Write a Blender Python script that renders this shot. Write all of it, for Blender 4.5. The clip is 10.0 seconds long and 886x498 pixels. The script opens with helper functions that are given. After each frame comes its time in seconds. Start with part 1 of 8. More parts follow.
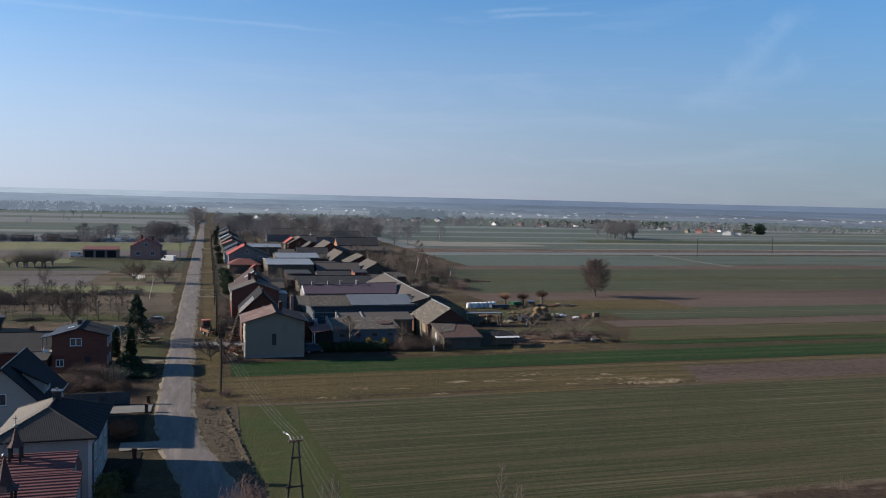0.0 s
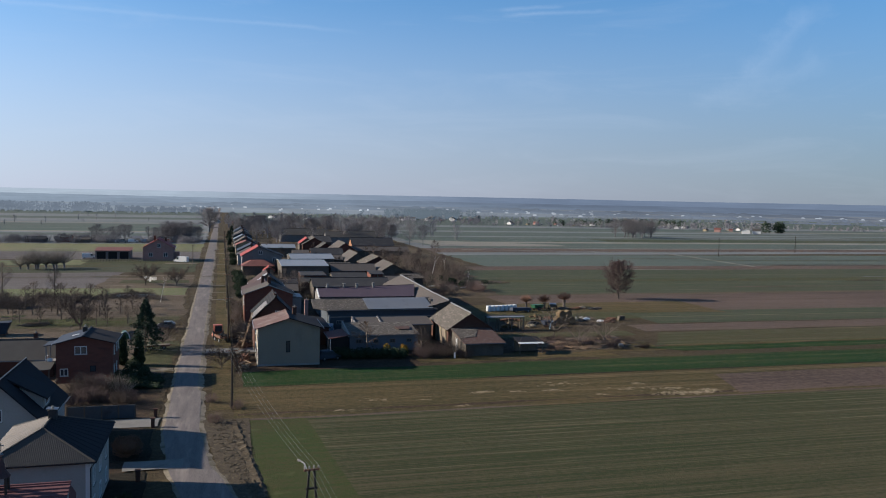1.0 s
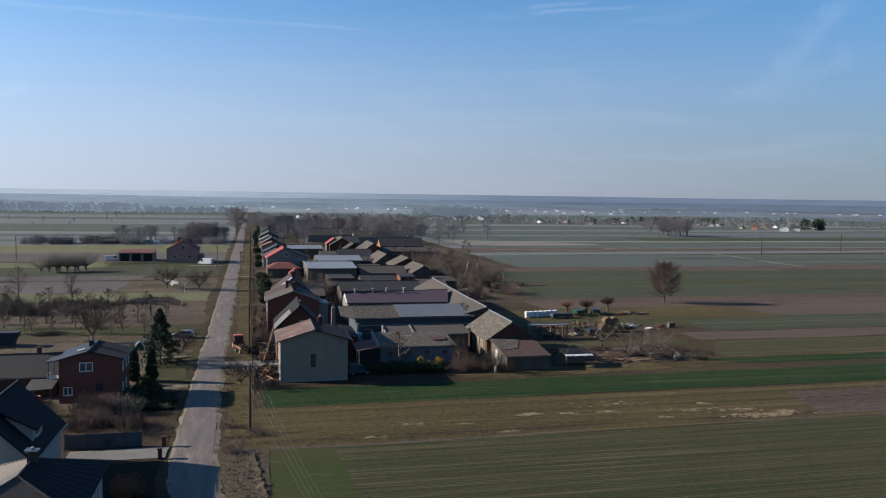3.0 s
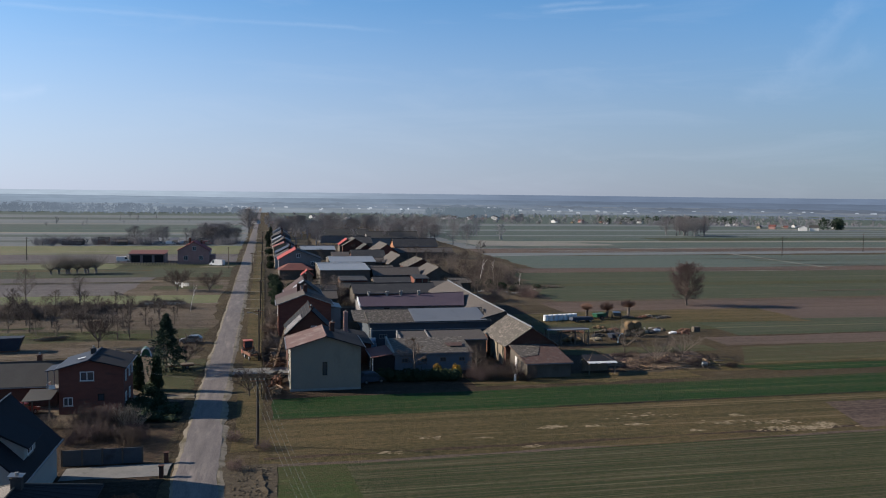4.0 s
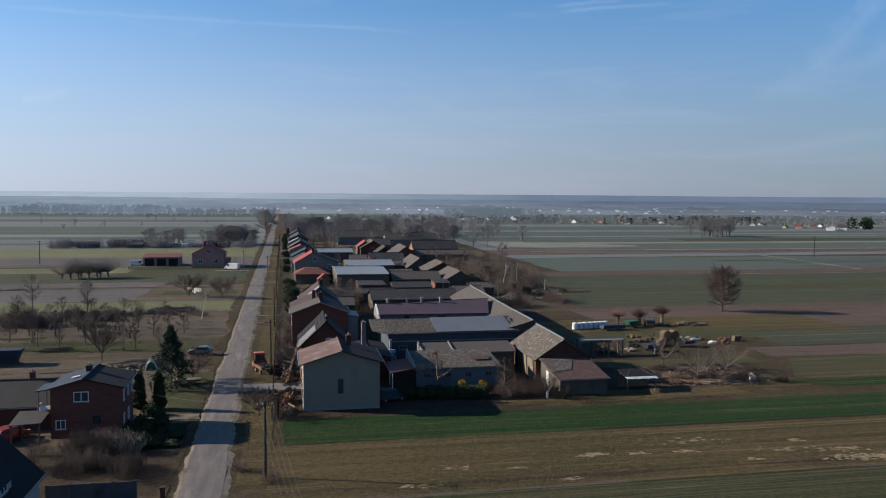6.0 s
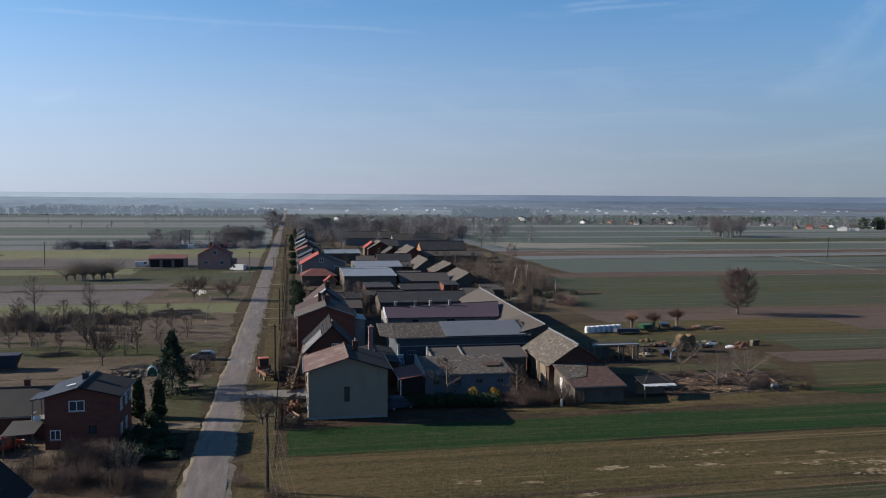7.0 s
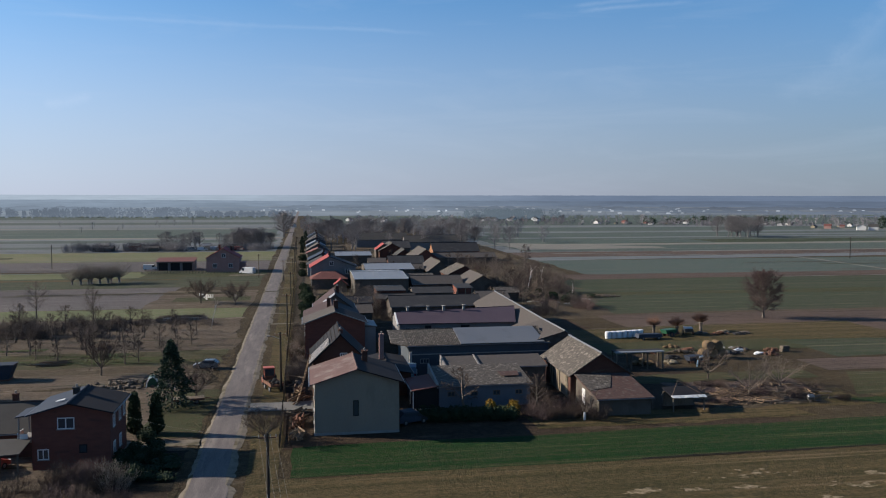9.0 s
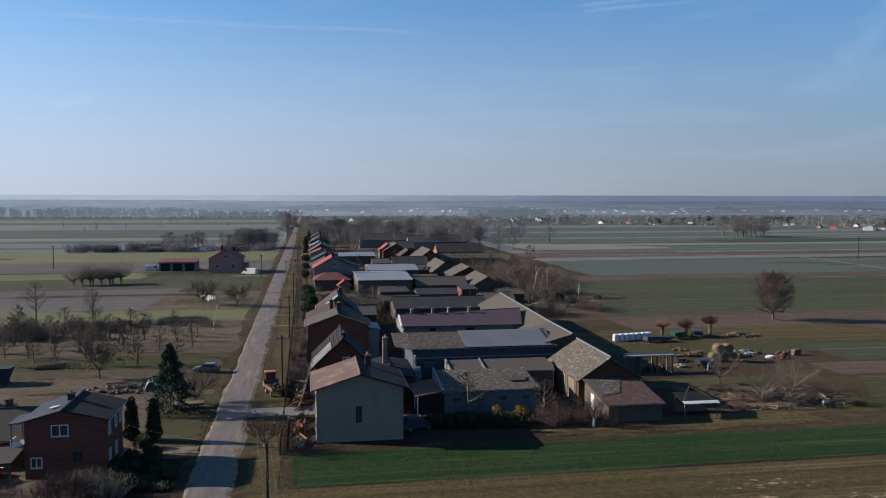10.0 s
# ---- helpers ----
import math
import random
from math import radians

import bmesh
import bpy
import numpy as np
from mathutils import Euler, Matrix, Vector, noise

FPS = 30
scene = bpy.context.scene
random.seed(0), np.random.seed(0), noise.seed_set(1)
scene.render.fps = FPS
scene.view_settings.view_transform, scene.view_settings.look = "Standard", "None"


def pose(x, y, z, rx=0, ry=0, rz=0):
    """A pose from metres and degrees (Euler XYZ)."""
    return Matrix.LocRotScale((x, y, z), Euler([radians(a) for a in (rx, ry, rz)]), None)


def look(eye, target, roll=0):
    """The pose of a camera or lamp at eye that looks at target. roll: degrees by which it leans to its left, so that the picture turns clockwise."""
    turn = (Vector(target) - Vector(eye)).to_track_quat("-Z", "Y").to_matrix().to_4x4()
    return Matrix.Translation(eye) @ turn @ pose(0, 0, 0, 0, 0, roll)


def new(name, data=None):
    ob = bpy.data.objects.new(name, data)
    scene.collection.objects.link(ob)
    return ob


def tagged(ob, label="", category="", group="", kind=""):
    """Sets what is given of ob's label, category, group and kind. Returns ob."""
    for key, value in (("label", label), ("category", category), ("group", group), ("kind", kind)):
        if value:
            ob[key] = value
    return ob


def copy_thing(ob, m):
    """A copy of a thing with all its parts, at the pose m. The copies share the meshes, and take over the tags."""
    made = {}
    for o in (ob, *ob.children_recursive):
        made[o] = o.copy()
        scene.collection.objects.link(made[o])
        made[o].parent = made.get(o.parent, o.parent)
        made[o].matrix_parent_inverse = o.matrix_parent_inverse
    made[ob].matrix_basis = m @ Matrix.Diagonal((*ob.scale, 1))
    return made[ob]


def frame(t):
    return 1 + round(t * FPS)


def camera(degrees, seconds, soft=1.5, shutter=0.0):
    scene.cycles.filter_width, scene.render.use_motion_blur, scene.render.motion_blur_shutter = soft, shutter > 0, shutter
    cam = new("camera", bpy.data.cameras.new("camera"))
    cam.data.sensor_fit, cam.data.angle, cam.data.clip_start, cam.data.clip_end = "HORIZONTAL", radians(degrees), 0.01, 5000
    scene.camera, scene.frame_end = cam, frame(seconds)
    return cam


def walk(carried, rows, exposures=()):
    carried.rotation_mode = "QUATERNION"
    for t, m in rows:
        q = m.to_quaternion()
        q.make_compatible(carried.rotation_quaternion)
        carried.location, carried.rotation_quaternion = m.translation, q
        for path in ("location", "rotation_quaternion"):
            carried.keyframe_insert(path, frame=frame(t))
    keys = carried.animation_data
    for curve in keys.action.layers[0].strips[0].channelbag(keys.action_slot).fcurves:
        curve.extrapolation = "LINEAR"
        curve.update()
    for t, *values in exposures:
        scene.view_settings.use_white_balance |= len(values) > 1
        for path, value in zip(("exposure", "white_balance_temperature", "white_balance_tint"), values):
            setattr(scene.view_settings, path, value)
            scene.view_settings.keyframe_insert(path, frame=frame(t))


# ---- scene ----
cam = camera(57.4, 10.0, 1.05)
PATH = [
    (0, (3.153, -2.364, 25.038), (3.712, -0.447, 24.917), 1.4),
    (0.5, (3.355, 0.732, 25.105), (3.897, 2.653, 24.983), 1.3),
    (1, (3.716, 3.747, 25.14), (4.242, 5.672, 25.016), 1.2),
    (1.5, (4.101, 6.667, 25.131), (4.61, 8.596, 25.005), 1.1),
    (2, (4.392, 9.52, 25.127), (4.89, 11.453, 25.0), 1),
    (2.5, (4.7, 12.297, 25.146), (5.18, 14.235, 25.018), 0.9),
    (4, (5.625, 20.086, 25.212), (6.055, 22.035, 25.082), 0.7),
    (4.5, (5.876, 22.463, 25.262), (6.294, 24.415, 25.132), 0.6),
    (5, (6.165, 24.658, 25.342), (6.572, 26.611, 25.212), 0.6),
    (5.5, (6.399, 26.733, 25.397), (6.795, 28.688, 25.267), 0.5),
    (7, (6.999, 32.494, 25.404), (7.367, 34.455, 25.275), 0.4),
    (7.5, (7.191, 34.093, 25.369), (7.551, 36.057, 25.24), 0.3),
    (8, (7.391, 35.585, 25.358), (7.743, 37.549, 25.23), 0.3),
    (8.5, (7.601, 37.006, 25.357), (7.947, 38.971, 25.229), 0.2),
    (9, (7.807, 38.417, 25.33), (8.146, 40.383, 25.203), 0.1),
    (9.5, (7.96, 39.698, 25.343), (8.293, 41.666, 25.216), 0.1),
    (10, (8.041, 40.851, 25.361), (8.371, 42.819, 25.234), 0.1),
]
walk(cam, [(t, look(eye, target, roll)) for t, eye, target, roll in PATH], [(0, 1.09, 6150, 9), (4.2, 1.09, 6150, 9), (5.5, 0.99, 6150, 9), (10, 0.97, 6150, 9)])

# ---- sky and sun ----
SUN_EL, SUN_AZ = 21.5, 73.0          # degrees; the azimuth is counted from +y towards -x
world = bpy.data.worlds.new("world")
scene.world = world
world.use_nodes = True
wn, wl = world.node_tree.nodes, world.node_tree.links
wn.clear()
sky = wn.new("ShaderNodeTexSky")
sky.sky_type = "NISHITA"
sky.sun_disc = False
sky.sun_elevation = radians(SUN_EL)
sky.sun_rotation = radians(-SUN_AZ)
sky.altitude = 150
sky.air_density, sky.dust_density, sky.ozone_density = 1.0, 0.5, 4.0
bg = wn.new("ShaderNodeBackground")
bg.inputs["Strength"].default_value = 0.065
wo = wn.new("ShaderNodeOutputWorld")
# pale haze low over the land, deeper blue above, and thin cirrus
way = wn.new("ShaderNodeTexCoord").outputs["Generated"]
xyz = wn.new("ShaderNodeSeparateXYZ")
wl.new(way, xyz.inputs["Vector"])
deep = wn.new("ShaderNodeMix")
deep.data_type, deep.blend_type = "RGBA", "MULTIPLY"
deep.inputs["Factor"].default_value = 1.0
deep.inputs["B"].default_value = (0.60, 0.97, 1.13, 1)
wl.new(sky.outputs["Color"], deep.inputs["A"])
low = wn.new("ShaderNodeValToRGB")
low.color_ramp.interpolation = "EASE"
low.color_ramp.elements[0].position, low.color_ramp.elements[1].position = 0.0, 0.30
low.color_ramp.elements[0].color, low.color_ramp.elements[1].color = (0.78, 0.78, 0.78, 1), (0.03, 0.03, 0.03, 1)
wl.new(xyz.outputs["Z"], low.inputs["Fac"])
haze = wn.new("ShaderNodeMix")
haze.data_type = "RGBA"
side = wn.new("ShaderNodeMapRange")
side.inputs["From Min"].default_value, side.inputs["From Max"].default_value = -0.3, 0.72
side.inputs["To Min"].default_value, side.inputs["To Max"].default_value = 1.22, 0.52
wl.new(xyz.outputs["X"], side.inputs["Value"])
pale_air = wn.new("ShaderNodeVectorMath")
pale_air.operation = "SCALE"
pale_air.inputs[0].default_value = (3.85, 3.8, 4.75)
wl.new(side.outputs["Result"], pale_air.inputs["Scale"])
wl.new(pale_air.outputs["Vector"], haze.inputs["B"])
wl.new(low.outputs["Color"], haze.inputs["Factor"])
wl.new(deep.outputs["Result"], haze.inputs["A"])
stretch_ = wn.new("ShaderNodeMapping")
stretch_.inputs["Rotation"].default_value = (0.25, 0.5, 0.35)
stretch_.inputs["Scale"].default_value = (2.2, 3.0, 14.0)
wl.new(way, stretch_.inputs["Vector"])
cirrus = wn.new("ShaderNodeTexNoise")
cirrus.inputs["Scale"].default_value, cirrus.inputs["Detail"].default_value, cirrus.inputs["Roughness"].default_value, cirrus.inputs["Distortion"].default_value = 1.6, 8, 0.62, 0.6
wl.new(stretch_.outputs["Vector"], cirrus.inputs["Vector"])
veil = wn.new("ShaderNodeMapRange")
veil.inputs["From Min"].default_value, veil.inputs["From Max"].default_value, veil.inputs["To Max"].default_value = 0.52, 0.84, 0.15
wl.new(cirrus.outputs["Fac"], veil.inputs["Value"])
cloud = wn.new("ShaderNodeMix")
cloud.data_type = "RGBA"
cloud.inputs["B"].default_value = (5.0, 5.4, 6.2, 1)
wl.new(veil.outputs["Result"], cloud.inputs["Factor"])
wl.new(haze.outputs["Result"], cloud.inputs["A"])


def vec_dot(a, b):
    node = wn.new("ShaderNodeVectorMath")
    node.operation = "DOT_PRODUCT"
    node.inputs[1].default_value = b
    wl.new(a, node.inputs[0])
    return node.outputs["Value"]


def math_node(operation, a, b=None, c=None):
    node = wn.new("ShaderNodeMath")
    node.operation = operation
    for i, v in enumerate((a, b, c)):
        if v is None:
            continue
        if isinstance(v, (int, float)):
            node.inputs[i].default_value = v
        else:
            wl.new(v, node.inputs[i])
    return node.outputs[0]


# old vapour trails, torn by the wind: each lies along a great circle between two ways
ragged = wn.new("ShaderNodeTexNoise")
ragged.inputs["Scale"].default_value, ragged.inputs["Detail"].default_value, ragged.inputs["Roughness"].default_value = 13.0, 6, 0.7
wl.new(way, ragged.inputs["Vector"])
wander = math_node("SUBTRACT", ragged.outputs["Fac"], 0.5)
trails = None
for a, b, wide, bright, torn in (
    ((-0.281, 0.940, 0.1947), (0.135, 0.971, 0.1959), 0.0035, 0.065, 0.010),
    ((0.325, 0.920, 0.2173), (0.431, 0.874, 0.2228), 0.0035, 0.09, 0.010),
    ((0.318, 0.921, 0.2236), (0.382, 0.896, 0.2274), 0.0030, 0.07, 0.010),
    ((0.572, 0.807, 0.1462), (0.613, 0.761, 0.2117), 0.0180, 0.075, 0.060),
    ((0.531, 0.839, 0.1207), (0.635, 0.756, 0.1560), 0.0180, 0.05, 0.070),
    ((-0.277, 0.956, 0.1000), (-0.234, 0.966, 0.1118), 0.0080, 0.10, 0.030),
):
    a, b = Vector(a).normalized(), Vector(b).normalized()
    off = math_node("MULTIPLY_ADD", wander, torn, vec_dot(way, a.cross(b).normalized()))
    across = math_node("MAXIMUM", math_node("SUBTRACT", 1.0, math_node("DIVIDE", math_node("ABSOLUTE", off), wide)), 0.0)
    middle = (a + b).normalized()
    reach = 1 - middle.dot(a)
    along = math_node("MINIMUM", math_node("MULTIPLY", math_node("MAXIMUM", math_node("SUBTRACT", vec_dot(way, middle), 1 - reach * 1.3), 0.0), 1.6 / reach), 1.0)
    body = math_node("MULTIPLY", math_node("MULTIPLY", across, along), math_node("MULTIPLY", ragged.outputs["Fac"], bright * 2))
    trails = body if trails is None else math_node("ADD", trails, body)
trail = wn.new("ShaderNodeMix")
trail.data_type = "RGBA"
trail.inputs["B"].default_value = (6.2, 6.6, 7.6, 1)
wl.new(trails, trail.inputs["Factor"])
wl.new(cloud.outputs["Result"], trail.inputs["A"])
wl.new(trail.outputs["Result"], bg.inputs["Color"])
wl.new(bg.outputs["Background"], wo.inputs["Surface"])

sun_way = Vector((math.sin(radians(SUN_AZ)) * math.cos(radians(SUN_EL)), -math.cos(radians(SUN_AZ)) * math.cos(radians(SUN_EL)), -math.sin(radians(SUN_EL))))
sun_data = bpy.data.lights.new("sun", "SUN")
sun_data.energy, sun_data.angle, sun_data.color = 5.0, radians(0.55), (1.0, 0.86, 0.70)
sun = new("sun", sun_data)
sun.matrix_world = look(Vector((0, 0, 200)) - sun_way * 50, Vector((0, 0, 200)))

# ---- materials ----


def shade(name, dark, light, rough=0.85, scale=1.0, fine=12.0, bump=0.3, metal=0.0, stain=None, stain_at=0.62, stain_scale=0.35, space="Object", stretch=(1, 1, 1), per_piece=0.0, dist=0.02):
    """A surface whose colour wanders between two tones at two scales, with stains and a fine relief."""
    m = bpy.data.materials.new(name)
    m.use_nodes = True
    n, l = m.node_tree.nodes, m.node_tree.links
    b = n["Principled BSDF"]
    b.inputs["Metallic"].default_value = metal
    if space == "World":
        src = n.new("ShaderNodeNewGeometry").outputs["Position"]
    else:
        src = n.new("ShaderNodeTexCoord").outputs["Object"]
    mp = n.new("ShaderNodeMapping")
    mp.inputs["Scale"].default_value = stretch
    l.new(src, mp.inputs["Vector"])
    a = n.new("ShaderNodeTexNoise")
    a.inputs["Scale"].default_value, a.inputs["Detail"].default_value, a.inputs["Roughness"].default_value = scale, 6, 0.6
    f = n.new("ShaderNodeTexNoise")
    f.inputs["Scale"].default_value, f.inputs["Detail"].default_value = fine, 4
    l.new(mp.outputs["Vector"], a.inputs["Vector"])
    l.new(mp.outputs["Vector"], f.inputs["Vector"])
    add = n.new("ShaderNodeMath")
    add.operation = "MULTIPLY_ADD"
    add.inputs[1].default_value = 0.55
    l.new(f.outputs["Fac"], add.inputs[0])
    half = n.new("ShaderNodeMath")
    half.operation = "MULTIPLY_ADD"
    half.inputs[1].default_value, half.inputs[2].default_value = 0.75, -0.15
    l.new(a.outputs["Fac"], half.inputs[0])
    l.new(half.outputs[0], add.inputs[2])
    r = n.new("ShaderNodeValToRGB")
    r.color_ramp.elements[0].position, r.color_ramp.elements[1].position = 0.3, 0.72
    r.color_ramp.elements[0].color, r.color_ramp.elements[1].color = (*dark, 1), (*light, 1)
    l.new(add.outputs[0], r.inputs["Fac"])
    colour = r.outputs["Color"]
    if stain:
        s = n.new("ShaderNodeTexNoise")
        s.inputs["Scale"].default_value, s.inputs["Detail"].default_value, s.inputs["Roughness"].default_value = stain_scale, 8, 0.65
        l.new(mp.outputs["Vector"], s.inputs["Vector"])
        k = n.new("ShaderNodeMapRange")
        k.inputs["From Min"].default_value, k.inputs["From Max"].default_value = stain_at - 0.06, stain_at + 0.08
        l.new(s.outputs["Fac"], k.inputs["Value"])
        x = n.new("ShaderNodeMix")
        x.data_type = "RGBA"
        x.inputs["B"].default_value = (*stain, 1)
        l.new(k.outputs["Result"], x.inputs["Factor"])
        l.new(colour, x.inputs["A"])
        colour = x.outputs["Result"]
    if per_piece:
        info = n.new("ShaderNodeObjectInfo")
        hs = n.new("ShaderNodeHueSaturation")
        v = n.new("ShaderNodeMapRange")
        v.inputs["To Min"].default_value, v.inputs["To Max"].default_value = 1 - per_piece, 1 + per_piece
        l.new(info.outputs["Random"], v.inputs["Value"])
        l.new(v.outputs["Result"], hs.inputs["Value"])
        l.new(colour, hs.inputs["Color"])
        colour = hs.outputs["Color"]
    l.new(colour, b.inputs["Base Color"])
    rr = n.new("ShaderNodeMapRange")
    rr.inputs["To Min"].default_value, rr.inputs["To Max"].default_value = max(0.05, rough - 0.1), min(1, rough + 0.08)
    l.new(a.outputs["Fac"], rr.inputs["Value"])
    l.new(rr.outputs["Result"], b.inputs["Roughness"])
    if rough > 0.6:
        b.inputs["Specular IOR Level"].default_value = 0.16
    if bump:
        bp = n.new("ShaderNodeBump")
        bp.inputs["Strength"].default_value, bp.inputs["Distance"].default_value = bump, dist
        l.new(add.outputs[0], bp.inputs["Height"])
        l.new(bp.outputs["Normal"], b.inputs["Normal"])
    return m


def crop(name, soil, leaf, cover=0.5, row=0.8, patch=0.035, contrast=1.0, tuft=1.5, pale=None, pale_at=0.7, line=None, line_at=0.6):
    """A field: soil and leaf mixed in drill rows along x, in wide patches and in single tufts."""
    m = bpy.data.materials.new(name)
    m.use_nodes = True
    n, l = m.node_tree.nodes, m.node_tree.links
    b = n["Principled BSDF"]
    b.inputs["Roughness"].default_value = 0.95
    b.inputs["Specular IOR Level"].default_value = 0.1
    pos = n.new("ShaderNodeNewGeometry").outputs["Position"]

    def wave(stretch, scale, detail=4, roughness=0.55):
        mp = n.new("ShaderNodeMapping")
        mp.inputs["Scale"].default_value = stretch
        t = n.new("ShaderNodeTexNoise")
        t.inputs["Scale"].default_value, t.inputs["Detail"].default_value, t.inputs["Roughness"].default_value = scale, detail, roughness
        l.new(pos, mp.inputs["Vector"])
        l.new(mp.outputs["Vector"], t.inputs["Vector"])
        return t.outputs["Fac"]

    rows = wave((0.006, 1, 1), row, 5, 0.7)
    broad = wave((0.25, 1, 1), patch, 6, 0.6)
    small = wave((0.7, 1, 1), tuft, 6, 0.75)
    fine = wave((0.6, 1, 1), tuft * 3.2, 4, 0.7)
    total = None
    for fac, weight in ((rows, 2.0 * contrast), (broad, 1.5), (small, 2.3), (fine, 2.1)):
        k = n.new("ShaderNodeMath")
        k.operation = "MULTIPLY_ADD"
        k.inputs[1].default_value = weight
        l.new(fac, k.inputs[0])
        if total is None:
            k.inputs[2].default_value = cover - 0.5 * (2.0 * contrast + 1.5 + 2.3 + 2.1)
        else:
            l.new(total, k.inputs[2])
        total = k.outputs[0]
    r = n.new("ShaderNodeValToRGB")
    r.color_ramp.elements[0].position, r.color_ramp.elements[1].position = 0.1, 0.9
    r.color_ramp.elements[0].color, r.color_ramp.elements[1].color = (*soil, 1), (*leaf, 1)
    l.new(total, r.inputs["Fac"])
    colour = r.outputs["Color"]
    if pale:
        p = wave((0.5, 1, 1), 0.22, 7, 0.65)
        k = n.new("ShaderNodeMapRange")
        k.inputs["From Min"].default_value, k.inputs["From Max"].default_value = pale_at - 0.05, pale_at + 0.06
        l.new(p, k.inputs["Value"])
        x = n.new("ShaderNodeMix")
        x.data_type = "RGBA"
        x.inputs["B"].default_value = (*pale, 1)
        l.new(k.outputs["Result"], x.inputs["Factor"])
        l.new(colour, x.inputs["A"])
        colour = x.outputs["Result"]
    if line:
        thin = wave((0.004, 1, 1), row * 1.6, 3, 0.6)
        gaps = wave((0.12, 1, 1), 0.5, 6, 0.75)
        both = n.new("ShaderNodeMath")
        both.operation = "MULTIPLY_ADD"
        both.inputs[1].default_value = 0.55
        l.new(gaps, both.inputs[0])
        l.new(thin, both.inputs[2])
        k = n.new("ShaderNodeMapRange")
        k.inputs["From Min"].default_value, k.inputs["From Max"].default_value = line_at + 0.25, line_at + 0.37
        k.inputs["To Max"].default_value = 0.85
        l.new(both.outputs[0], k.inputs["Value"])
        x = n.new("ShaderNodeMix")
        x.data_type = "RGBA"
        x.inputs["B"].default_value = (*line, 1)
        l.new(k.outputs["Result"], x.inputs["Factor"])
        l.new(colour, x.inputs["A"])
        colour = x.outputs["Result"]
    l.new(colour, b.inputs["Base Color"])
    bp = n.new("ShaderNodeBump")
    bp.inputs["Strength"].default_value, bp.inputs["Distance"].default_value = 0.8, 0.2
    l.new(total, bp.inputs["Height"])
    l.new(bp.outputs["Normal"], b.inputs["Normal"])
    return m


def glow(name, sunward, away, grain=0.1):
    """A far backdrop; its glow paints in kilometres of hazy air, brighter towards the sun in the west."""
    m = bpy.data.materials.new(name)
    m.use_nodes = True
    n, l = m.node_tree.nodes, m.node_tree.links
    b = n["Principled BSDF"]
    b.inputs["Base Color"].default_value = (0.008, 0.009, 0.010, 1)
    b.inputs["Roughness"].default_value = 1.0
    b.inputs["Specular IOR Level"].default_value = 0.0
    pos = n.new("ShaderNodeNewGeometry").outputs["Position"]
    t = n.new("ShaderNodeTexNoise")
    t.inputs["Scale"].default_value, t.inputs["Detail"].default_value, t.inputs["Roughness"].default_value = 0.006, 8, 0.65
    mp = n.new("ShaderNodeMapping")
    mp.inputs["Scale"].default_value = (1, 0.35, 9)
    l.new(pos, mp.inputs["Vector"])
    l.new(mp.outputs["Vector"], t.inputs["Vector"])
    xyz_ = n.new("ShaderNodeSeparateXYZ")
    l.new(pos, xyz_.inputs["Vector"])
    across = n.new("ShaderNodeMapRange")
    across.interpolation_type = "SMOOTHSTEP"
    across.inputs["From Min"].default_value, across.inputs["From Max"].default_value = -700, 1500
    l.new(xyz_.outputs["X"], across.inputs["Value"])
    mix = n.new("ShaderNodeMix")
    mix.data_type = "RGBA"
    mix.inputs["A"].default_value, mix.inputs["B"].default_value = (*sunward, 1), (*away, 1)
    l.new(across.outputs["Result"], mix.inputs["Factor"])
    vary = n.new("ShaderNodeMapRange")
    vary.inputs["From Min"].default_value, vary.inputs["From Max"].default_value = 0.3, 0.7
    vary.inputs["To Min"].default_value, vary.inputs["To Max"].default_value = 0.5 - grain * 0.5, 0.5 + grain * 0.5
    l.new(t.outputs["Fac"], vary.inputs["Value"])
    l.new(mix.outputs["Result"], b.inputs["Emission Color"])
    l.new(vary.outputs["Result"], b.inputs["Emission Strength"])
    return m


M = {}
# ground and fields
M["soil"] = crop("rough_winter_ground", (0.034, 0.025, 0.014), (0.075, 0.056, 0.030), 0.5, 0.3, 0.05, 0.4, pale=(0.101, 0.078, 0.051), pale_at=0.66)
M["yard"] = crop("trodden_yard_earth", (0.025, 0.018, 0.012), (0.067, 0.044, 0.028), 0.5, 0.3, 0.1, 0.2, pale=(0.117, 0.081, 0.058), pale_at=0.64)
M["orchard"] = crop("worn_orchard_grass", (0.071, 0.053, 0.037), (0.124, 0.097, 0.070), 0.5, 0.4, 0.08, 0.7, pale=(0.172, 0.135, 0.103), pale_at=0.64, line=(0.038, 0.039, 0.018), line_at=0.60)
M["dirt"] = crop("pale_bare_earth", (0.056, 0.042, 0.026), (0.094, 0.073, 0.048), 0.5, 0.4, 0.06, 0.5, pale=(0.118, 0.096, 0.070), pale_at=0.62)
M["cereal"] = crop("thin_winter_cereal_in_rows", (0.074, 0.062, 0.034), (0.031, 0.042, 0.016), 0.56, 2.4, 0.03, 2.4, tuft=2.2, line=(0.118, 0.102, 0.060), line_at=0.60)
M["green"] = crop("dense_young_cereal", (0.042, 0.044, 0.018), (0.008, 0.031, 0.006), 0.72, 0.9, 0.09, 1.1, line=(0.066, 0.072, 0.028), line_at=0.62)
M["dull_green"] = crop("thin_green_cereal", (0.060, 0.058, 0.037), (0.036, 0.050, 0.026), 0.55, 0.5, 0.03, 1.3, tuft=0.8, line=(0.107, 0.099, 0.062), line_at=0.62)
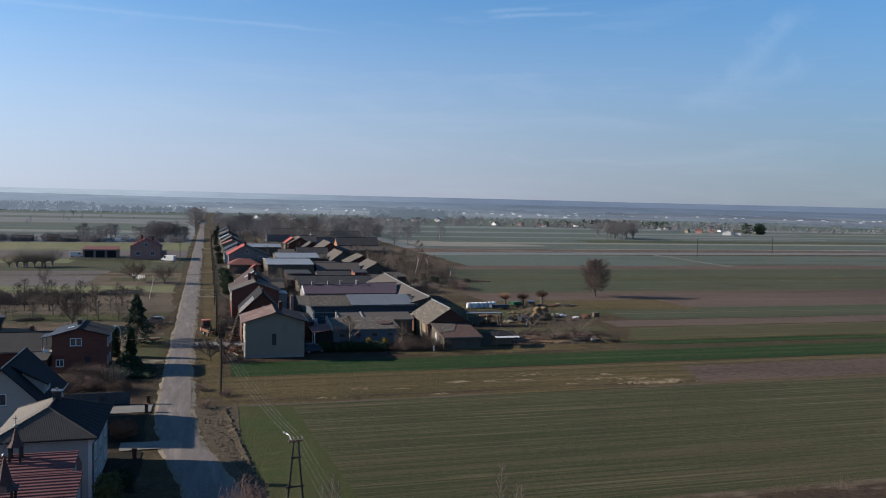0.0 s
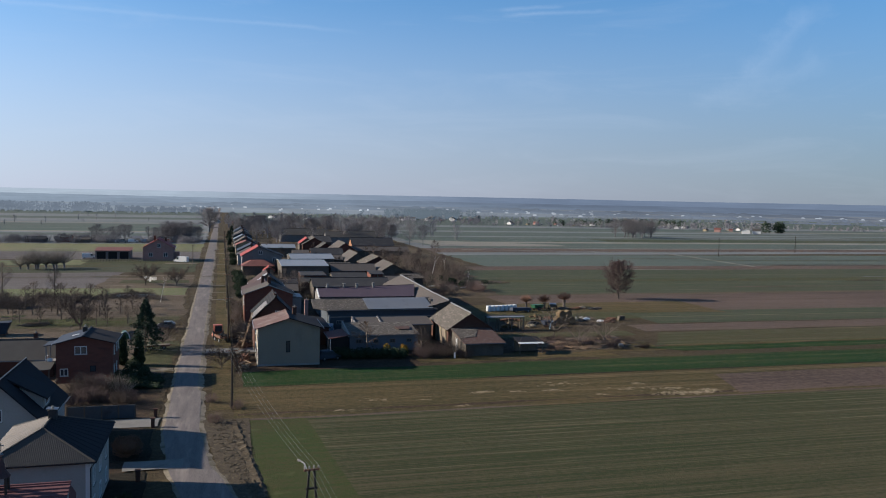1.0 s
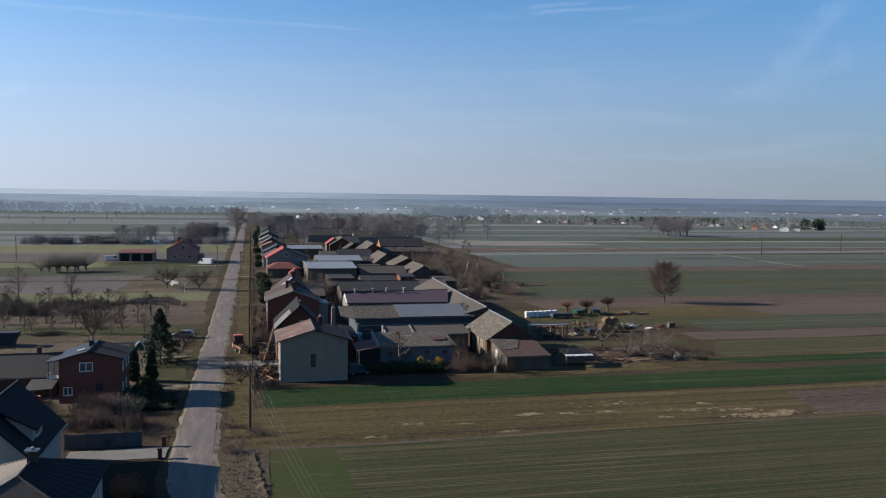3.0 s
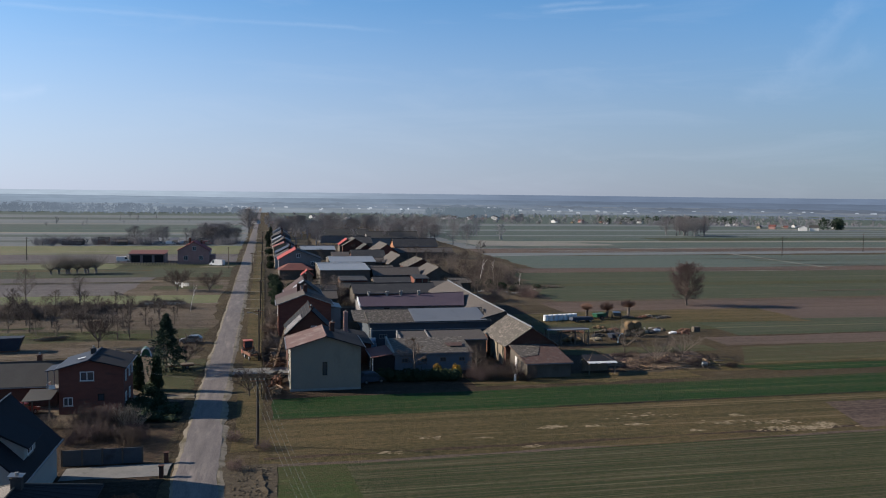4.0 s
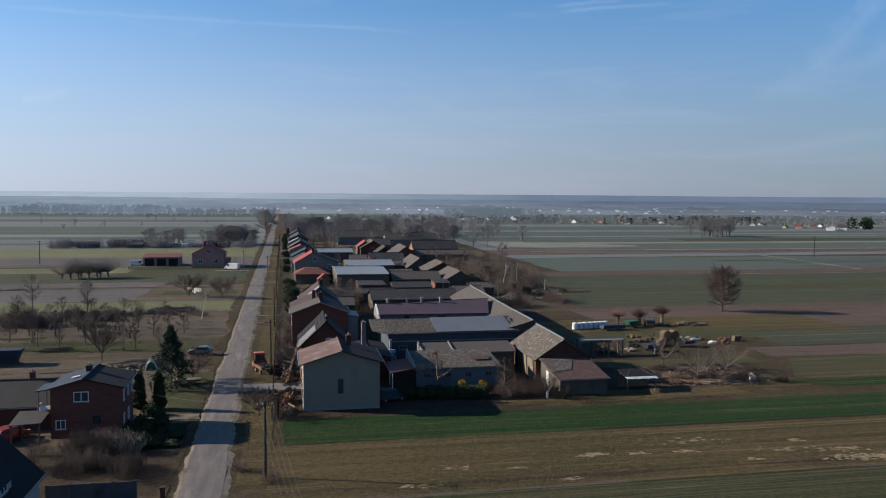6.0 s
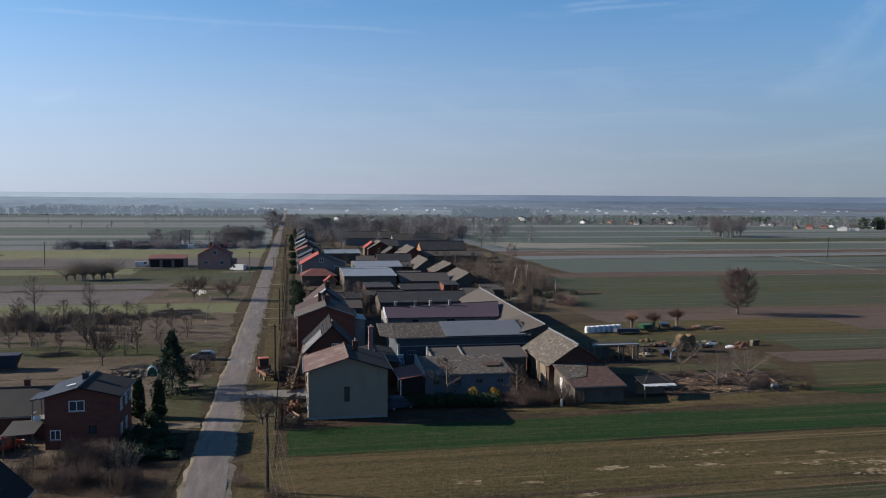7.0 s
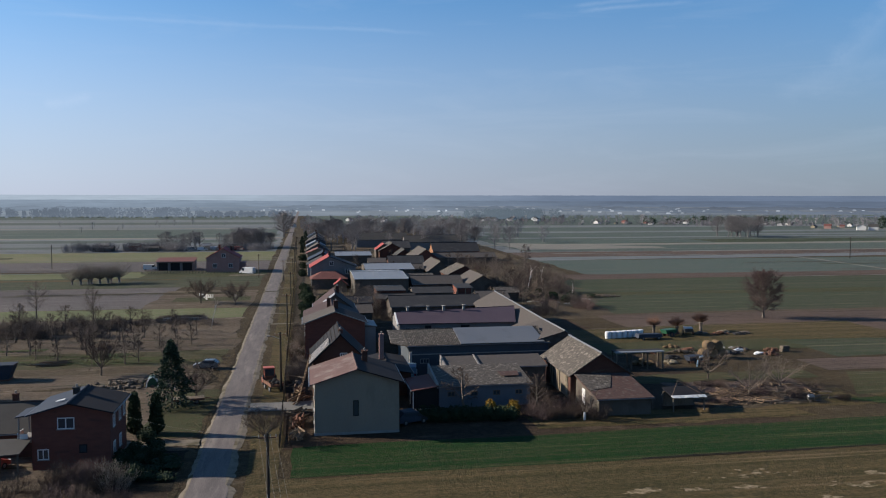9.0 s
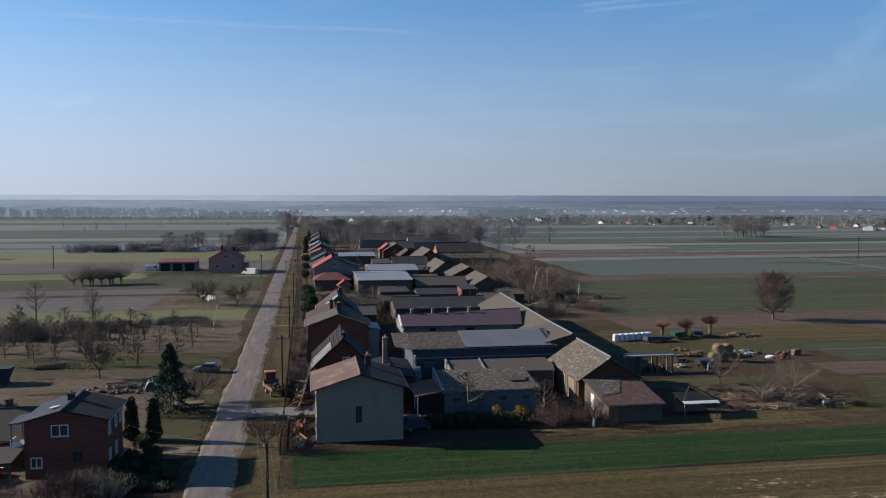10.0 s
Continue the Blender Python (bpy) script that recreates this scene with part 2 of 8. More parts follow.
M["lawn"] = crop("bright_spring_grass", (0.062, 0.052, 0.024), (0.034, 0.052, 0.014), 0.56, 1.2, 0.09, 0.7, tuft=2.2, pale=(0.078, 0.080, 0.034), pale_at=0.62)
# near-black: house shade painted on garden ground, and one dark furrow
M["soil_and_shade"] = crop("dark_soil_and_shade", (0.010, 0.009, 0.006), (0.028, 0.023, 0.015), 0.5, 0.6, 0.1, 0.4, tuft=2.0)
M["light_green"] = crop("sunlit_pale_meadow", (0.146, 0.130, 0.076), (0.100, 0.116, 0.052), 0.52, 0.5, 0.03, 1.1, tuft=0.9, line=(0.146, 0.132, 0.084), line_at=0.62)
M["tan"] = crop("dry_fallow_grass", (0.040, 0.037, 0.014), (0.100, 0.070, 0.033), 0.48, 0.8, 0.09, 0.9, pale=(0.176, 0.128, 0.085), pale_at=0.73, line=(0.135, 0.098, 0.054), line_at=0.62)
M["plough"] = crop("dark_ploughed_soil", (0.050, 0.036, 0.029), (0.115, 0.083, 0.066), 0.5, 1.6, 0.03, 1.2, line=(0.116, 0.087, 0.067), line_at=0.62)
M["plough_pale"] = crop("dried_ploughed_soil", (0.060, 0.044, 0.035), (0.114, 0.084, 0.067), 0.5, 1.2, 0.03, 1.0)
M["plough_grey"] = crop("grey_ploughed_soil", (0.078, 0.068, 0.065), (0.126, 0.110, 0.104), 0.5, 1.2, 0.03, 1.1, line=(0.144, 0.128, 0.118), line_at=0.64)
M["olive"] = crop("olive_stubble", (0.060, 0.050, 0.026), (0.043, 0.051, 0.022), 0.5, 0.8, 0.05, 0.9, line=(0.105, 0.085, 0.049), line_at=0.60)
# far_green and far_grey are paled and blued: haze put into base colour
M["far_green"] = crop("distant_cereal_hazed", (0.076, 0.086, 0.072), (0.062, 0.082, 0.068), 0.55, 0.14, 0.012, 1.4, tuft=0.3, line=(0.100, 0.106, 0.082), line_at=0.66)
M["far_grey"] = crop("distant_fallow_hazed", (0.106, 0.113, 0.114), (0.144, 0.147, 0.146), 0.5, 0.14, 0.012, 1.4, tuft=0.3)
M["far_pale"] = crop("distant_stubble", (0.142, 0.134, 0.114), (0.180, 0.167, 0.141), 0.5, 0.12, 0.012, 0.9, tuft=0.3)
M["asphalt"] = shade("worn_pale_asphalt", (0.078, 0.068, 0.064), (0.151, 0.129, 0.119), 0.88, 0.8, 9, 0.25, stain=(0.176, 0.150, 0.134), stain_at=0.60, stain_scale=0.45, space="World", stretch=(1.6, 0.22, 1))
M["sand"] = shade("sandy_road_edge", (0.112, 0.093, 0.069), (0.180, 0.154, 0.118), 0.95, 0.7, 8, 0.5, stain=(0.066, 0.056, 0.031), stain_at=0.56, stain_scale=0.5, space="World")
M["paving"] = shade("concrete_paving", (0.110, 0.106, 0.097), (0.166, 0.156, 0.143), 0.9, 0.8, 7, 0.3, stain=(0.078, 0.074, 0.064), space="World")
# walls
M["grey_render"] = shade("grey_cement_render", (0.177, 0.151, 0.120), (0.215, 0.183, 0.140), 0.92, 0.35, 10, 0.2, stain=(0.151, 0.130, 0.099), stain_scale=0.25, stretch=(1, 1, 0.4))
M["brick"] = shade("red_brick", (0.100, 0.037, 0.027), (0.146, 0.058, 0.041), 0.9, 0.9, 18, 0.35, stain=(0.095, 0.039, 0.030), stain_scale=0.4, stretch=(1, 1, 3))
M["brown_brick"] = shade("dull_brown_brick", (0.055, 0.026, 0.019), (0.080, 0.040, 0.029), 0.92, 0.9, 16, 0.35, stain=(0.090, 0.069, 0.052), stain_at=0.68, stain_scale=0.4, stretch=(1, 1, 3))
M["white_render"] = shade("white_house_render", (0.238, 0.226, 0.209), (0.283, 0.271, 0.254), 0.9, 0.4, 9, 0.12, stain=(0.197, 0.184, 0.168), stain_at=0.68)
M["blue_render"] = shade("blue_grey_wall", (0.043, 0.051, 0.061), (0.058, 0.067, 0.077), 0.9, 0.5, 9, 0.2, stain=(0.035, 0.038, 0.043), stain_scale=0.4)
M["shed_blue"] = shade("faded_blue_wall", (0.085, 0.096, 0.112), (0.115, 0.126, 0.142), 0.9, 0.5, 9, 0.2, stain=(0.065, 0.072, 0.080), stain_scale=0.5)
M["block"] = shade("grey_block_wall", (0.064, 0.055, 0.045), (0.095, 0.081, 0.067), 0.92, 0.8, 8, 0.3, stain=(0.047, 0.040, 0.031))
M["cream"] = shade("cream_render", (0.172, 0.145, 0.100), (0.207, 0.178, 0.131), 0.9, 0.5, 9, 0.15, stain=(0.131, 0.110, 0.082))
M["orange_wall"] = shade("orange_render", (0.179, 0.086, 0.045), (0.214, 0.110, 0.062), 0.9, 0.5, 9, 0.15)
# roofs
M["asbestos"] = shade("mossy_grey_fibre_cement", (0.057, 0.049, 0.043), (0.082, 0.071, 0.064), 0.92, 2.6, 9, 0.5, stain=(0.092, 0.081, 0.074), stain_at=0.60, stain_scale=2.2)
M["asbestos_worn"] = shade("blotched_fibre_cement", (0.030, 0.026, 0.022), (0.098, 0.085, 0.073), 0.92, 3.2, 9, 0.8, stain=(0.190, 0.168, 0.142), stain_at=0.585, stain_scale=2.4, dist=0.05)
M["sheet"] = shade("pale_galvanised_sheet", (0.111, 0.113, 0.118), (0.141, 0.144, 0.148), 0.55, 0.5, 6, 0.1, metal=0.25, stain=(0.098, 0.098, 0.098))
M["white_sheet"] = shade("white_trapezoid_sheet", (0.160, 0.166, 0.173), (0.191, 0.197, 0.201), 0.5, 0.4, 5, 0.1, metal=0.1, stain=(0.140, 0.147, 0.150))
M["dull_white"] = shade("dusty_white_sheet", (0.235, 0.220, 0.210), (0.300, 0.282, 0.270), 0.7, 1.5, 8, 0.2, stain=(0.150, 0.135, 0.125), stain_at=0.60, stain_scale=1.2)
M["purple"] = shade("faded_purple_metal_roof", (0.049, 0.035, 0.046), (0.061, 0.045, 0.058), 0.82, 0.4, 6, 0.15, stain=(0.071, 0.055, 0.065), stain_at=0.66)
M["oxide"] = shade("weathered_red_oxide_sheet", (0.085, 0.052, 0.046), (0.128, 0.080, 0.070), 0.82, 0.6, 6, 0.2, stain=(0.150, 0.118, 0.105), stain_at=0.57, stain_scale=0.5)
M["rust"] = shade("rusty_red_roofing", (0.044, 0.028, 0.024), (0.090, 0.052, 0.042), 0.85, 2.2, 8, 0.6, stain=(0.108, 0.092, 0.080), stain_at=0.60, stain_scale=1.8)
M["red_roof"] = shade("bright_red_roof_sheet", (0.193, 0.041, 0.037), (0.239, 0.060, 0.056), 0.82, 0.5, 7, 0.2)
M["brown_roof"] = shade("brown_red_roof_tiles", (0.106, 0.043, 0.036), (0.145, 0.063, 0.053), 0.8, 0.7, 8, 0.3)
M["navy_roof"] = shade("dark_blue_metal_roof", (0.022, 0.027, 0.040), (0.034, 0.041, 0.055), 0.7, 0.5, 6, 0.1)
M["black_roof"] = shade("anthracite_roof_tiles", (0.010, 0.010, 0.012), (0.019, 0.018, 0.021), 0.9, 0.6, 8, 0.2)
M["tile_grey"] = shade("grey_brown_metal_tile", (0.044, 0.040, 0.036), (0.060, 0.056, 0.050), 0.82, 0.5, 8, 0.15)
M["pale_wall"] = shade("pale_grey_render", (0.12, 0.115, 0.115), (0.155, 0.148, 0.145), 0.9, 0.5, 9, 0.2, stain=(0.095, 0.09, 0.085), stain_scale=0.4)
# roof tile tone with the sunlight already in the colour
M["tile_sunlit"] = shade("sunlit_grey_metal_tile", (0.10, 0.088, 0.078), (0.135, 0.12, 0.108), 0.8, 0.5, 8, 0.15)
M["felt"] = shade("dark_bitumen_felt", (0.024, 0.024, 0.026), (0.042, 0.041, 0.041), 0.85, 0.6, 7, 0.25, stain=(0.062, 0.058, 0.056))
M["dull_maroon"] = shade("faded_dark_maroon_sheet", (0.042, 0.028, 0.027), (0.064, 0.042, 0.040), 0.85, 0.6, 7, 0.2, stain=(0.080, 0.062, 0.058), stain_at=0.64, stain_scale=0.6)
# red brick in a darker tone, for the western house
M["dark_brick"] = shade("dark_red_brick", (0.088, 0.035, 0.027), (0.128, 0.053, 0.039), 0.92, 0.9, 18, 0.35, stain=(0.070, 0.034, 0.028), stain_scale=0.4, stretch=(1, 1, 3))
M["maroon"] = shade("maroon_standing_seam_roof", (0.100, 0.043, 0.043), (0.135, 0.062, 0.060), 0.82, 0.5, 6, 0.1)
M["spire"] = shade("dark_brown_spire_sheet", (0.045, 0.026, 0.026), (0.068, 0.042, 0.040), 0.8, 0.7, 6, 0.15)
# small surfaces
M["wood"] = shade("grey_weathered_wood", (0.076, 0.061, 0.046), (0.137, 0.112, 0.086), 0.85, 2, 14, 0.4, stretch=(3, 3, 0.5), per_piece=0.25)
M["new_wood"] = shade("fresh_sawn_wood", (0.131, 0.089, 0.056), (0.172, 0.124, 0.084), 0.8, 2, 14, 0.3, per_piece=0.2)
M["concrete"] = shade("grey_concrete", (0.167, 0.161, 0.149), (0.223, 0.217, 0.205), 0.9, 1.5, 9, 0.3, stain=(0.124, 0.118, 0.112))
M["pole_dark"] = shade("tarred_pole_wood", (0.025, 0.022, 0.019), (0.046, 0.040, 0.034), 0.85, 2, 12, 0.3)
M["white"] = shade("white_paint", (0.421, 0.421, 0.415), (0.484, 0.484, 0.478), 0.6, 1, 8, 0.1)
M["plastic_white"] = shade("white_bale_film", (0.465, 0.473, 0.480), (0.585, 0.593, 0.593), 0.35, 2.5, 7, 0.4)
M["dark"] = shade("dark_void", (0.012, 0.012, 0.013), (0.020, 0.020, 0.020), 0.9, 1, 6, 0)
M["metal"] = shade("dull_zinc", (0.136, 0.140, 0.143), (0.171, 0.174, 0.177), 0.45, 1, 8, 0.1, metal=0.7)
M["wire"] = shade("aluminium_wire", (0.130, 0.130, 0.124), (0.161, 0.161, 0.155), 0.5, 1, 5, 0, metal=0.4)
M["straw"] = shade("weathered_straw", (0.097, 0.064, 0.033), (0.152, 0.106, 0.059), 0.95, 2, 14, 0.8, stain=(0.055, 0.039, 0.028), stain_scale=0.9)
M["tractor_red"] = shade("faded_orange_red_paint", (0.310, 0.062, 0.028), (0.384, 0.093, 0.043), 0.5, 1, 8, 0.1)
M["machine_green"] = shade("green_machine_paint", (0.011, 0.059, 0.030), (0.019, 0.082, 0.041), 0.5, 1, 8, 0.1)
M["rust_iron"] = shade("rusty_iron", (0.087, 0.043, 0.028), (0.155, 0.081, 0.053), 0.85, 2, 9, 0.4)
M["tyre"] = shade("tyre_rubber", (0.020, 0.020, 0.020), (0.035, 0.034, 0.033), 0.85, 2, 12, 0.2)
M["car_silver"] = shade("silver_car_paint", (0.122, 0.122, 0.120), (0.137, 0.136, 0.132), 0.3, 0.5, 3, 0, metal=0.5)
M["car_blue"] = shade("pale_blue_car_paint", (0.149, 0.236, 0.322), (0.174, 0.260, 0.347), 0.3, 0.5, 3, 0, metal=0.2)
M["car_red"] = shade("red_car_paint", (0.160, 0.020, 0.016), (0.190, 0.028, 0.022), 0.3, 0.5, 3, 0)
# plants
M["bark"] = shade("grey_brown_bark", (0.075, 0.06, 0.05), (0.14, 0.115, 0.095), 0.95, 3, 16, 0.5, per_piece=0.2)
M["twig"] = shade("brown_twigs", (0.084, 0.068, 0.057), (0.132, 0.107, 0.090), 0.95, 2, 12, 0, per_piece=0.25)
M["twig_dark"] = shade("dark_brown_twigs", (0.052, 0.038, 0.030), (0.082, 0.061, 0.048), 0.95, 2, 12, 0, per_piece=0.25)
M["bleached"] = shade("bleached_bare_earth", (0.175, 0.133, 0.081), (0.309, 0.241, 0.161), 0.95, 0.9, 7, 0.4, stain=(0.101, 0.078, 0.037), stain_at=0.49, stain_scale=1.7, space="World")
M["twig_red"] = shade("reddish_twigs", (0.068, 0.047, 0.043), (0.100, 0.070, 0.065), 0.95, 2, 12, 0, per_piece=0.2)
M["twig_rust"] = shade("rust_brown_shoots", (0.105, 0.058, 0.040), (0.150, 0.086, 0.060), 0.95, 2, 12, 0, per_piece=0.2)
M["twig_pale"] = shade("pale_twigs", (0.136, 0.118, 0.096), (0.192, 0.167, 0.136), 0.95, 2, 12, 0, per_piece=0.2)
M["birch"] = shade("white_birch_bark", (0.45, 0.41, 0.36), (0.62, 0.58, 0.53), 0.8, 2, 9, 0.3, stain=(0.1, 0.09, 0.08), stain_at=0.63, stain_scale=3)
M["spruce"] = shade("dark_spruce_needles", (0.013, 0.022, 0.013), (0.028, 0.044, 0.025), 0.8, 2, 9, 0.2, per_piece=0.15)
M["thuja"] = shade("dark_thuja_sprays", (0.013, 0.022, 0.011), (0.028, 0.041, 0.018), 0.85, 2, 9, 0.2, per_piece=0.15)
M["bush_green"] = shade("olive_evergreen_leaves", (0.045, 0.055, 0.02), (0.10, 0.11, 0.045), 0.8, 2, 9, 0.2, per_piece=0.2)
M["forsythia"] = shade("yellow_blossom", (0.16, 0.096, 0.010), (0.21, 0.135, 0.020), 0.8, 3, 9, 0.1)
M["bush_brown"] = shade("rusty_beech_leaves", (0.085, 0.045, 0.028), (0.13, 0.072, 0.046), 0.9, 3, 9, 0.2)
M["pink_brick"] = shade("pale_pink_brick", (0.208, 0.124, 0.111), (0.286, 0.176, 0.156), 0.92, 0.9, 12, 0.3)
M["far_white"] = shade("whitewashed_wall", (0.418, 0.410, 0.396), (0.504, 0.497, 0.482), 0.9, 0.4, 5, 0.1)
M["clods"] = shade("dry_earth_clods", (0.036, 0.028, 0.018), (0.096, 0.076, 0.050), 0.95, 1.5, 9, 0.4, space="World")
M["clods_ground"] = shade("rough_dug_earth", (0.024, 0.018, 0.011), (0.078, 0.060, 0.038), 0.95, 2.6, 11, 0.9, stain=(0.110, 0.088, 0.058), stain_at=0.6, stain_scale=1.6, space="World", dist=0.05)
# two pale greys for far trees and scrub: haze put into twig colour
M["twig_far"] = shade("haze_tinted_twigs", (0.150, 0.145, 0.155), (0.200, 0.192, 0.202), 1.0, 0.3, 2, 0)
M["twig_grey"] = shade("haze_paled_twigs", (0.118, 0.110, 0.112), (0.168, 0.156, 0.158), 1.0, 0.6, 4, 0, per_piece=0.2)
M["dry_grass"] = shade("dry_grass_blades", (0.079, 0.061, 0.032), (0.137, 0.105, 0.058), 0.95, 2, 9, 0)

glass = bpy.data.materials.new("window_glass")
glass.use_nodes = True
gb = glass.node_tree.nodes["Principled BSDF"]
gb.inputs["Base Color"].default_value = (0.035, 0.042, 0.05, 1)
gb.inputs["Roughness"].default_value = 0.06
gb.inputs["Specular IOR Level"].default_value = 0.6
M["glass"] = glass

# ---- mesh helpers ----


def thing(name, label, category, at=(0, 0, 0), turn=0.0, group="", kind=""):
    ob = new(name)
    ob.matrix_basis = pose(at[0], at[1], at[2], 0, 0, turn)
    ob.empty_display_size = 0.2
    return tagged(ob, label, category, group, kind)


def link(name, bm, material, parent=None, label=""):
    """One bmesh as one mesh object, under a thing or on its own."""
    me = bpy.data.meshes.new(name)
    bmesh.ops.recalc_face_normals(bm, faces=bm.faces[:])
    bm.to_mesh(me)
    bm.free()
    for m in material if isinstance(material, (list, tuple)) else [material]:
        me.materials.append(m)
    ob = new(name, me)
    if parent:
        ob.parent = parent
    return tagged(ob, label)


part = link


def raw(name, verts, faces, material, parent=None, label=""):
    me = bpy.data.meshes.new(name)
    me.from_pydata([tuple(v) for v in verts], [], faces)
    me.materials.append(material)
    ob = new(name, me)
    if parent:
        ob.parent = parent
    return tagged(ob, label)


def share(name, me, parent, m):
    ob = new(name, me)
    ob.parent = parent
    ob.matrix_basis = m
    return ob


def block(bm, x0, x1, y0, y1, z0, z1, bevel=0.0):
    vs = [bm.verts.new(p) for p in ((x0, y0, z0), (x1, y0, z0), (x1, y1, z0), (x0, y1, z0), (x0, y0, z1), (x1, y0, z1), (x1, y1, z1), (x0, y1, z1))]
    fs = [bm.faces.new([vs[i] for i in f]) for f in ((3, 2, 1, 0), (4, 5, 6, 7), (0, 1, 5, 4), (1, 2, 6, 5), (2, 3, 7, 6), (3, 0, 4, 7))]
    if bevel:
        bmesh.ops.bevel(bm, geom=list({e for f in fs for e in f.edges}), offset=bevel, segments=1, affect="EDGES")
    return bm


def loft(bm, lower, upper):
    """A closed solid between two rings of as many points."""
    a, b = [bm.verts.new(p) for p in lower], [bm.verts.new(p) for p in upper]
    n = len(a)
    bm.faces.new(a[::-1])
    bm.faces.new(b)
    for i in range(n):
        bm.faces.new((a[i], a[(i + 1) % n], b[(i + 1) % n], b[i]))
    return bm


def slab(bm, quad, thick):
    q = [Vector(p) for p in quad]
    nrm = (q[1] - q[0]).cross(q[2] - q[0]).normalized()
    if nrm.z < 0:
        nrm = -nrm
    return loft(bm, [p - nrm * thick for p in q], q)


def tube(bm, points, radii, sides=6):
    rings = []
    pts = [Vector(p) for p in points]
    for i, p in enumerate(pts):
        d = (pts[min(i + 1, len(pts) - 1)] - pts[max(i - 1, 0)]).normalized()
        s = d.cross(Vector((0.31, 0.17, 0.93)) if abs(d.z) < 0.95 else Vector((1, 0, 0))).normalized()
        u = s.cross(d)
        r = radii[i] if isinstance(radii, (list, tuple)) else radii
        rings.append([bm.verts.new(p + r * (math.cos(a) * s + math.sin(a) * u)) for a in [k * 2 * math.pi / sides for k in range(sides)]])
    for a, b in zip(rings, rings[1:]):
        for k in range(sides):
            bm.faces.new((a[k], a[(k + 1) % sides], b[(k + 1) % sides], b[k]))
    bm.faces.new(rings[0][::-1])
    bm.faces.new(rings[-1])
    return bm


def disc(bm, centre, axis, r, width, sides=14):
    c, a = Vector(centre), Vector(axis).normalized()
    return tube(bm, [c - a * width / 2, c - a * width * 0.4, c + a * width * 0.4, c + a * width / 2], [r * 0.86, r, r, r * 0.86], sides)


def rock(bm, centre, size, rng, squash=0.6):
    made = bmesh.ops.create_icosphere(bm, subdivisions=1, radius=1.0)["verts"]
    for v in made:
        k = rng.uniform(0.72, 1.2)
        v.co = Vector(centre) + Vector((v.co.x * size * k, v.co.y * size * k * rng.uniform(0.8, 1.1), v.co.z * size * squash * k))
    return bm


# ---- houses ----


def window(parent, face, c, w, h, at=0.0, panes=2, frame_mat="white", sill=True):
    """A window on a wall. face: S, N, W or E; c: its middle on the wall (along, height); at: the wall's plane, all in the parent's space."""
    def q(u0, u1, d0, d1, z0, z1, bm):
        s = -1 if face in "SW" else 1
        lo, hi = sorted((at + s * d0, at + s * d1))
        return block(bm, u0, u1, lo, hi, z0, z1) if face in "SN" else block(bm, lo, hi, u0, u1, z0, z1)
    u, z = c
    f = 0.09
    bm = bmesh.new()
    q(u - w / 2, u + w / 2, -0.06, 0.05, z + h / 2 - f, z + h / 2, bm)
    q(u - w / 2, u + w / 2, -0.06, 0.05, z - h / 2, z - h / 2 + f, bm)
    for k in range(panes + 1):
        m = u - w / 2 + f / 2 + (w - f) * k / panes
        q(m - f / 2, m + f / 2, -0.06, 0.047, z - h / 2 + f, z + h / 2 - f, bm)
    win = part("window", bm, M[frame_mat], parent)
    bm = bmesh.new()
    q(u - w / 2 + 0.03, u + w / 2 - 0.03, -0.04, 0.012, z - h / 2 + 0.03, z + h / 2 - 0.03, bm)
    part("pane", bm, M["glass"], win)
    if sill:
        bm = bmesh.new()
        q(u - w / 2 - 0.06, u + w / 2 + 0.06, -0.03, 0.12, z - h / 2 - 0.06, z - h / 2, bm)
        part("sill", bm, M["concrete"], win)
    return win


# by default the panel is near-black, painting the dark inside an opening
def opening(parent, face, c, w, h, at=0.0, material="dark", name="door"):
    u, z = c
    s = -1 if face in "SW" else 1
    bm = bmesh.new()
    lo, hi = sorted((at - s * 0.1, at + s * 0.025))
    block(bm, u - w / 2, u + w / 2, lo, hi, z - h / 2, z + h / 2) if face in "SN" else block(bm, lo, hi, u - w / 2, u + w / 2, z - h / 2, z + h / 2)
    ob = part(name, bm, M[material], parent)
    bm = bmesh.new()
    lo, hi = sorted((at, at + s * 0.05))
    for a, b, c0, c1 in ((u - w / 2 - 0.08, u - w / 2, z - h / 2, z + h / 2), (u + w / 2, u + w / 2 + 0.08, z - h / 2, z + h / 2), (u - w / 2 - 0.08, u + w / 2 + 0.08, z + h / 2, z + h / 2 + 0.08)):
        block(bm, a, b, lo, hi, c0, c1) if face in "SN" else block(bm, lo, hi, a, b, c0, c1)
    part("frame", bm, M["wood"], ob)
    return ob


def chimney(parent, x, y, z0, z1, w=0.5, material="brown_brick"):
    bm = bmesh.new()
    block(bm, x - w / 2, x + w / 2, y - w / 2, y + w / 2, z0, z1 - 0.1)
    block(bm, x - w / 2 - 0.06, x + w / 2 + 0.06, y - w / 2 - 0.06, y + w / 2 + 0.06, z1 - 0.1, z1)
    ob = part("chimney", bm, M[material], parent)
    bm = bmesh.new()
    tube(bm, [(x, y, z1), (x, y, z1 + 0.28)], 0.11, 8)
    part("flue", bm, M["concrete"], ob)
    return ob


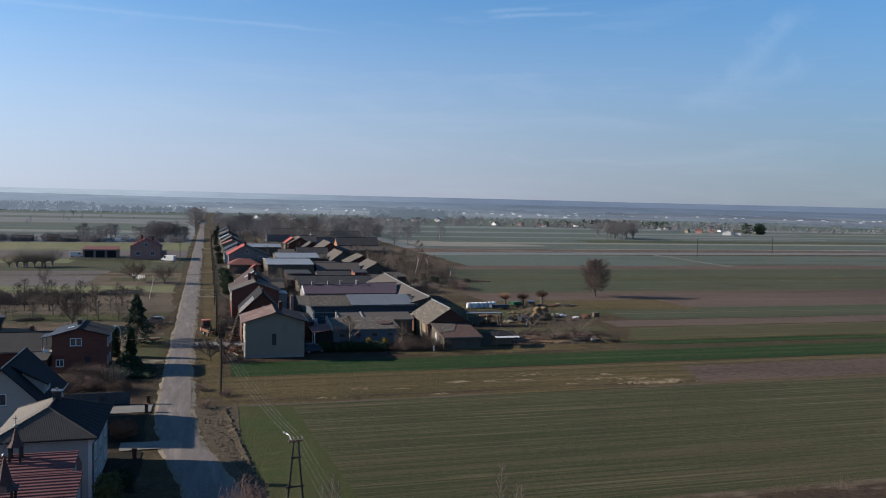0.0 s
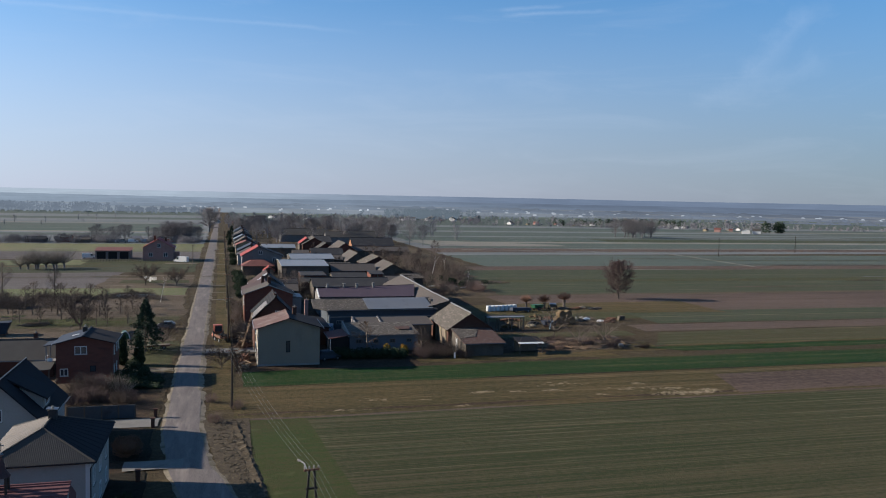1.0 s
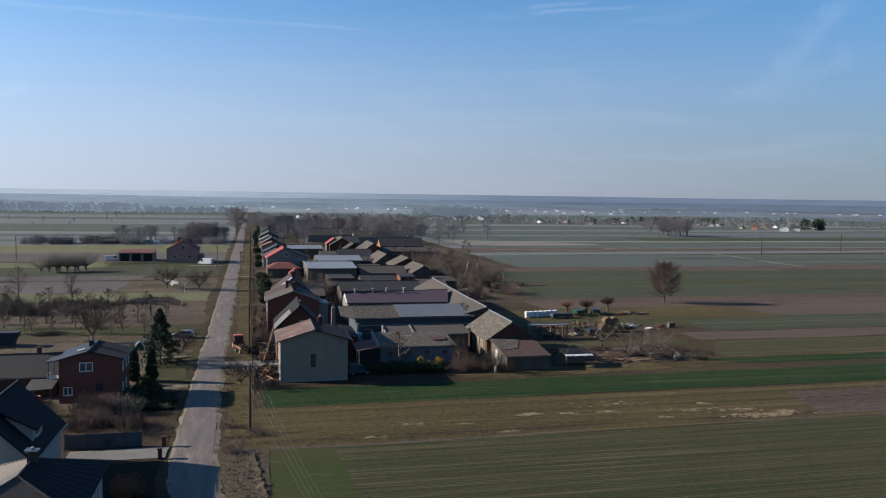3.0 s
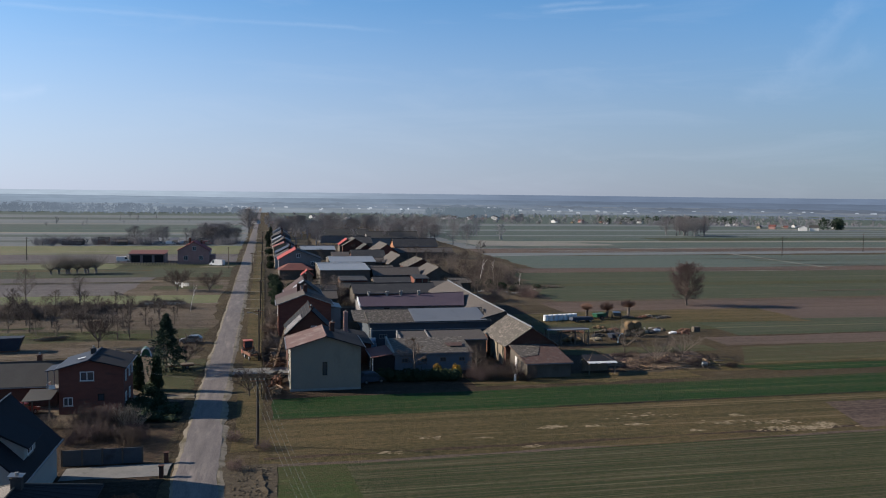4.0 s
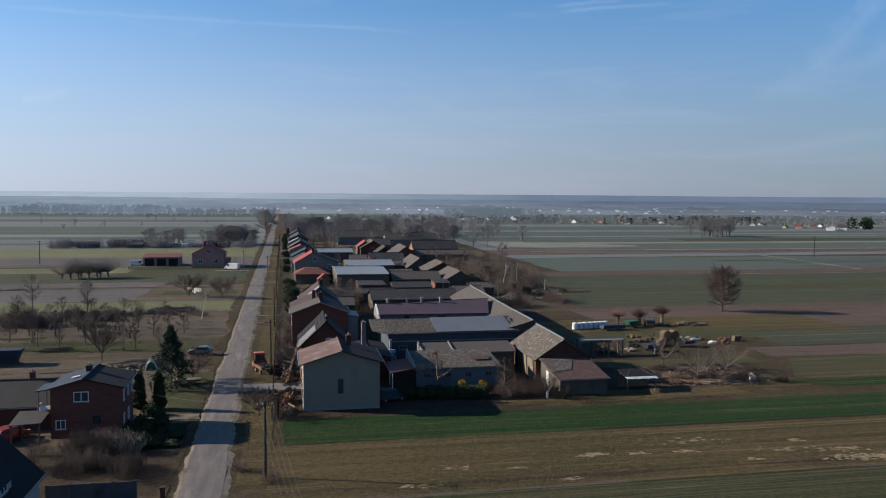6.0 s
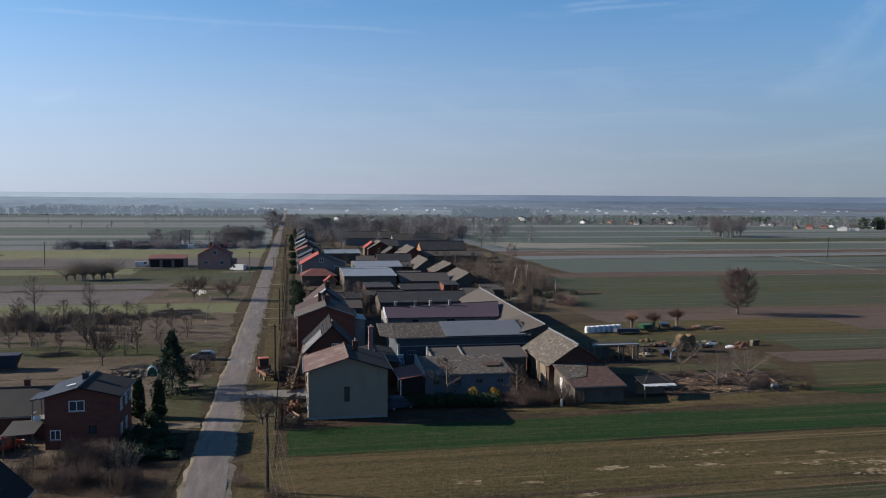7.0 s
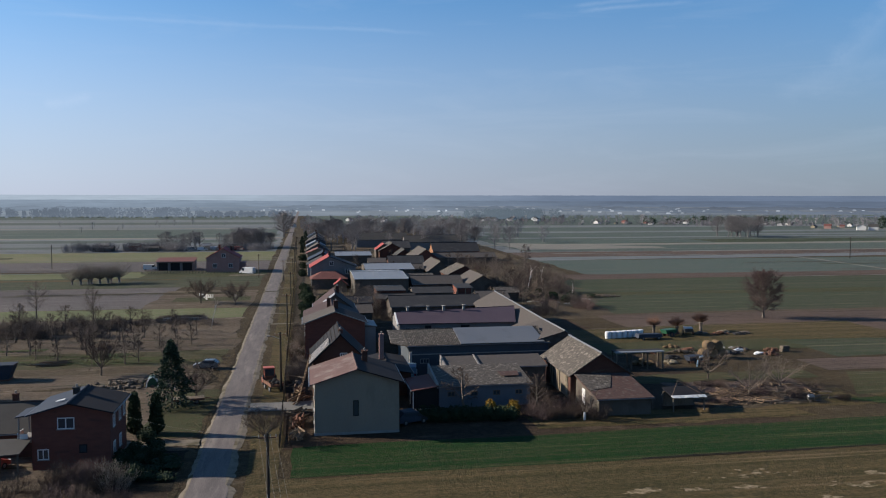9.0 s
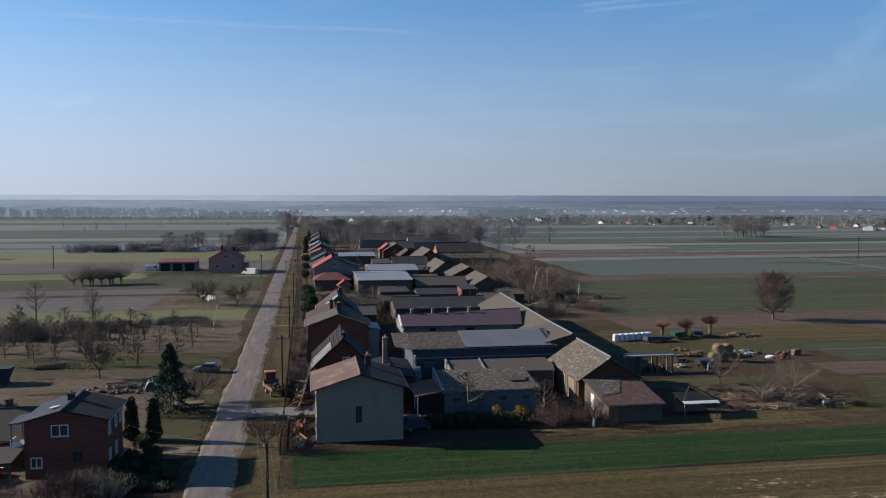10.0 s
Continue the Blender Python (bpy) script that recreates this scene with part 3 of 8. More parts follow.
def ribbed(bm, quad, thick, step, high, wide):
    """One roof sheet with seams from its ridge (first two corners) to its eave."""
    a, b, c, d = [Vector(p) for p in quad]
    up = (b - a).cross(d - a).normalized()
    up = up if up.z > 0 else -up
    n, L = max(2, int((b - a).length / step)), (b - a).length
    ts = []
    for i in range(n + 1):
        m = min(max(i / n, wide / L), 1 - wide / L)
        ts += [(m - wide / L * 0.5, 0), (m - wide / L * 0.25, high), (m + wide / L * 0.25, high), (m + wide / L * 0.5, 0)]
    ra = [a.lerp(b, t) + up * z for t, z in ts] + [b - up * thick, a - up * thick]
    rb = [d.lerp(c, t) + up * z for t, z in ts] + [c - up * thick, d - up * thick]
    return loft(bm, ra, rb)


def gable(name, label, x0, x1, y0, y1, eave, ridge, axis, wall, roof, over=0.35, mid=0.5, ribs=0.0, category="house", group="", gable_wall=None, eave2=None, gutters=True, shaded_roof=None, turn=0.0):
    """A house or barn under a pitched roof. axis: the ridge's way; mid: where it lies across; eave2: the other eave's height."""
    cx, cy = (x0 + x1) / 2, (y0 + y1) / 2
    th = thing(name, label, category, (cx, cy, 0), turn, group=group)
    eave2 = eave if eave2 is None else eave2
    if axis == "y":
        a0, a1, b0, b1 = x0 - cx, x1 - cx, y0 - cy, y1 - cy
    else:
        a0, a1, b0, b1 = y0 - cy, y1 - cy, x0 - cx, x1 - cx
    am = a0 + (a1 - a0) * mid

    def p(a, b, z):
        return (a, b, z) if axis == "y" else (b, a, z)
    bm = bmesh.new()
    ring = [(a0, -0.3), (a1, -0.3), (a1, eave2), (am, ridge), (a0, eave)] if 0 < mid < 1 else [(a0, -0.3), (a1, -0.3), (a1, eave2), (a0, eave)]
    if axis == "x":
        ring = ring[::-1]
    loft(bm, [p(a, b0, z) for a, z in ring], [p(a, b1, z) for a, z in ring])
    th["eave"] = eave
    part("wall", bm, M[wall], th)
    if gable_wall:
        bm = bmesh.new()
        tri = [(a0, eave), (a1, eave2), (am, ridge)]
        loft(bm, [p(a, b0 - 0.02, z - 0.02) for a, z in tri], [p(a, b0 + 0.1, z - 0.02) for a, z in tri])
        part("gable_wall", bm, M[gable_wall], th)
    t = 0.12
    sides = ((am, a0, eave, -1), (am, a1, eave2, 1)) if 0 < mid < 1 else (((a1, a0, eave, -1),) if mid >= 1 else ((a0, a1, eave2, 1),))
    for top, low, ez, s in sides:
        zt = ridge if 0 < mid < 1 else (eave2 if mid >= 1 else eave)
        slope = (ez - zt) / abs(low - top)
        lo, lz = low + s * over, ez + slope * over
        quad = [p(top, b0 - over, zt + t), p(top, b1 + over, zt + t), p(lo, b1 + over, lz + t), p(lo, b0 - over, lz + t)]
        bm = bmesh.new()
        if ribs:
            ribbed(bm, quad, t, ribs, 0.045, 0.09)
        else:
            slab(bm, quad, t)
        # the slope away from the sun takes a darker colour as painted shade
        plane = part("roof_plane", bm, M[shaded_roof if shaded_roof and s > 0 else roof], th)
        if gutters:
            bm = bmesh.new()
            tube(bm, [p(lo + s * 0.06, b0 - over, lz + 0.02), p(lo + s * 0.06, b1 + over, lz + 0.02)], 0.07, 6)
            part("gutter", bm, M["metal"], plane)
    if 0 < mid < 1:
        bm = bmesh.new()
        tube(bm, [p(am, b0 - over - 0.02, ridge + t + 0.01), p(am, b1 + over + 0.02, ridge + t + 0.01)], 0.11, 6)
        part("ridge_cap", bm, M[roof], th)
    return th


# ---- plants ----


def branches(seed, height, bole, r0, spread, levels=4, fan=5, droop=0.0, lean=0.0, kink=0.28):
    """Segments of a bare tree: (start, end, radius, radius, level)."""
    rng = random.Random(seed)
    out = []

    def grow(p, d, length, r, level):
        steps = (7, 5, 4, 3, 2, 2)[level]
        q, way = p.copy(), d.copy()
        for i in range(steps):
            way = (way + Vector((rng.uniform(-1, 1), rng.uniform(-1, 1), rng.uniform(-0.6, 0.8) - droop * level)) * kink * (0.35 if level == 0 else 1)).normalized()
            nxt = q + way * length / steps
            ra, rb = r * (1 - 0.6 * i / steps), r * (1 - 0.6 * (i + 1) / steps)
            out.append((q.copy(), nxt.copy(), ra, rb, level))
            if level < levels and (level > 0 or nxt.z > bole):
                kids = fan if level < levels - 1 else fan - 1
                for _ in range(max(1, round(kids * (0.5 if level == 0 else 0.3) * rng.uniform(0.6, 1.4)))):
                    out_way = Vector((rng.gauss(0, 1), rng.gauss(0, 1), 0)).normalized()
                    tilt = rng.uniform(0.35, 0.9) * spread
                    kid = (way * (1 - tilt * 0.5) + out_way * tilt + Vector((0, 0, 0.18 - droop))).normalized()
                    grow(nxt, kid, length * rng.uniform(0.5, 0.8) * (0.8 if level else 0.9 - 0.35 * i / steps), rb * rng.uniform(0.45, 0.65), level + 1)
            q = nxt
    grow(Vector((0, 0, -0.1)), Vector((lean, lean * 0.4, 1)).normalized(), height * 0.62, r0, 0)
    top = max(s[1].z for s in out)
    k = height / top
    return [(a * k, b * k, ra, rb, lv) for a, b, ra, rb, lv in out]


def shaped(seed, height, bole, r0, wide, limbs, kind="oval", sub=2, twigs=2, lean=0.0):
    """Segments of a bare tree with a given outline. oval: limbs all up a straight trunk; vase: a few limbs that spread from a short trunk."""
    rng = random.Random(seed)
    out = []

    def jit(s):
        return Vector((rng.gauss(0, s), rng.gauss(0, s), rng.gauss(0, s * 0.7)))

    def limb(p, d, length, r, bend, level):
        n = 5 if level == 1 else 3
        q, way = p.copy(), d.copy()
        for i in range(n):
            way = (way + jit(0.13 if level == 1 else 0.2) + Vector((0, 0, bend))).normalized()
            nxt = q + way * length / n
            ra, rb = r * (1 - 0.75 * i / n), r * (1 - 0.75 * (i + 1) / n)
            out.append((q.copy(), nxt.copy(), ra, rb, level))
            if level < 3 and (i > 0 or level > 1):
                for _ in range(sub if level == 1 else twigs):
                    side = (way * 0.75 + jit(0.62)).normalized()
                    limb(nxt, side, length * rng.uniform(0.28, 0.5) * (1.15 - 0.5 * i / n), max(rb * 0.55, 0.006), bend * 0.6, level + 1)
            q = nxt

    if kind == "vase":
        p = Vector((0, 0, -0.1))
        tip = Vector((lean * bole, 0, bole))
        out.append((p, tip, r0, r0 * 0.8, 0))
        for k in range(limbs):
            w = k * 2.399 + rng.uniform(-0.4, 0.4)
            out_ = rng.uniform(0.45, 1.0) * wide
            d = Vector((math.cos(w) * out_, math.sin(w) * out_, rng.uniform(0.75, 1.1))).normalized()
            limb(tip - Vector((0, 0, rng.uniform(0, bole * 0.25))), d, (height - bole) * rng.uniform(0.75, 1.05), r0 * 0.5, 0.10, 1)
    else:
        q = Vector((0, 0, -0.1))
        n = 9
        for i in range(n):
            nxt = Vector((rng.gauss(0, 0.05) + lean * (i + 1) / n * height, rng.gauss(0, 0.05), height * 0.93 * (i + 1) / n))
            out.append((q.copy(), nxt.copy(), r0 * (1 - 0.85 * i / n), r0 * (1 - 0.85 * (i + 1) / n), 0))
            q = nxt
        for k in range(limbs):
            t = (k + rng.random()) / limbs
            z = bole + (height * 0.92 - bole) * t
            reach = wide * math.sin(math.pi * min(0.97, 0.22 + 0.76 * t)) ** 0.8 * rng.uniform(0.75, 1.1)
            w = k * 2.399 + rng.uniform(-0.5, 0.5)
            d = Vector((math.cos(w), math.sin(w), 0.35 + 0.9 * t)).normalized()
            limb(Vector((lean * z, 0, z * 0.96)), d, max(0.5, reach), r0 * 0.42 * (1 - 0.7 * t), 0.06, 1)
    return out


def seg_mesh(name, segs, sides, thin=0.0):
    vs, fs = [], []
    for a, b, ra, rb, _ in segs:
        d = (b - a).normalized()
        s = d.orthogonal().normalized()
        u = d.cross(s)
        n0 = len(vs)
        for p, r in ((a, max(ra, thin)), (b, max(rb, thin * 0.8))):
            for k in range(sides):
                w = k * 2 * math.pi / sides
                vs.append(p + r * (math.cos(w) * s + math.sin(w) * u))
        for k in range(sides):
            fs.append((n0 + k, n0 + (k + 1) % sides, n0 + sides + (k + 1) % sides, n0 + sides + k))
    me = bpy.data.meshes.new(name)
    me.from_pydata([tuple(v) for v in vs], [], fs)
    return me


class Tree:
    """A kind of bare tree: its meshes are made once and shared."""

    def __init__(self, seed, height, bole, r0, spread=1.0, levels=4, fan=5, droop=0.0, lean=0.0, thin=0.011, bark="bark", twig="twig", kink=0.28, outline=None):
        segs = outline or branches(seed, height, bole, r0, spread, levels, fan, droop, lean, kink)
        self.height = height
        self.trunk = seg_mesh("trunk", [s for s in segs if s[4] <= 1], 6, 0.02)
        self.crown = seg_mesh("crown", [s for s in segs if s[4] > 1], 3, thin)
        self.trunk.materials.append(M[bark])
        self.crown.materials.append(M[twig])

    def at(self, x, y, height=None, turn=0.0, name="tree", label="bare leafless tree", category="tree", group="", wide=1.0):
        k = (height or self.height) / self.height
        ob = thing(name, label, category, (x, y, 0), turn, group)
        m = Matrix.Diagonal((k * wide, k * wide, k, 1))
        share("trunk", self.trunk, ob, m)
        share("crown", self.crown, ob, m)
        return ob


def leaf_mesh(name, points, size, rng, stretch=1.0):
    """Many small folded leaf clumps, one at each point (point, outward way)."""
    vs, fs = [], []
    for p, way in points:
        s = size * rng.uniform(0.6, 1.4)
        d = (Vector(way) + Vector((rng.gauss(0, 0.5), rng.gauss(0, 0.5), rng.gauss(0, 0.5)))).normalized()
        a = d.orthogonal().normalized()
        a.rotate(Matrix.Rotation(rng.uniform(0, 6.28), 3, d))
        b = d.cross(a)
        p = Vector(p)
        n0 = len(vs)
        vs += [p, p + d * s * stretch * 0.5 + a * s * 0.5, p + d * s * stretch, p + d * s * stretch * 0.5 - a * s * 0.5, p + d * s * stretch * 0.45 + b * s * 0.3]
        fs += [(n0, n0 + 1, n0 + 4), (n0 + 1, n0 + 2, n0 + 4), (n0 + 2, n0 + 3, n0 + 4), (n0 + 3, n0, n0 + 4), (n0, n0 + 3, n0 + 2, n0 + 1)]
    me = bpy.data.meshes.new(name)
    me.from_pydata([tuple(v) for v in vs], [], fs)
    return me


def conifer(x, y, h, r, label, seed, material="spruce", name="spruce_tree"):
    rng = random.Random(seed)
    th = thing(name, label, "tree", (x, y, 0))
    bm = bmesh.new()
    tube(bm, [(0, 0, -0.1), (0.03, 0, h * 0.5), (0, 0, h)], [0.03 * h * 0.55, 0.02 * h * 0.5, 0.01], 6)
    part("trunk", bm, M["bark"], th)
    pts = []
    for _ in range(int(420 * h)):
        t = rng.random() ** 0.75
        z = 0.06 * h + t * 0.94 * h
        reach = r * (1 - t) ** 0.85 * (0.9 + 0.22 * math.sin(z * 5.2 + seed)) * rng.uniform(0.2, 1.0) ** 0.45
        w = rng.uniform(0, 6.283)
        reach *= 0.8 + 0.3 * math.sin(3 * w + z * 2.1)
        pts.append(((math.cos(w) * reach, math.sin(w) * reach, z - reach * 0.28), (math.cos(w), math.sin(w), -0.25)))
    me = leaf_mesh("crown", pts, 0.2, rng, 1.9)
    me.materials.append(M[material])
    share("crown", me, th, Matrix())
    return th


def column_bush(x, y, h, r, label, seed, name="thuja", material="thuja"):
    rng = random.Random(seed)
    th = thing(name, label, "tree", (x, y, 0))
    bm = bmesh.new()
    tube(bm, [(0, 0, -0.1), (0, 0, h * 0.08), (0, 0, h * 0.35), (0, 0, h * 0.75), (0, 0, h * 0.97)], [0.09, r * 0.62, r * 0.82, r * 0.55, 0.03], 9)
    part("inner_sprays", bm, M[material], th)
    pts = []
    for _ in range(int(420 * h * r)):
        t = rng.random()
        prof = min(1, t / 0.12) ** 0.5 * (1 - t) ** 0.42 * 1.12
        w = rng.uniform(0, 6.283)
        q = r * prof * rng.uniform(0.72, 1.02) * (1 + 0.1 * math.sin(4 * w + 9 * t))
        pts.append(((math.cos(w) * q, math.sin(w) * q, t * h * 0.95), (math.cos(w) * 0.6, math.sin(w) * 0.6, 1)))
    me = leaf_mesh("crown", pts, 0.2, rng, 1.6)
    me.materials.append(M[material])
    share("crown", me, th, Matrix())
    return th


def mound_bush(x, y, rx, ry, h, label, seed, material, name="bush", size=0.16, dense=260, core=True):
    rng = random.Random(seed)
    th = thing(name, label, "bush", (x, y, 0))
    if core:
        bm = bmesh.new()
        made = bmesh.ops.create_icosphere(bm, subdivisions=2, radius=1.0)["verts"]
        for v in made:
            k = rng.uniform(0.7, 0.86)
            v.co = Vector((v.co.x * rx * k, v.co.y * ry * k, h * 0.5 + v.co.z * h * 0.5 * k))
        part("inner_leaves", bm, M[material], th)
    pts = []
    for _ in range(int(dense * (rx + ry) * h)):
        d = Vector((rng.gauss(0, 1), rng.gauss(0, 1), rng.gauss(0.1, 1))).normalized()
        q = rng.uniform(0.7, 1.04) * (1 + 0.12 * math.sin(5 * d.x + 3 * d.y + seed) + 0.08 * math.sin(9 * d.z))
        pts.append(((d.x * rx * q, d.y * ry * q, max(0.02, h * 0.5 + d.z * h * 0.5 * q)), d))
    me = leaf_mesh("crown", pts, size, rng, 1.3)
    me.materials.append(M[material])
    share("crown", me, th, Matrix())
    return th


def thicket(seed, count, rx, ry, h, twig="twig", thin=0.012):
    """A mesh of many bare upright stems with side twigs."""
    rng = random.Random(seed)
    segs = []
    for _ in range(count):
        w, q = rng.uniform(0, 6.283), rng.random() ** 0.6
        p = Vector((math.cos(w) * rx * q, math.sin(w) * ry * q, -0.05))
        d = Vector((math.cos(w) * 0.4 * q + rng.gauss(0, 0.16), math.sin(w) * 0.4 * q + rng.gauss(0, 0.16), 1)).normalized()
        top = h * rng.uniform(0.55, 1.0) * (1 - 0.35 * q * q)
        n, r = 4, 0.022
        for i in range(n):
            nx = p + d * top / n
            segs.append((p.copy(), nx.copy(), r * (1 - 0.2 * i), r * (0.8 - 0.2 * i), 2))
            for _ in range(2):
                e = (d * 0.6 + Vector((rng.gauss(0, 0.6), rng.gauss(0, 0.6), 0.35))).normalized()
                m = nx + e * top * rng.uniform(0.12, 0.3)
                segs.append((nx.copy(), m, 0.011, 0.006, 3))
                segs.append((m.copy(), m + (e + Vector((rng.gauss(0, 0.5), rng.gauss(0, 0.5), 0.3))).normalized() * top * 0.14, 0.008, 0.004, 3))
            d = (d + Vector((rng.gauss(0, 0.14), rng.gauss(0, 0.14), 0))).normalized()
            p = nx
    me = seg_mesh("stems", segs, 3, thin)
    me.materials.append(M[twig])
    return me


def shrub(me, x, y, k=1.0, turn=0.0, label="bare brown shrub with dense thin stems", name="shrub", flat=1.0):
    ob = new(name, me)
    ob.matrix_basis = Matrix.Translation((x, y, 0)) @ Matrix.Rotation(radians(turn), 4, "Z") @ Matrix.Diagonal((k, k, k * flat, 1))
    return tagged(ob, label, "shrub")


# ---- ground ----
LAID = []


def patch(name, x0, x1, y0, y1, layer, material, label, jitter=0.25, step=4.0, seed=1, kind="structure", skew=(0, 0, 0, 0), left=None):
    """A flat piece of land with wavering edges, a finger's width above the land below it. skew moves the corners' y (sw, se, ne, nw) and left the west edge's x at (south, north)."""
    rng = random.Random(seed * 7919 + int(x0 * 3 + y0 * 5))
    LAID.append(name)
    z = 0.015 * layer + 0.0004 * len(LAID)
    lx0, lx1 = left or (x0, x0)
    n = max(2, min(90, int((x1 - x0) / step)))
    k = max(1, min(40, int((y1 - y0) / step)))
    pts = []
    wob = [0.0]
    for _ in range(2 * (n + k) + 4):
        wob.append(wob[-1] * 0.6 + rng.uniform(-jitter, jitter))
    w = iter(wob)
    for i in range(n):
        t = i / n
        pts.append((lx0 + (x1 - lx0) * t, y0 + skew[0] * (1 - t) + skew[1] * t + next(w), z))
    for i in range(k):
        t = i / k
        pts.append((x1 + next(w), (y0 + skew[1]) * (1 - t) + (y1 + skew[2]) * t, z))
    for i in range(n):
        t = i / n
        pts.append((x1 + (lx1 - x1) * t, y1 + skew[2] * (1 - t) + skew[3] * t + next(w), z))
    for i in range(k):
        t = i / k
        pts.append((lx1 * (1 - t) + lx0 * t + next(w), (y1 + skew[3]) * (1 - t) + (y0 + skew[0]) * t, z))
    bm = bmesh.new()
    face = bm.faces.new([bm.verts.new(p) for p in pts])
    bmesh.ops.triangulate(bm, faces=[face])
    ob = link(name, bm, M[material])
    return tagged(ob, label, "field" if "field" in name else name.replace("_", " "), kind=kind)

# ---- land ----
bm = bmesh.new()
rings = []
for rad in (0.0, 60, 200, 600, 1600, 3200, 4600):
    if rad == 0:
        rings.append([bm.verts.new((40, 140, 0))])
        continue
    rings.append([bm.verts.new((40 + rad * math.cos(k * math.pi / 24), 140 + rad * math.sin(k * math.pi / 24), 0)) for k in range(48)])
for k in range(48):
    bm.faces.new((rings[0][0], rings[1][k], rings[1][(k + 1) % 48]))
for a, b in zip(rings[1:], rings[2:]):
    for k in range(48):
        bm.faces.new((a[k], b[k], b[(k + 1) % 48], a[(k + 1) % 48]))
tagged(link("ground", bm, M["soil"]), "brown and olive winter grassland on flat land", "ground", kind="structure")

E = 640.0
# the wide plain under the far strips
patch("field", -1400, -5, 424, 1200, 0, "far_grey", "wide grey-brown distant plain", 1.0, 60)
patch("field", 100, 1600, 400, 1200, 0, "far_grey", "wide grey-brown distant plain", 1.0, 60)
# strips east of the road, from south to north
patch("field", -60, 300, -40, 46, 1, "tan", "rough dry grass with bare earth", 0.5)
patch("field", 12, E, 46, 57.5, 1, "yard", "brown weedy field edge", 0.6, left=(16.5, 16))
patch("field_strip", 16, E, 56.6, 57.9, 2, "dirt", "pale dead grass along a field edge", 0.35, step=2)
patch("field", 5.2, 16.5, 57, 95.2, 1, "lawn", "fresh green grass beside the road verge", 0.25, step=2, left=(8.4, 5.2))
patch("field", 14, E, 57.5, 95.2, 2, "cereal", "striped thin green winter cereal in drill rows", 0.12, left=(15.6, 13.0))
patch("verge", 2.2, 5.4, 100, 450, 2, "tan", "dry grass verge beside the road", 0.3, 2)
patch("verge", 2.4, 6.8, 66, 96, 3, "clods_ground", "rough bare earth bank with dry weeds", 0.14, 1.5, left=(4.8, 1.6))
patch("verge", -4.6, -2.9, 98, 450, 2, "soil", "brown grass verge beside the road", 0.3, 2)
patch("field", 5.0, 400, 95.2, 111.2, 1, "tan", "dry yellow-brown fallow grass", 0.3)
patch("field_strip", 5.0, 400, 95.1, 95.7, 2, "plough_pale", "pale earth edge between two fields", 0.3, step=2)
patch("field_strip", 5.5, 130, 97.2, 97.9, 2, "yard", "dark furrow along a field edge", 0.25, step=2)
patch("field", 71.5, 330, 96.8, 107.6, 2, "plough", "dark brown ploughed field", 0.2, left=(71.0, 74.2))
patch("field", 6.4, 480, 111.2, 126.4, 2, "green", "dense bright green young cereal", 0.25, skew=(0, 0, 0, -6.2))
patch("field_strip", 40, 300, 111.0, 111.45, 3, "soil_and_shade", "dark furrow between fallow grass and young cereal", 0.15, 2)
patch("field", 62, 78, 126.4, 135, 1, "tan", "tan grass strip at the edge of a green field", 0.5)
patch("field", 77, 480, 125.4, 129.6, 2, "green", "dense bright green young cereal", 0.5, left=(80, 74))
patch("field_strip", 80, 400, 129.3, 131.4, 4, "tan", "pale dry strip inside a green field", 0.4, step=2)
patch("field", 76, 480, 131, 146, 1, "olive", "olive stubble with green regrowth", 0.5, skew=(0, 2, 0, -2), left=(78, 86))
patch("field", 84, 480, 146, 157, 1, "plough_pale", "dried brown ploughed strip", 0.4, skew=(-1, 0, 2, -4))
patch("field", 92, 520, 158, 172, 1, "dull_green", "green cereal strip", 0.4, skew=(-4, 0, 0, 0))
patch("field", 58, 520, 172, 187, 1, "plough_pale", "pale brown ploughed strip", 0.5, skew=(0, -4, 8, 0))
patch("grass_strip", 56, 118, 171, 186.2, 3, "tan", "rough dull grass among stored bales", 0.6, step=3, skew=(0, -3, 2, 0))
patch("field", 70, 520, 187, 203.5, 2, "plough", "dark ploughed strip", 0.5, skew=(0, 8, 0, 2))
patch("field_strip", 60, 200, 203, 205.4, 3, "dirt", "pale dry grass ridge", 0.6)
patch("field", 74, 600, 205, 277, 1, "dull_green", "wide green cereal field", 0.6, left=(74, 84))
patch("field", 78, 600, 236, 244, 2, "olive", "olive strip inside a green field", 0.6)
patch("field", 90, 700, 277, 293, 1, "plough", "dark ploughed strip", 0.6)
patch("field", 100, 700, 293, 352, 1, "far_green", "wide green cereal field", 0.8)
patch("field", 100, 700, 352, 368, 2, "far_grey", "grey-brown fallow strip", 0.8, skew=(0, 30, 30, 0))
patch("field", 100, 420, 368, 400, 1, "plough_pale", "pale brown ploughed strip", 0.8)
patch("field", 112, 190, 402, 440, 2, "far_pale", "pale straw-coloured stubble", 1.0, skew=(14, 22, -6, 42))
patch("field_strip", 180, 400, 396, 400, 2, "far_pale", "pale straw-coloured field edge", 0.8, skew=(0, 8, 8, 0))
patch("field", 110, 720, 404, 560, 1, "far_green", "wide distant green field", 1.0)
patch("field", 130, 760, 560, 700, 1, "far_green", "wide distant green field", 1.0)
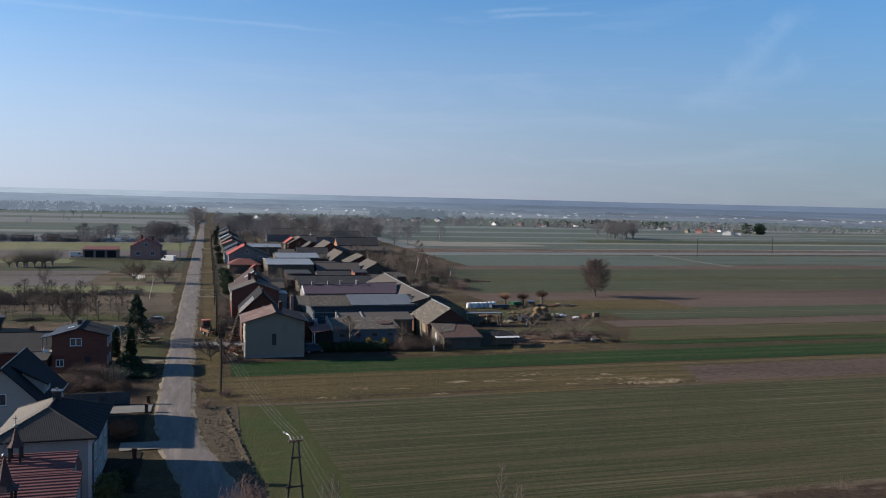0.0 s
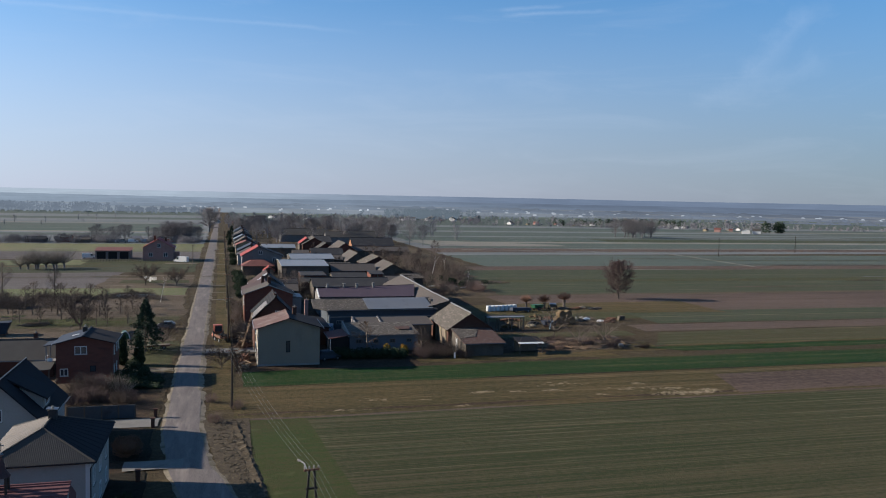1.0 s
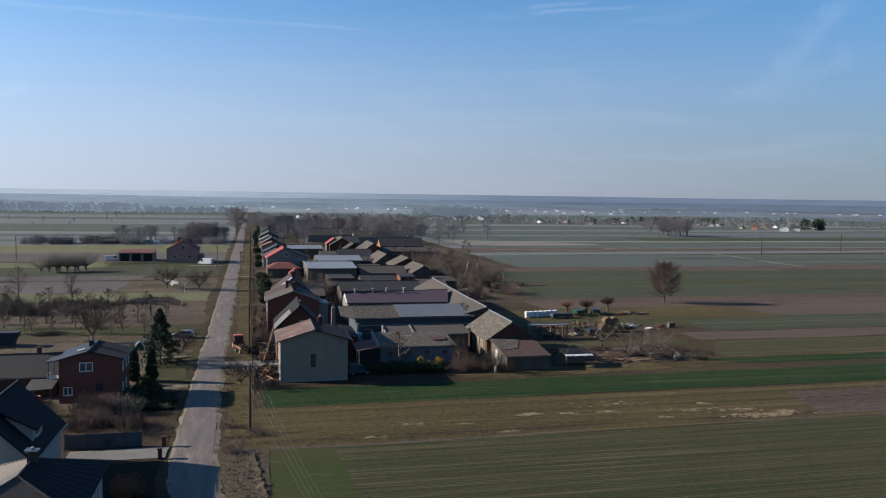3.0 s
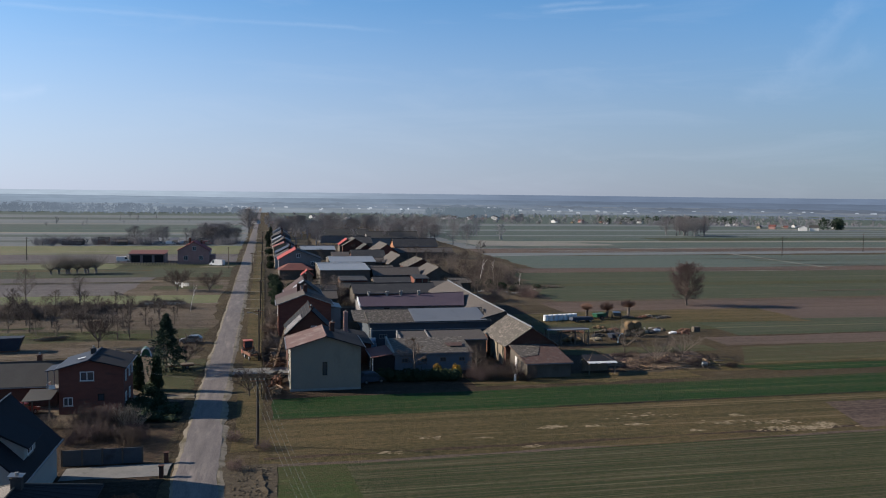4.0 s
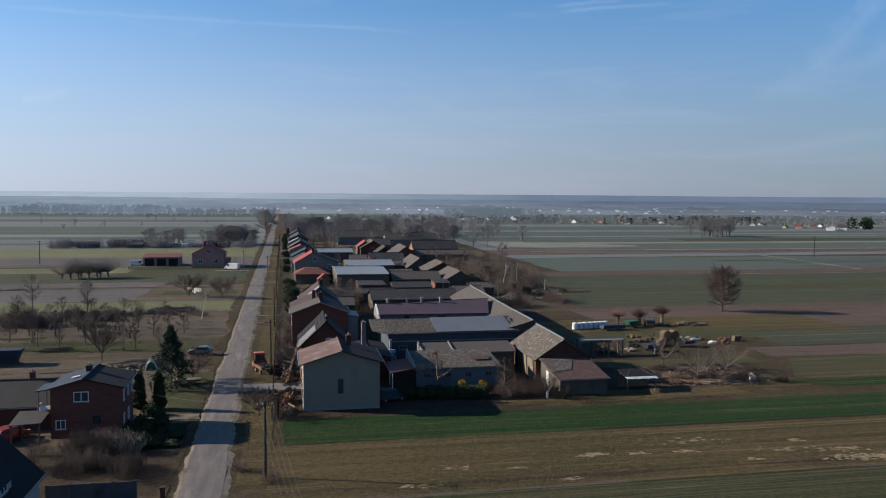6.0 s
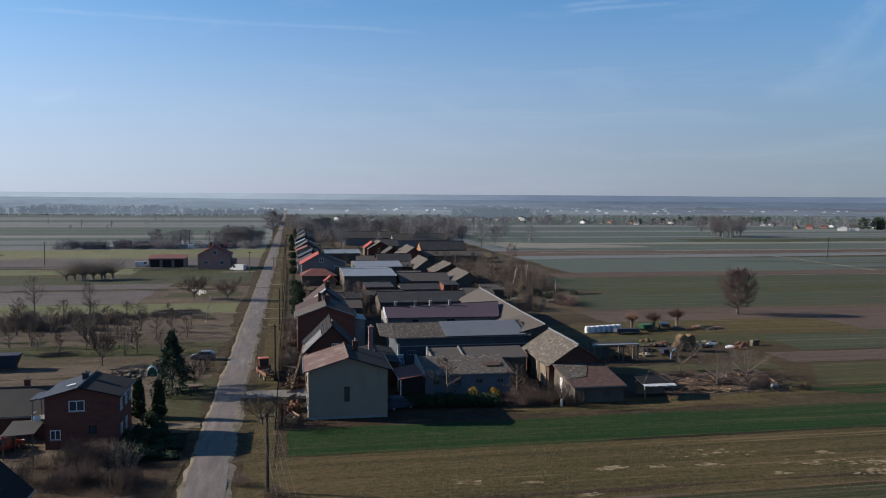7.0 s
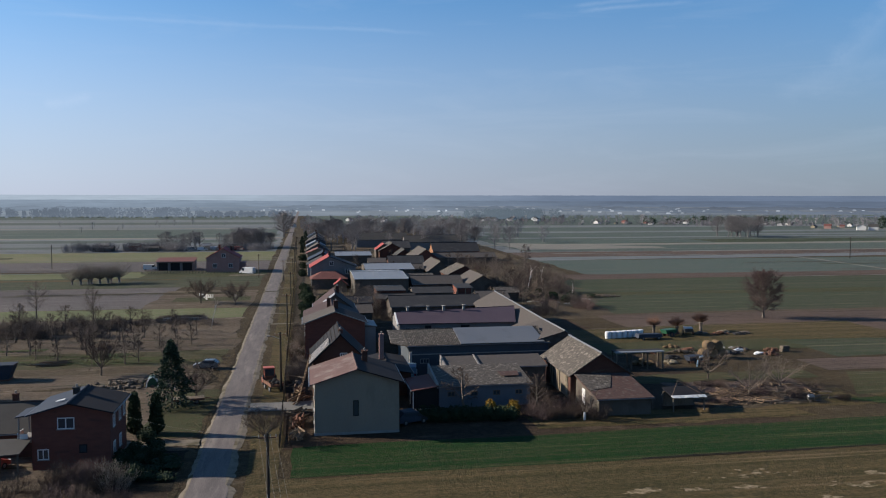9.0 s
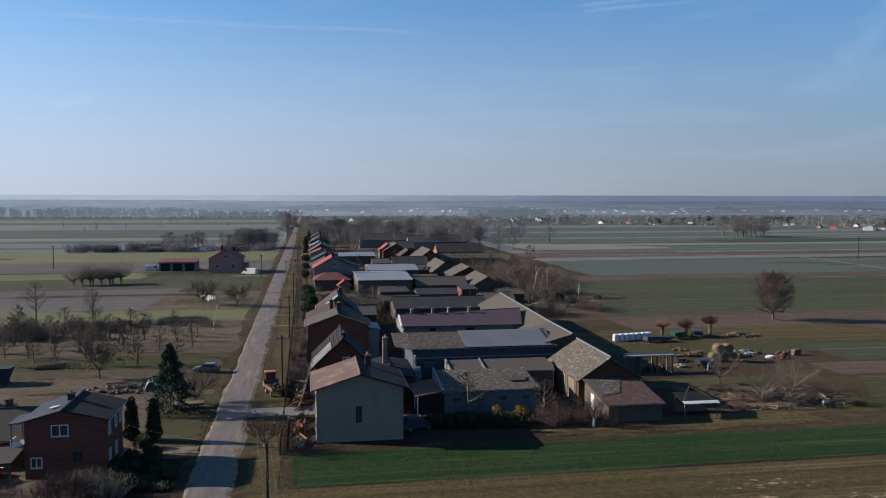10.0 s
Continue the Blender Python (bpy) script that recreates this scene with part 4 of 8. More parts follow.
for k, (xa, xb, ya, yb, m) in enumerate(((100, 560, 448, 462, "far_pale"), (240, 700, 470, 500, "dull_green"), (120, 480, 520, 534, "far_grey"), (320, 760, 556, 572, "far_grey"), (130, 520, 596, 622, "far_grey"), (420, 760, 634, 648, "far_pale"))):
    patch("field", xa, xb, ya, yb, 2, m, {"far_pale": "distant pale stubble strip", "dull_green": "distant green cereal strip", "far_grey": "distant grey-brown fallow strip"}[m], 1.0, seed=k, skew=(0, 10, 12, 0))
# a pale farm track that runs off across the fields
bm = bmesh.new()
track = [(214, 290), (214.5, 301), (216, 322), (218.5, 344), (217.5, 362), (207, 368), (192, 371), (165, 381), (120, 390)]
for (ax, ay), (bx, by) in zip(track, track[1:]):
    d = Vector((bx - ax, by - ay, 0)).normalized()
    s = Vector((-d.y, d.x, 0)) * 1.1
    z = Vector((0, 0, 0.06))
    bm.faces.new([bm.verts.new(p + z) for p in (Vector((ax, ay, 0)) - d + s, Vector((ax, ay, 0)) - d - s, Vector((bx, by, 0)) + d - s, Vector((bx, by, 0)) + d + s)])
tagged(link("farm_track", bm, M["far_pale"]), "pale sandy farm track across green fields", "track", kind="structure")
# bare pale spots in the fallow: scattered flecks of dead straw and earth


def flecks(cx, cy, w, dd, n, seed, size=0.22):
    r2 = random.Random(seed)
    bm = bmesh.new()
    for k in range(n):
        x, y_ = cx + r2.gauss(0, w * 0.5), cy + r2.gauss(0, dd * 0.5)
        s, m = size * r2.uniform(0.3, 1.3), r2.randrange(5, 8)
        bm.faces.new([bm.verts.new((x + s * 1.7 * math.cos(q * 6.283 / m) * r2.uniform(0.5, 1.2), y_ + s * 0.8 * math.sin(q * 6.283 / m) * r2.uniform(0.5, 1.2), 0.040 + 0.00005 * k)) for q in range(m)])
    return tagged(link("bare_patch", bm, M["bleached"]), "bare pale spot strewn with dead straw in dry grass", "bare earth", kind="structure")


for k, (x, yy, w, dd, n) in enumerate(((28.2, 100.5, 0.9, 0.35, 26), (36.7, 103.0, 1.3, 0.5, 40), (41.3, 102.6, 1.1, 0.5, 32), (45.9, 102.5, 1.1, 0.45, 34), (59.6, 103.9, 1.1, 0.45, 30), (32.2, 96.8, 1.2, 0.3, 24), (52, 99.0, 0.8, 0.3, 14), (64.2, 97.9, 4.4, 0.9, 240), (67.5, 98.9, 1.6, 0.7, 70), (62.0, 100.4, 2.6, 0.8, 50), (56.5, 101.2, 3.0, 0.9, 40), (22.0, 101.5, 2.0, 0.8, 18), (48.0, 105.5, 4.0, 1.0, 30), (18.0, 97.2, 3.0, 0.5, 26))):
    flecks(x, yy, w, dd, n, k + 30)
# village yards
patch("yard", 5.5, 62, 119.5, 200, 1, "yard", "trodden brown earth of the farmyards", 0.5)
# far yards are paler than the near one: haze put into the earth colour
patch("yard", 5.5, 76, 200, 252, 1, "dirt", "trodden earth and rough grass of the farmyards", 0.8)
patch("yard", 5.5, 84, 252, 300, 1, "dirt", "trodden earth and rough grass of the farmyards", 0.8)
patch("yard", 5.5, 95, 300, 480, 1, "dirt", "trodden earth and rough grass of the farmyards", 0.8)
patch("grass_strip", 33, 66, 122.5, 128, 3, "tan", "rough tan grass along the farmyard edge", 0.5, step=2)
patch("grass_strip", 50, 80, 141, 146, 3, "olive", "worn green grass behind the barn", 0.5, step=2)
patch("grass_strip", 56, 92, 161, 171, 3, "olive", "worn green grass among stored bales", 0.5, step=2)
patch("earth_patch", 55, 75, 133, 141, 4, "plough_pale", "reddish bare earth under brushwood", 0.8, step=1.5)
patch("earth_patch", 57, 72, 127.5, 133.4, 4, "dirt", "pale earth strewn with wood splinters", 0.7, step=1.5)
# strips west of the road
W = -420.0
patch("yard", W, -4.2, 60, 112, 1, "yard", "dark garden earth and grass round the houses", 0.5)
# these beds add the shade beside the houses as near-black ground
patch("garden_bed", -8.6, -2.8, 68, 79.4, 3, "soil_and_shade", "front garden ground darkened for the shade of houses", 0.3, 1.5)
patch("garden_bed", -9.0, -3.0, 82.8, 93.6, 3, "soil_and_shade", "front garden ground darkened for the shade of houses", 0.3, 1.5)
patch("garden_bed", -10.0, -3.6, 109.5, 121.6, 3, "soil_and_shade", "front garden ground darkened for the shade of houses", 0.4, 1.5)
patch("yard", -70, -4.0, 112, 150, 1, "orchard", "worn grass of a house yard", 0.5)
patch("lawn", -9.4, -3.4, 126, 147, 2, "olive", "patchy green grass beside the road", 0.4, step=2)
patch("yard", -70, -5.0, 150, 163, 2, "orchard", "pale rutted earth of a farmyard", 0.8, step=2)
patch("lane", -66, -3.4, 159.2, 163.4, 4, "dirt", "pale worn earth lane through a farmyard", 0.3, 1.5)
for k, (x0, x1, yy, w) in enumerate(((-46, -14, 168.5, 2.6), (-58, -20, 172.4, 1.8), (-30, -8, 166.2, 1.5), (-60, -34, 178.5, 2.0))):
    patch("grass_strip", x0, x1, yy, yy + w, 4, "lawn", "patchy green grass under orchard trees", 0.5, 2.0, seed=k)
patch("field", -90, -4.6, 163, 176, 1, "olive", "patchy green and tan orchard grass", 0.7, step=3)
patch("field", -90, -4.4, 176, 213, 1, "orchard", "brown orchard grass", 0.7, step=3)
patch("field", W, -5.0, 213, 229, 1, "light_green", "sunlit pale green meadow strip", 0.4)
patch("field", W, -26, 229, 273, 1, "plough_grey", "grey-brown ploughed strip", 0.5)
patch("field", -28.5, -4.6, 228, 264, 2, "orchard", "worn pale grass by the road", 0.5, step=3)
patch("grass_strip", -24, -5.5, 241, 249, 3, "olive", "patchy green grass by the road", 0.6, step=3)
patch("field", W, -4.8, 273, 303, 1, "dull_green", "dark green cereal strip", 0.5)
patch("field", W, -43, 302, 322, 2, "light_green", "pale green meadow strip", 0.5)
patch("field_strip", W, -30, 294.5, 298.5, 3, "tan", "pale dry strip inside a green field", 0.5)
patch("yard", -60, -4.6, 303, 345, 1, "olive", "worn grass round a red-roofed house", 0.6)
patch("field", W, -5, 326, 369, 1, "plough_grey", "grey-brown ploughed strip", 0.6)
patch("field", W, -5, 369, 424, 1, "light_green", "sunlit pale green meadow strip", 0.6)
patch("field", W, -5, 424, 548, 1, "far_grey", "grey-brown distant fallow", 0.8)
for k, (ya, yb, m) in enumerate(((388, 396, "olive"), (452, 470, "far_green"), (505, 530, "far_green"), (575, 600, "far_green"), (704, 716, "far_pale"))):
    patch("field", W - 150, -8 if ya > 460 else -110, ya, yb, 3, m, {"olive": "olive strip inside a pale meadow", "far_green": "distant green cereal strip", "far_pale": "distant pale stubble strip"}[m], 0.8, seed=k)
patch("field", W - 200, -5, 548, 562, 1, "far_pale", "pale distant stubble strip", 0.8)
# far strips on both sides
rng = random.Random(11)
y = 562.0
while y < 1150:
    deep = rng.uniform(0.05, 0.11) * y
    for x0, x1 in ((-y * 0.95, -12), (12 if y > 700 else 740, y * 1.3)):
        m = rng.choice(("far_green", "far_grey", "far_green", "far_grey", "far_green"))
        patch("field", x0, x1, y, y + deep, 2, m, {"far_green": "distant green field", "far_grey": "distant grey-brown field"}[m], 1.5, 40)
    y += deep

# ---- road ----
LEFT = [(-80, 15.0), (10, 6.5), (40, 4.5), (60, 2.6), (70, 1.0), (78, -0.7), (86, -1.6), (92, -2.1), (104, -2.4), (120, -2.5), (300, -2.6), (700, -2.7), (1500, -3)]
RIGHT = [(-80, 20.5), (10, 12.0), (40, 9.4), (60, 7.2), (70, 5.2), (76, 3.8), (80, 2.7), (86, 2.0), (92, 1.5), (104, 1.2), (120, 1.0), (300, 0.95), (700, 1.0), (1500, 1)]


def edge(table, y):
    return float(np.interp(y, [t[0] for t in table], [t[1] for t in table]))


def ribbon(name, left, right, y0, y1, z, material, label, category, wob=(0.0, 0.0), seed=3, step=1.5, dip=(0.0, 0.0)):
    r2 = random.Random(seed)
    bm = bmesh.new()
    prev, y, a, b = None, y0, 0.0, 0.0
    while y <= y1:
        a, b = a * 0.7 + r2.uniform(-wob[0], wob[0]), b * 0.7 + r2.uniform(-wob[1], wob[1])
        crown = 0.0 if dip[0] or dip[1] else 0.02
        l, r = left(y) + a, right(y) + b
        pair = [bm.verts.new(p) for p in ((l, y, z - dip[0]), ((l + r) / 2, y, z + crown), (r, y, z - dip[1]))]
        if prev:
            bm.faces.new((prev[0], prev[1], pair[1], pair[0]))
            bm.faces.new((prev[1], prev[2], pair[2], pair[1]))
        prev = pair
        y += step * (1 if y < 300 else 4)
    return tagged(link(name, bm, M[material]), label, category, kind="structure")


ribbon("road_shoulder", lambda y: edge(LEFT, y) - 0.3, lambda y: edge(LEFT, y) + 0.4, 60, 560, 0.08, "sand", "earthy worn edge of the village road", "road shoulder", (0.15, 0.0), 5, 0.8, (0.09, 0.0))
ribbon("road_shoulder", lambda y: edge(RIGHT, y) - 0.6, lambda y: edge(RIGHT, y) + (0.35 if y > 110 else 0.7), 60, 560, 0.08, "sand", "earthy worn edge of the village road", "road shoulder", (0.0, 0.2), 6, 0.8, (0.0, 0.09))
ribbon("road", lambda y: edge(LEFT, y) + (0.15 if y > 100 else 0.0), lambda y: edge(RIGHT, y) - (0.35 if y > 110 else 0.0), -80, 1500, 0.09, "asphalt", "narrow patched grey asphalt village road", "road", (0.06, 0.07), 7, 0.8)
for k, (yy, w) in enumerate(((137, 4.0), (202, 1.2), (217, 0.9), (233, 1.2), (267, 1.3), (302, 1.5), (357, 2.4))):
    patch("driveway", 1.2, 9.0 if k == 0 else 5.6, yy - w / 2, yy + w / 2, 3, "paving" if k == 0 else "sand", "pale driveway from the road to a farmyard gate", 0.12, 1.0, seed=k)
patch("driveway", -12, -3.0, 122.4, 124.6, 3, "sand", "pale earth path to a house", 0.2, 1.0)
patch("driveway", -12, -2.8, 94.4, 97.8, 3, "paving", "pale concrete driveway", 0.1, 1.0)
patch("driveway", -4.9, 0.3, 79.8, 82.6, 5, "paving", "pale concrete apron at the road", 0.1, 1.0)
patch("driveway", -16, -5.0, 306, 309, 3, "sand", "pale earth drive to a house", 0.2, 1.0)

# raised ridge added in place of a ditch; its shadow makes the dark line
bm = bmesh.new()
r3 = random.Random(19)
prev = None
yy = 63.0
while yy < 95.0:
    cx = 8.05 - (yy - 62) * 0.088 + 0.25 * noise.noise((yy * 0.4, 1.0, 0.0))
    top = 0.15 + 0.16 * noise.noise((yy * 0.7, 4.0, 0.0)) + r3.uniform(-0.09, 0.09)
    cur = [bm.verts.new((cx + dx + r3.uniform(-0.14, 0.14), yy + r3.uniform(-0.1, 0.1), z)) for dx, z in ((-0.75, 0.0), (-0.3, top * 0.6), (0.05, top), (0.28, top * 0.35), (0.42, 0.0))]
    if prev:
        for k in range(4):
            bm.faces.new((prev[k], prev[k + 1], cur[k + 1], cur[k]))
    prev = cur
    yy += 0.35
tagged(link("earth_ridge", bm, M["clods_ground"]), "low earth ridge added to shade the dark line of a ditch", "earth ridge", kind="structure")

# ---- hills and woods on the horizon ----


def ridge(name, dist, az0, az1, low, high, seed, material, label, depth=500, rough=0.25):
    """A long wooded rise; azimuths in degrees from +y towards -x."""
    bm = bmesh.new()
    prev = None
    n = int((az1 - az0) / 0.35)
    for i in range(n + 1):
        az = radians(az0 + (az1 - az0) * i / n)
        end = min(1, i / 12, (n - i) / 12)
        h = (low + (high - low) * (0.5 + 0.5 * noise.noise((i * 0.02, seed * 3.1, 0)))) * end + rough * 4 * noise.noise((i * 0.9, seed * 1.7, 2)) * end
        c, s = math.cos(az), -math.sin(az)
        cur = [bm.verts.new((s * r, c * r, z)) for r, z in ((dist, -2), (dist + 5, max(h * 0.55, -1)), (dist + 40, max(h * 0.9, -1)), (dist + depth * 0.5, max(h, -1)), (dist + depth, -2))]
        if prev:
            for a in range(4):
                bm.faces.new((prev[a], prev[a + 1], cur[a + 1], cur[a]))
        prev = cur
    return tagged(link(name, bm, material), label, "hills", kind="structure")


# haze is put into the emission of these hills, woods, plain and walls
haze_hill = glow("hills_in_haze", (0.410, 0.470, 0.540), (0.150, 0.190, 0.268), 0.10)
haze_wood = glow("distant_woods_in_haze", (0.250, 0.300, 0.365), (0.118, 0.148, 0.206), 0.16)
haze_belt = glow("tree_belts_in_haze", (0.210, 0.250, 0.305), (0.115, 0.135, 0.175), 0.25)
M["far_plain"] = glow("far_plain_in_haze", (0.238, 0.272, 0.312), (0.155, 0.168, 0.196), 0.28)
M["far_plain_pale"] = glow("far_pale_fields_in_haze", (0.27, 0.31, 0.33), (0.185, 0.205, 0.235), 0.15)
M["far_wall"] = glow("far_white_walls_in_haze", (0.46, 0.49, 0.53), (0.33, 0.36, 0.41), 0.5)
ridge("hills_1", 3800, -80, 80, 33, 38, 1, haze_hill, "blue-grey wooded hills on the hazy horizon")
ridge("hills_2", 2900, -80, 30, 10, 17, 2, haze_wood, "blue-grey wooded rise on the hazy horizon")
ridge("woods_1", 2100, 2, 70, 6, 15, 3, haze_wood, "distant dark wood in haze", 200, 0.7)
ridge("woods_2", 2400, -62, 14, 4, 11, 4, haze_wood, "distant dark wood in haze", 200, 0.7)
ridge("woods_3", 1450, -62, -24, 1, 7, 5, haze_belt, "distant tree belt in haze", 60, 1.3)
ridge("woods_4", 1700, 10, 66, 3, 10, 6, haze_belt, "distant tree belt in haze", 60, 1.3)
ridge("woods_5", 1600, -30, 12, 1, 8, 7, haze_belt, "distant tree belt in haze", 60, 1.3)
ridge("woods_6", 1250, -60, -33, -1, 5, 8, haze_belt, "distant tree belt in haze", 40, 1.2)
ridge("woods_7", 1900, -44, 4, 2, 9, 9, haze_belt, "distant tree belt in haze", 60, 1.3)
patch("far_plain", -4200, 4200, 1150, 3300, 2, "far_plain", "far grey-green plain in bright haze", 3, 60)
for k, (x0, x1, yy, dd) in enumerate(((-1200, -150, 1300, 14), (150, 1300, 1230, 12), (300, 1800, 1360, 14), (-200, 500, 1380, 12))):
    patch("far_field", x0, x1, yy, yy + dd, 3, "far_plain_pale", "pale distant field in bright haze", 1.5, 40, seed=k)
# thin balks and edges between the strips of the open fields
rng = random.Random(51)
for k in range(46):
    yy = rng.uniform(208, 560)
    x0 = rng.uniform(95, 240 + yy * 0.4)
    patch("field_edge", x0, x0 + rng.uniform(40, 170), yy, yy + rng.uniform(0.4, 1.3), 5, rng.choice(("far_pale", "plough_pale", "olive", "far_grey", "plough")), "thin balk between two field strips", 0.3, 8, seed=k)
for k in range(22):
    yy = rng.uniform(226, 550)
    x0 = rng.uniform(-200, -60)
    patch("field_edge", x0, x0 + rng.uniform(40, 120), yy, yy + rng.uniform(0.4, 1.2), 5, rng.choice(("far_pale", "plough_pale", "olive", "far_grey")), "thin balk between two field strips", 0.3, 8, seed=k)

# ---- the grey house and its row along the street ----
# near-black east slope: shade put into the roof colour
h = gable("grey_house", "grey rendered house, reddish sheet roof with its shaded half painted black", 8.8, 17.8, 124, 132.4, 5.65, 7.05, "y", "grey_render", "oxide", 0.5, shaded_roof="black_roof")
window(h, "S", (-0.15, 2.85), 0.6, 1.7, -4.2, 1, "dark", False)
opening(h, "W", (1.0, 1.05), 1.0, 2.1, -4.5)
for yy in (-2.4, 3.0):
    window(h, "W", (yy, 1.7), 1.3, 1.4, -4.5)
    window(h, "W", (yy, 4.3), 1.3, 1.3, -4.5)
chimney(h, 1.2, 1.4, 6.3, 8.0, 0.6)
bm = bmesh.new()
block(bm, -4.56, -4.5, -4.2, 4.2, -0.1, 0.35)
block(bm, -4.56, 4.5, -4.27, -4.2, -0.1, 0.3)
part("plinth", bm, M["concrete"], h)

# black roof plane paints the dark inside of the open rafters
h = gable("brick_house", "narrow red brick house with a half-finished roof", 8.8, 15.4, 136.8, 146, 5.4, 8.6, "y", "brown_brick", "black_roof", 0.35, gutters=False)
for k in range(9):
    bm = bmesh.new()
    t = k / 8.0
    x, z = -3.65 + t * 3.5, 5.08 + t * 3.4
    block(bm, x - 0.03, x + 0.03, -4.95, 4.95, z + 0.12, z + 0.2)
    part("batten", bm, M["pole_dark"], h)
for k in range(12):
    bm = bmesh.new()
    y0 = -4.95 + k * 0.36
    quad = [(-1.35, y0, 7.59), (-1.35, y0 + 0.34, 7.59), (-3.75, y0 + 0.34, 5.27), (-3.75, y0, 5.27)]
    ribbed(bm, quad, 0.02, 0.11, 0.035, 0.06)
    part("roof_sheet", bm, M["dull_white"], h, "white corrugated roofing sheet")
chimney(h, 0.1, -2.6, 7.4, 9.0, 0.5)
window(h, "S", (0.4, 6.1), 0.9, 0.6, -4.6, 3)
bm = bmesh.new()
for dx in (0, 0.45):
    tube(bm, [(-5.2 - dx * 0.3, -3.2 + dx, 0), (-3.5 - dx * 0.3, -3.2 + dx, 6.0)], 0.05, 5)
for k in range(14):
    t = (k + 0.5) / 14
    tube(bm, [(-5.2 + 1.7 * t, -3.2, 6.0 * t), (-5.33 + 1.7 * t, -2.75, 6.0 * t)], 0.03, 4)
lad = link("ladder", bm, M["new_wood"])
lad.matrix_basis = Matrix.Translation((12.1, 141.4, 0))
tagged(lad, "long wooden ladder leaning on the eave of a brick house", "ladder")

# east slope blackened to paint its shade on the grey roof
h = gable("brick_house", "red brick two-storey house with a low grey roof", 7.9, 17.2, 165.4, 172.0, 5.75, 7.35, "y", "brick", "asbestos", 0.4, shaded_roof="black_roof")
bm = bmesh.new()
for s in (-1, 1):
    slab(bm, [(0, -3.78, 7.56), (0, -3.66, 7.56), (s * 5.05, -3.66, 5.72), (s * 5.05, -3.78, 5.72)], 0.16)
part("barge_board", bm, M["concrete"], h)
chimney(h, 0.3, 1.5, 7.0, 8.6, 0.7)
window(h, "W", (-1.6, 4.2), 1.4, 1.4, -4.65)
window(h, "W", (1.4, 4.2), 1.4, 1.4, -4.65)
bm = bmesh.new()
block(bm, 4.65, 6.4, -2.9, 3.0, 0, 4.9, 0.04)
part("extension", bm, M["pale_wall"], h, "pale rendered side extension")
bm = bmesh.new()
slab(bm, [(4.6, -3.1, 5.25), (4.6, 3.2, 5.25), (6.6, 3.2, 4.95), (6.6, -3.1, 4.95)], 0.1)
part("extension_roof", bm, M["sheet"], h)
# this house and the next: east slopes darkened as painted shade
h = gable("house", "low house under a faded brown-red roof", 8.0, 17.0, 173.0, 184.5, 5.0, 6.9, "y", "block", "dull_maroon", 0.4, shaded_roof="felt", gutters=False)
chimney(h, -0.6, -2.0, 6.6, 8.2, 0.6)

h = gable("house", "grey house with a pale sheet patch on its roof", 9.8, 17.0, 186, 197, 4.8, 7.6, "y", "block", "dull_maroon", 0.35, shaded_roof="felt")
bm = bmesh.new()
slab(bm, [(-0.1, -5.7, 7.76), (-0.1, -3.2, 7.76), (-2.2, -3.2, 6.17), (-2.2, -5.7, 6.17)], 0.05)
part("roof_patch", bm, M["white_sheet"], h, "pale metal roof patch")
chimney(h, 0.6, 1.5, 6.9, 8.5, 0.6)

# felt-dark east slope paints shade onto the red roof
h = gable("house", "grey house with a red roof and a red-roofed porch", 9.8, 22.4, 270, 281, 5.6, 8.5, "y", "pale_wall", "red_roof", 0.5, 0.4, shaded_roof="felt")
window(h, "S", (-0.5, 6.6), 1.2, 1.2, -5.5)
window(h, "S", (4.0, 4.2), 1.4, 1.4, -5.5)
chimney(h, -1.0, -2.0, 8.2, 9.8, 0.6)
bm = bmesh.new()
block(bm, -6.2, 3.2, -13.0, -5.5, -0.2, 2.9)
part("porch_wall", bm, M["block"], h)
bm = bmesh.new()
loft(bm, [(-6.7, -13.5, 2.9), (3.7, -13.5, 2.9), (3.7, -5.5, 2.9), (-6.7, -5.5, 2.9)], [(-3.6, -9.6, 4.4), (0.6, -9.6, 4.4), (0.6, -5.5, 4.4), (-3.6, -5.5, 4.4)])
part("porch_roof", bm, M["brown_roof"], h)
h = gable("shed", "small shed with a bright red roof", 16.0, 19.0, 255, 258.5, 2.2, 3.4, "y", "wood", "red_roof", 0.3, category="shed")

# ---- outbuildings of the nearest farm ----
h = gable("farm_shed", "long low blue-grey shed with a mossy fibre-cement roof", 23.7, 35.0, 133, 140.4, 2.65, 3.5, "x", "shed_blue", "asbestos_worn", 0.25, mid=1.0, eave2=3.55, category="shed")
for k in range(4):
    window(h, "S", (-4.2 + k * 2.8, 1.7), 0.9, 0.6, -3.7, 2, "wood", False)
bm = bmesh.new()
loft(bm, [(-5.95, -3.95, 2.5), (-5.72, -3.95, 2.5), (-5.72, 3.8, 2.5), (-5.95, 3.8, 2.5)], [(-5.95, -3.95, 3.0), (-5.72, -3.95, 3.0), (-5.72, 3.8, 3.95), (-5.95, 3.8, 3.95)])
part("parapet", bm, M["concrete"], h)
bm = bmesh.new()
slab(bm, [(2.4, 0.2, 3.42), (5.0, 0.2, 3.42), (4.8, -1.5, 3.22), (2.6, -1.5, 3.22)], 0.03)
part("roof_patch", bm, M["rust"], h, "rusty roofing patch")
# near-black walls paint the shade under the open lean-to roof
h = gable("lean_to", "small lean-to with a reddish sheet roof on posts", 20.6, 23.6, 133, 139.4, 2.25, 2.6, "y", "dark", "brown_roof", 0.25, mid=1.0, eave2=2.7, category="shed")
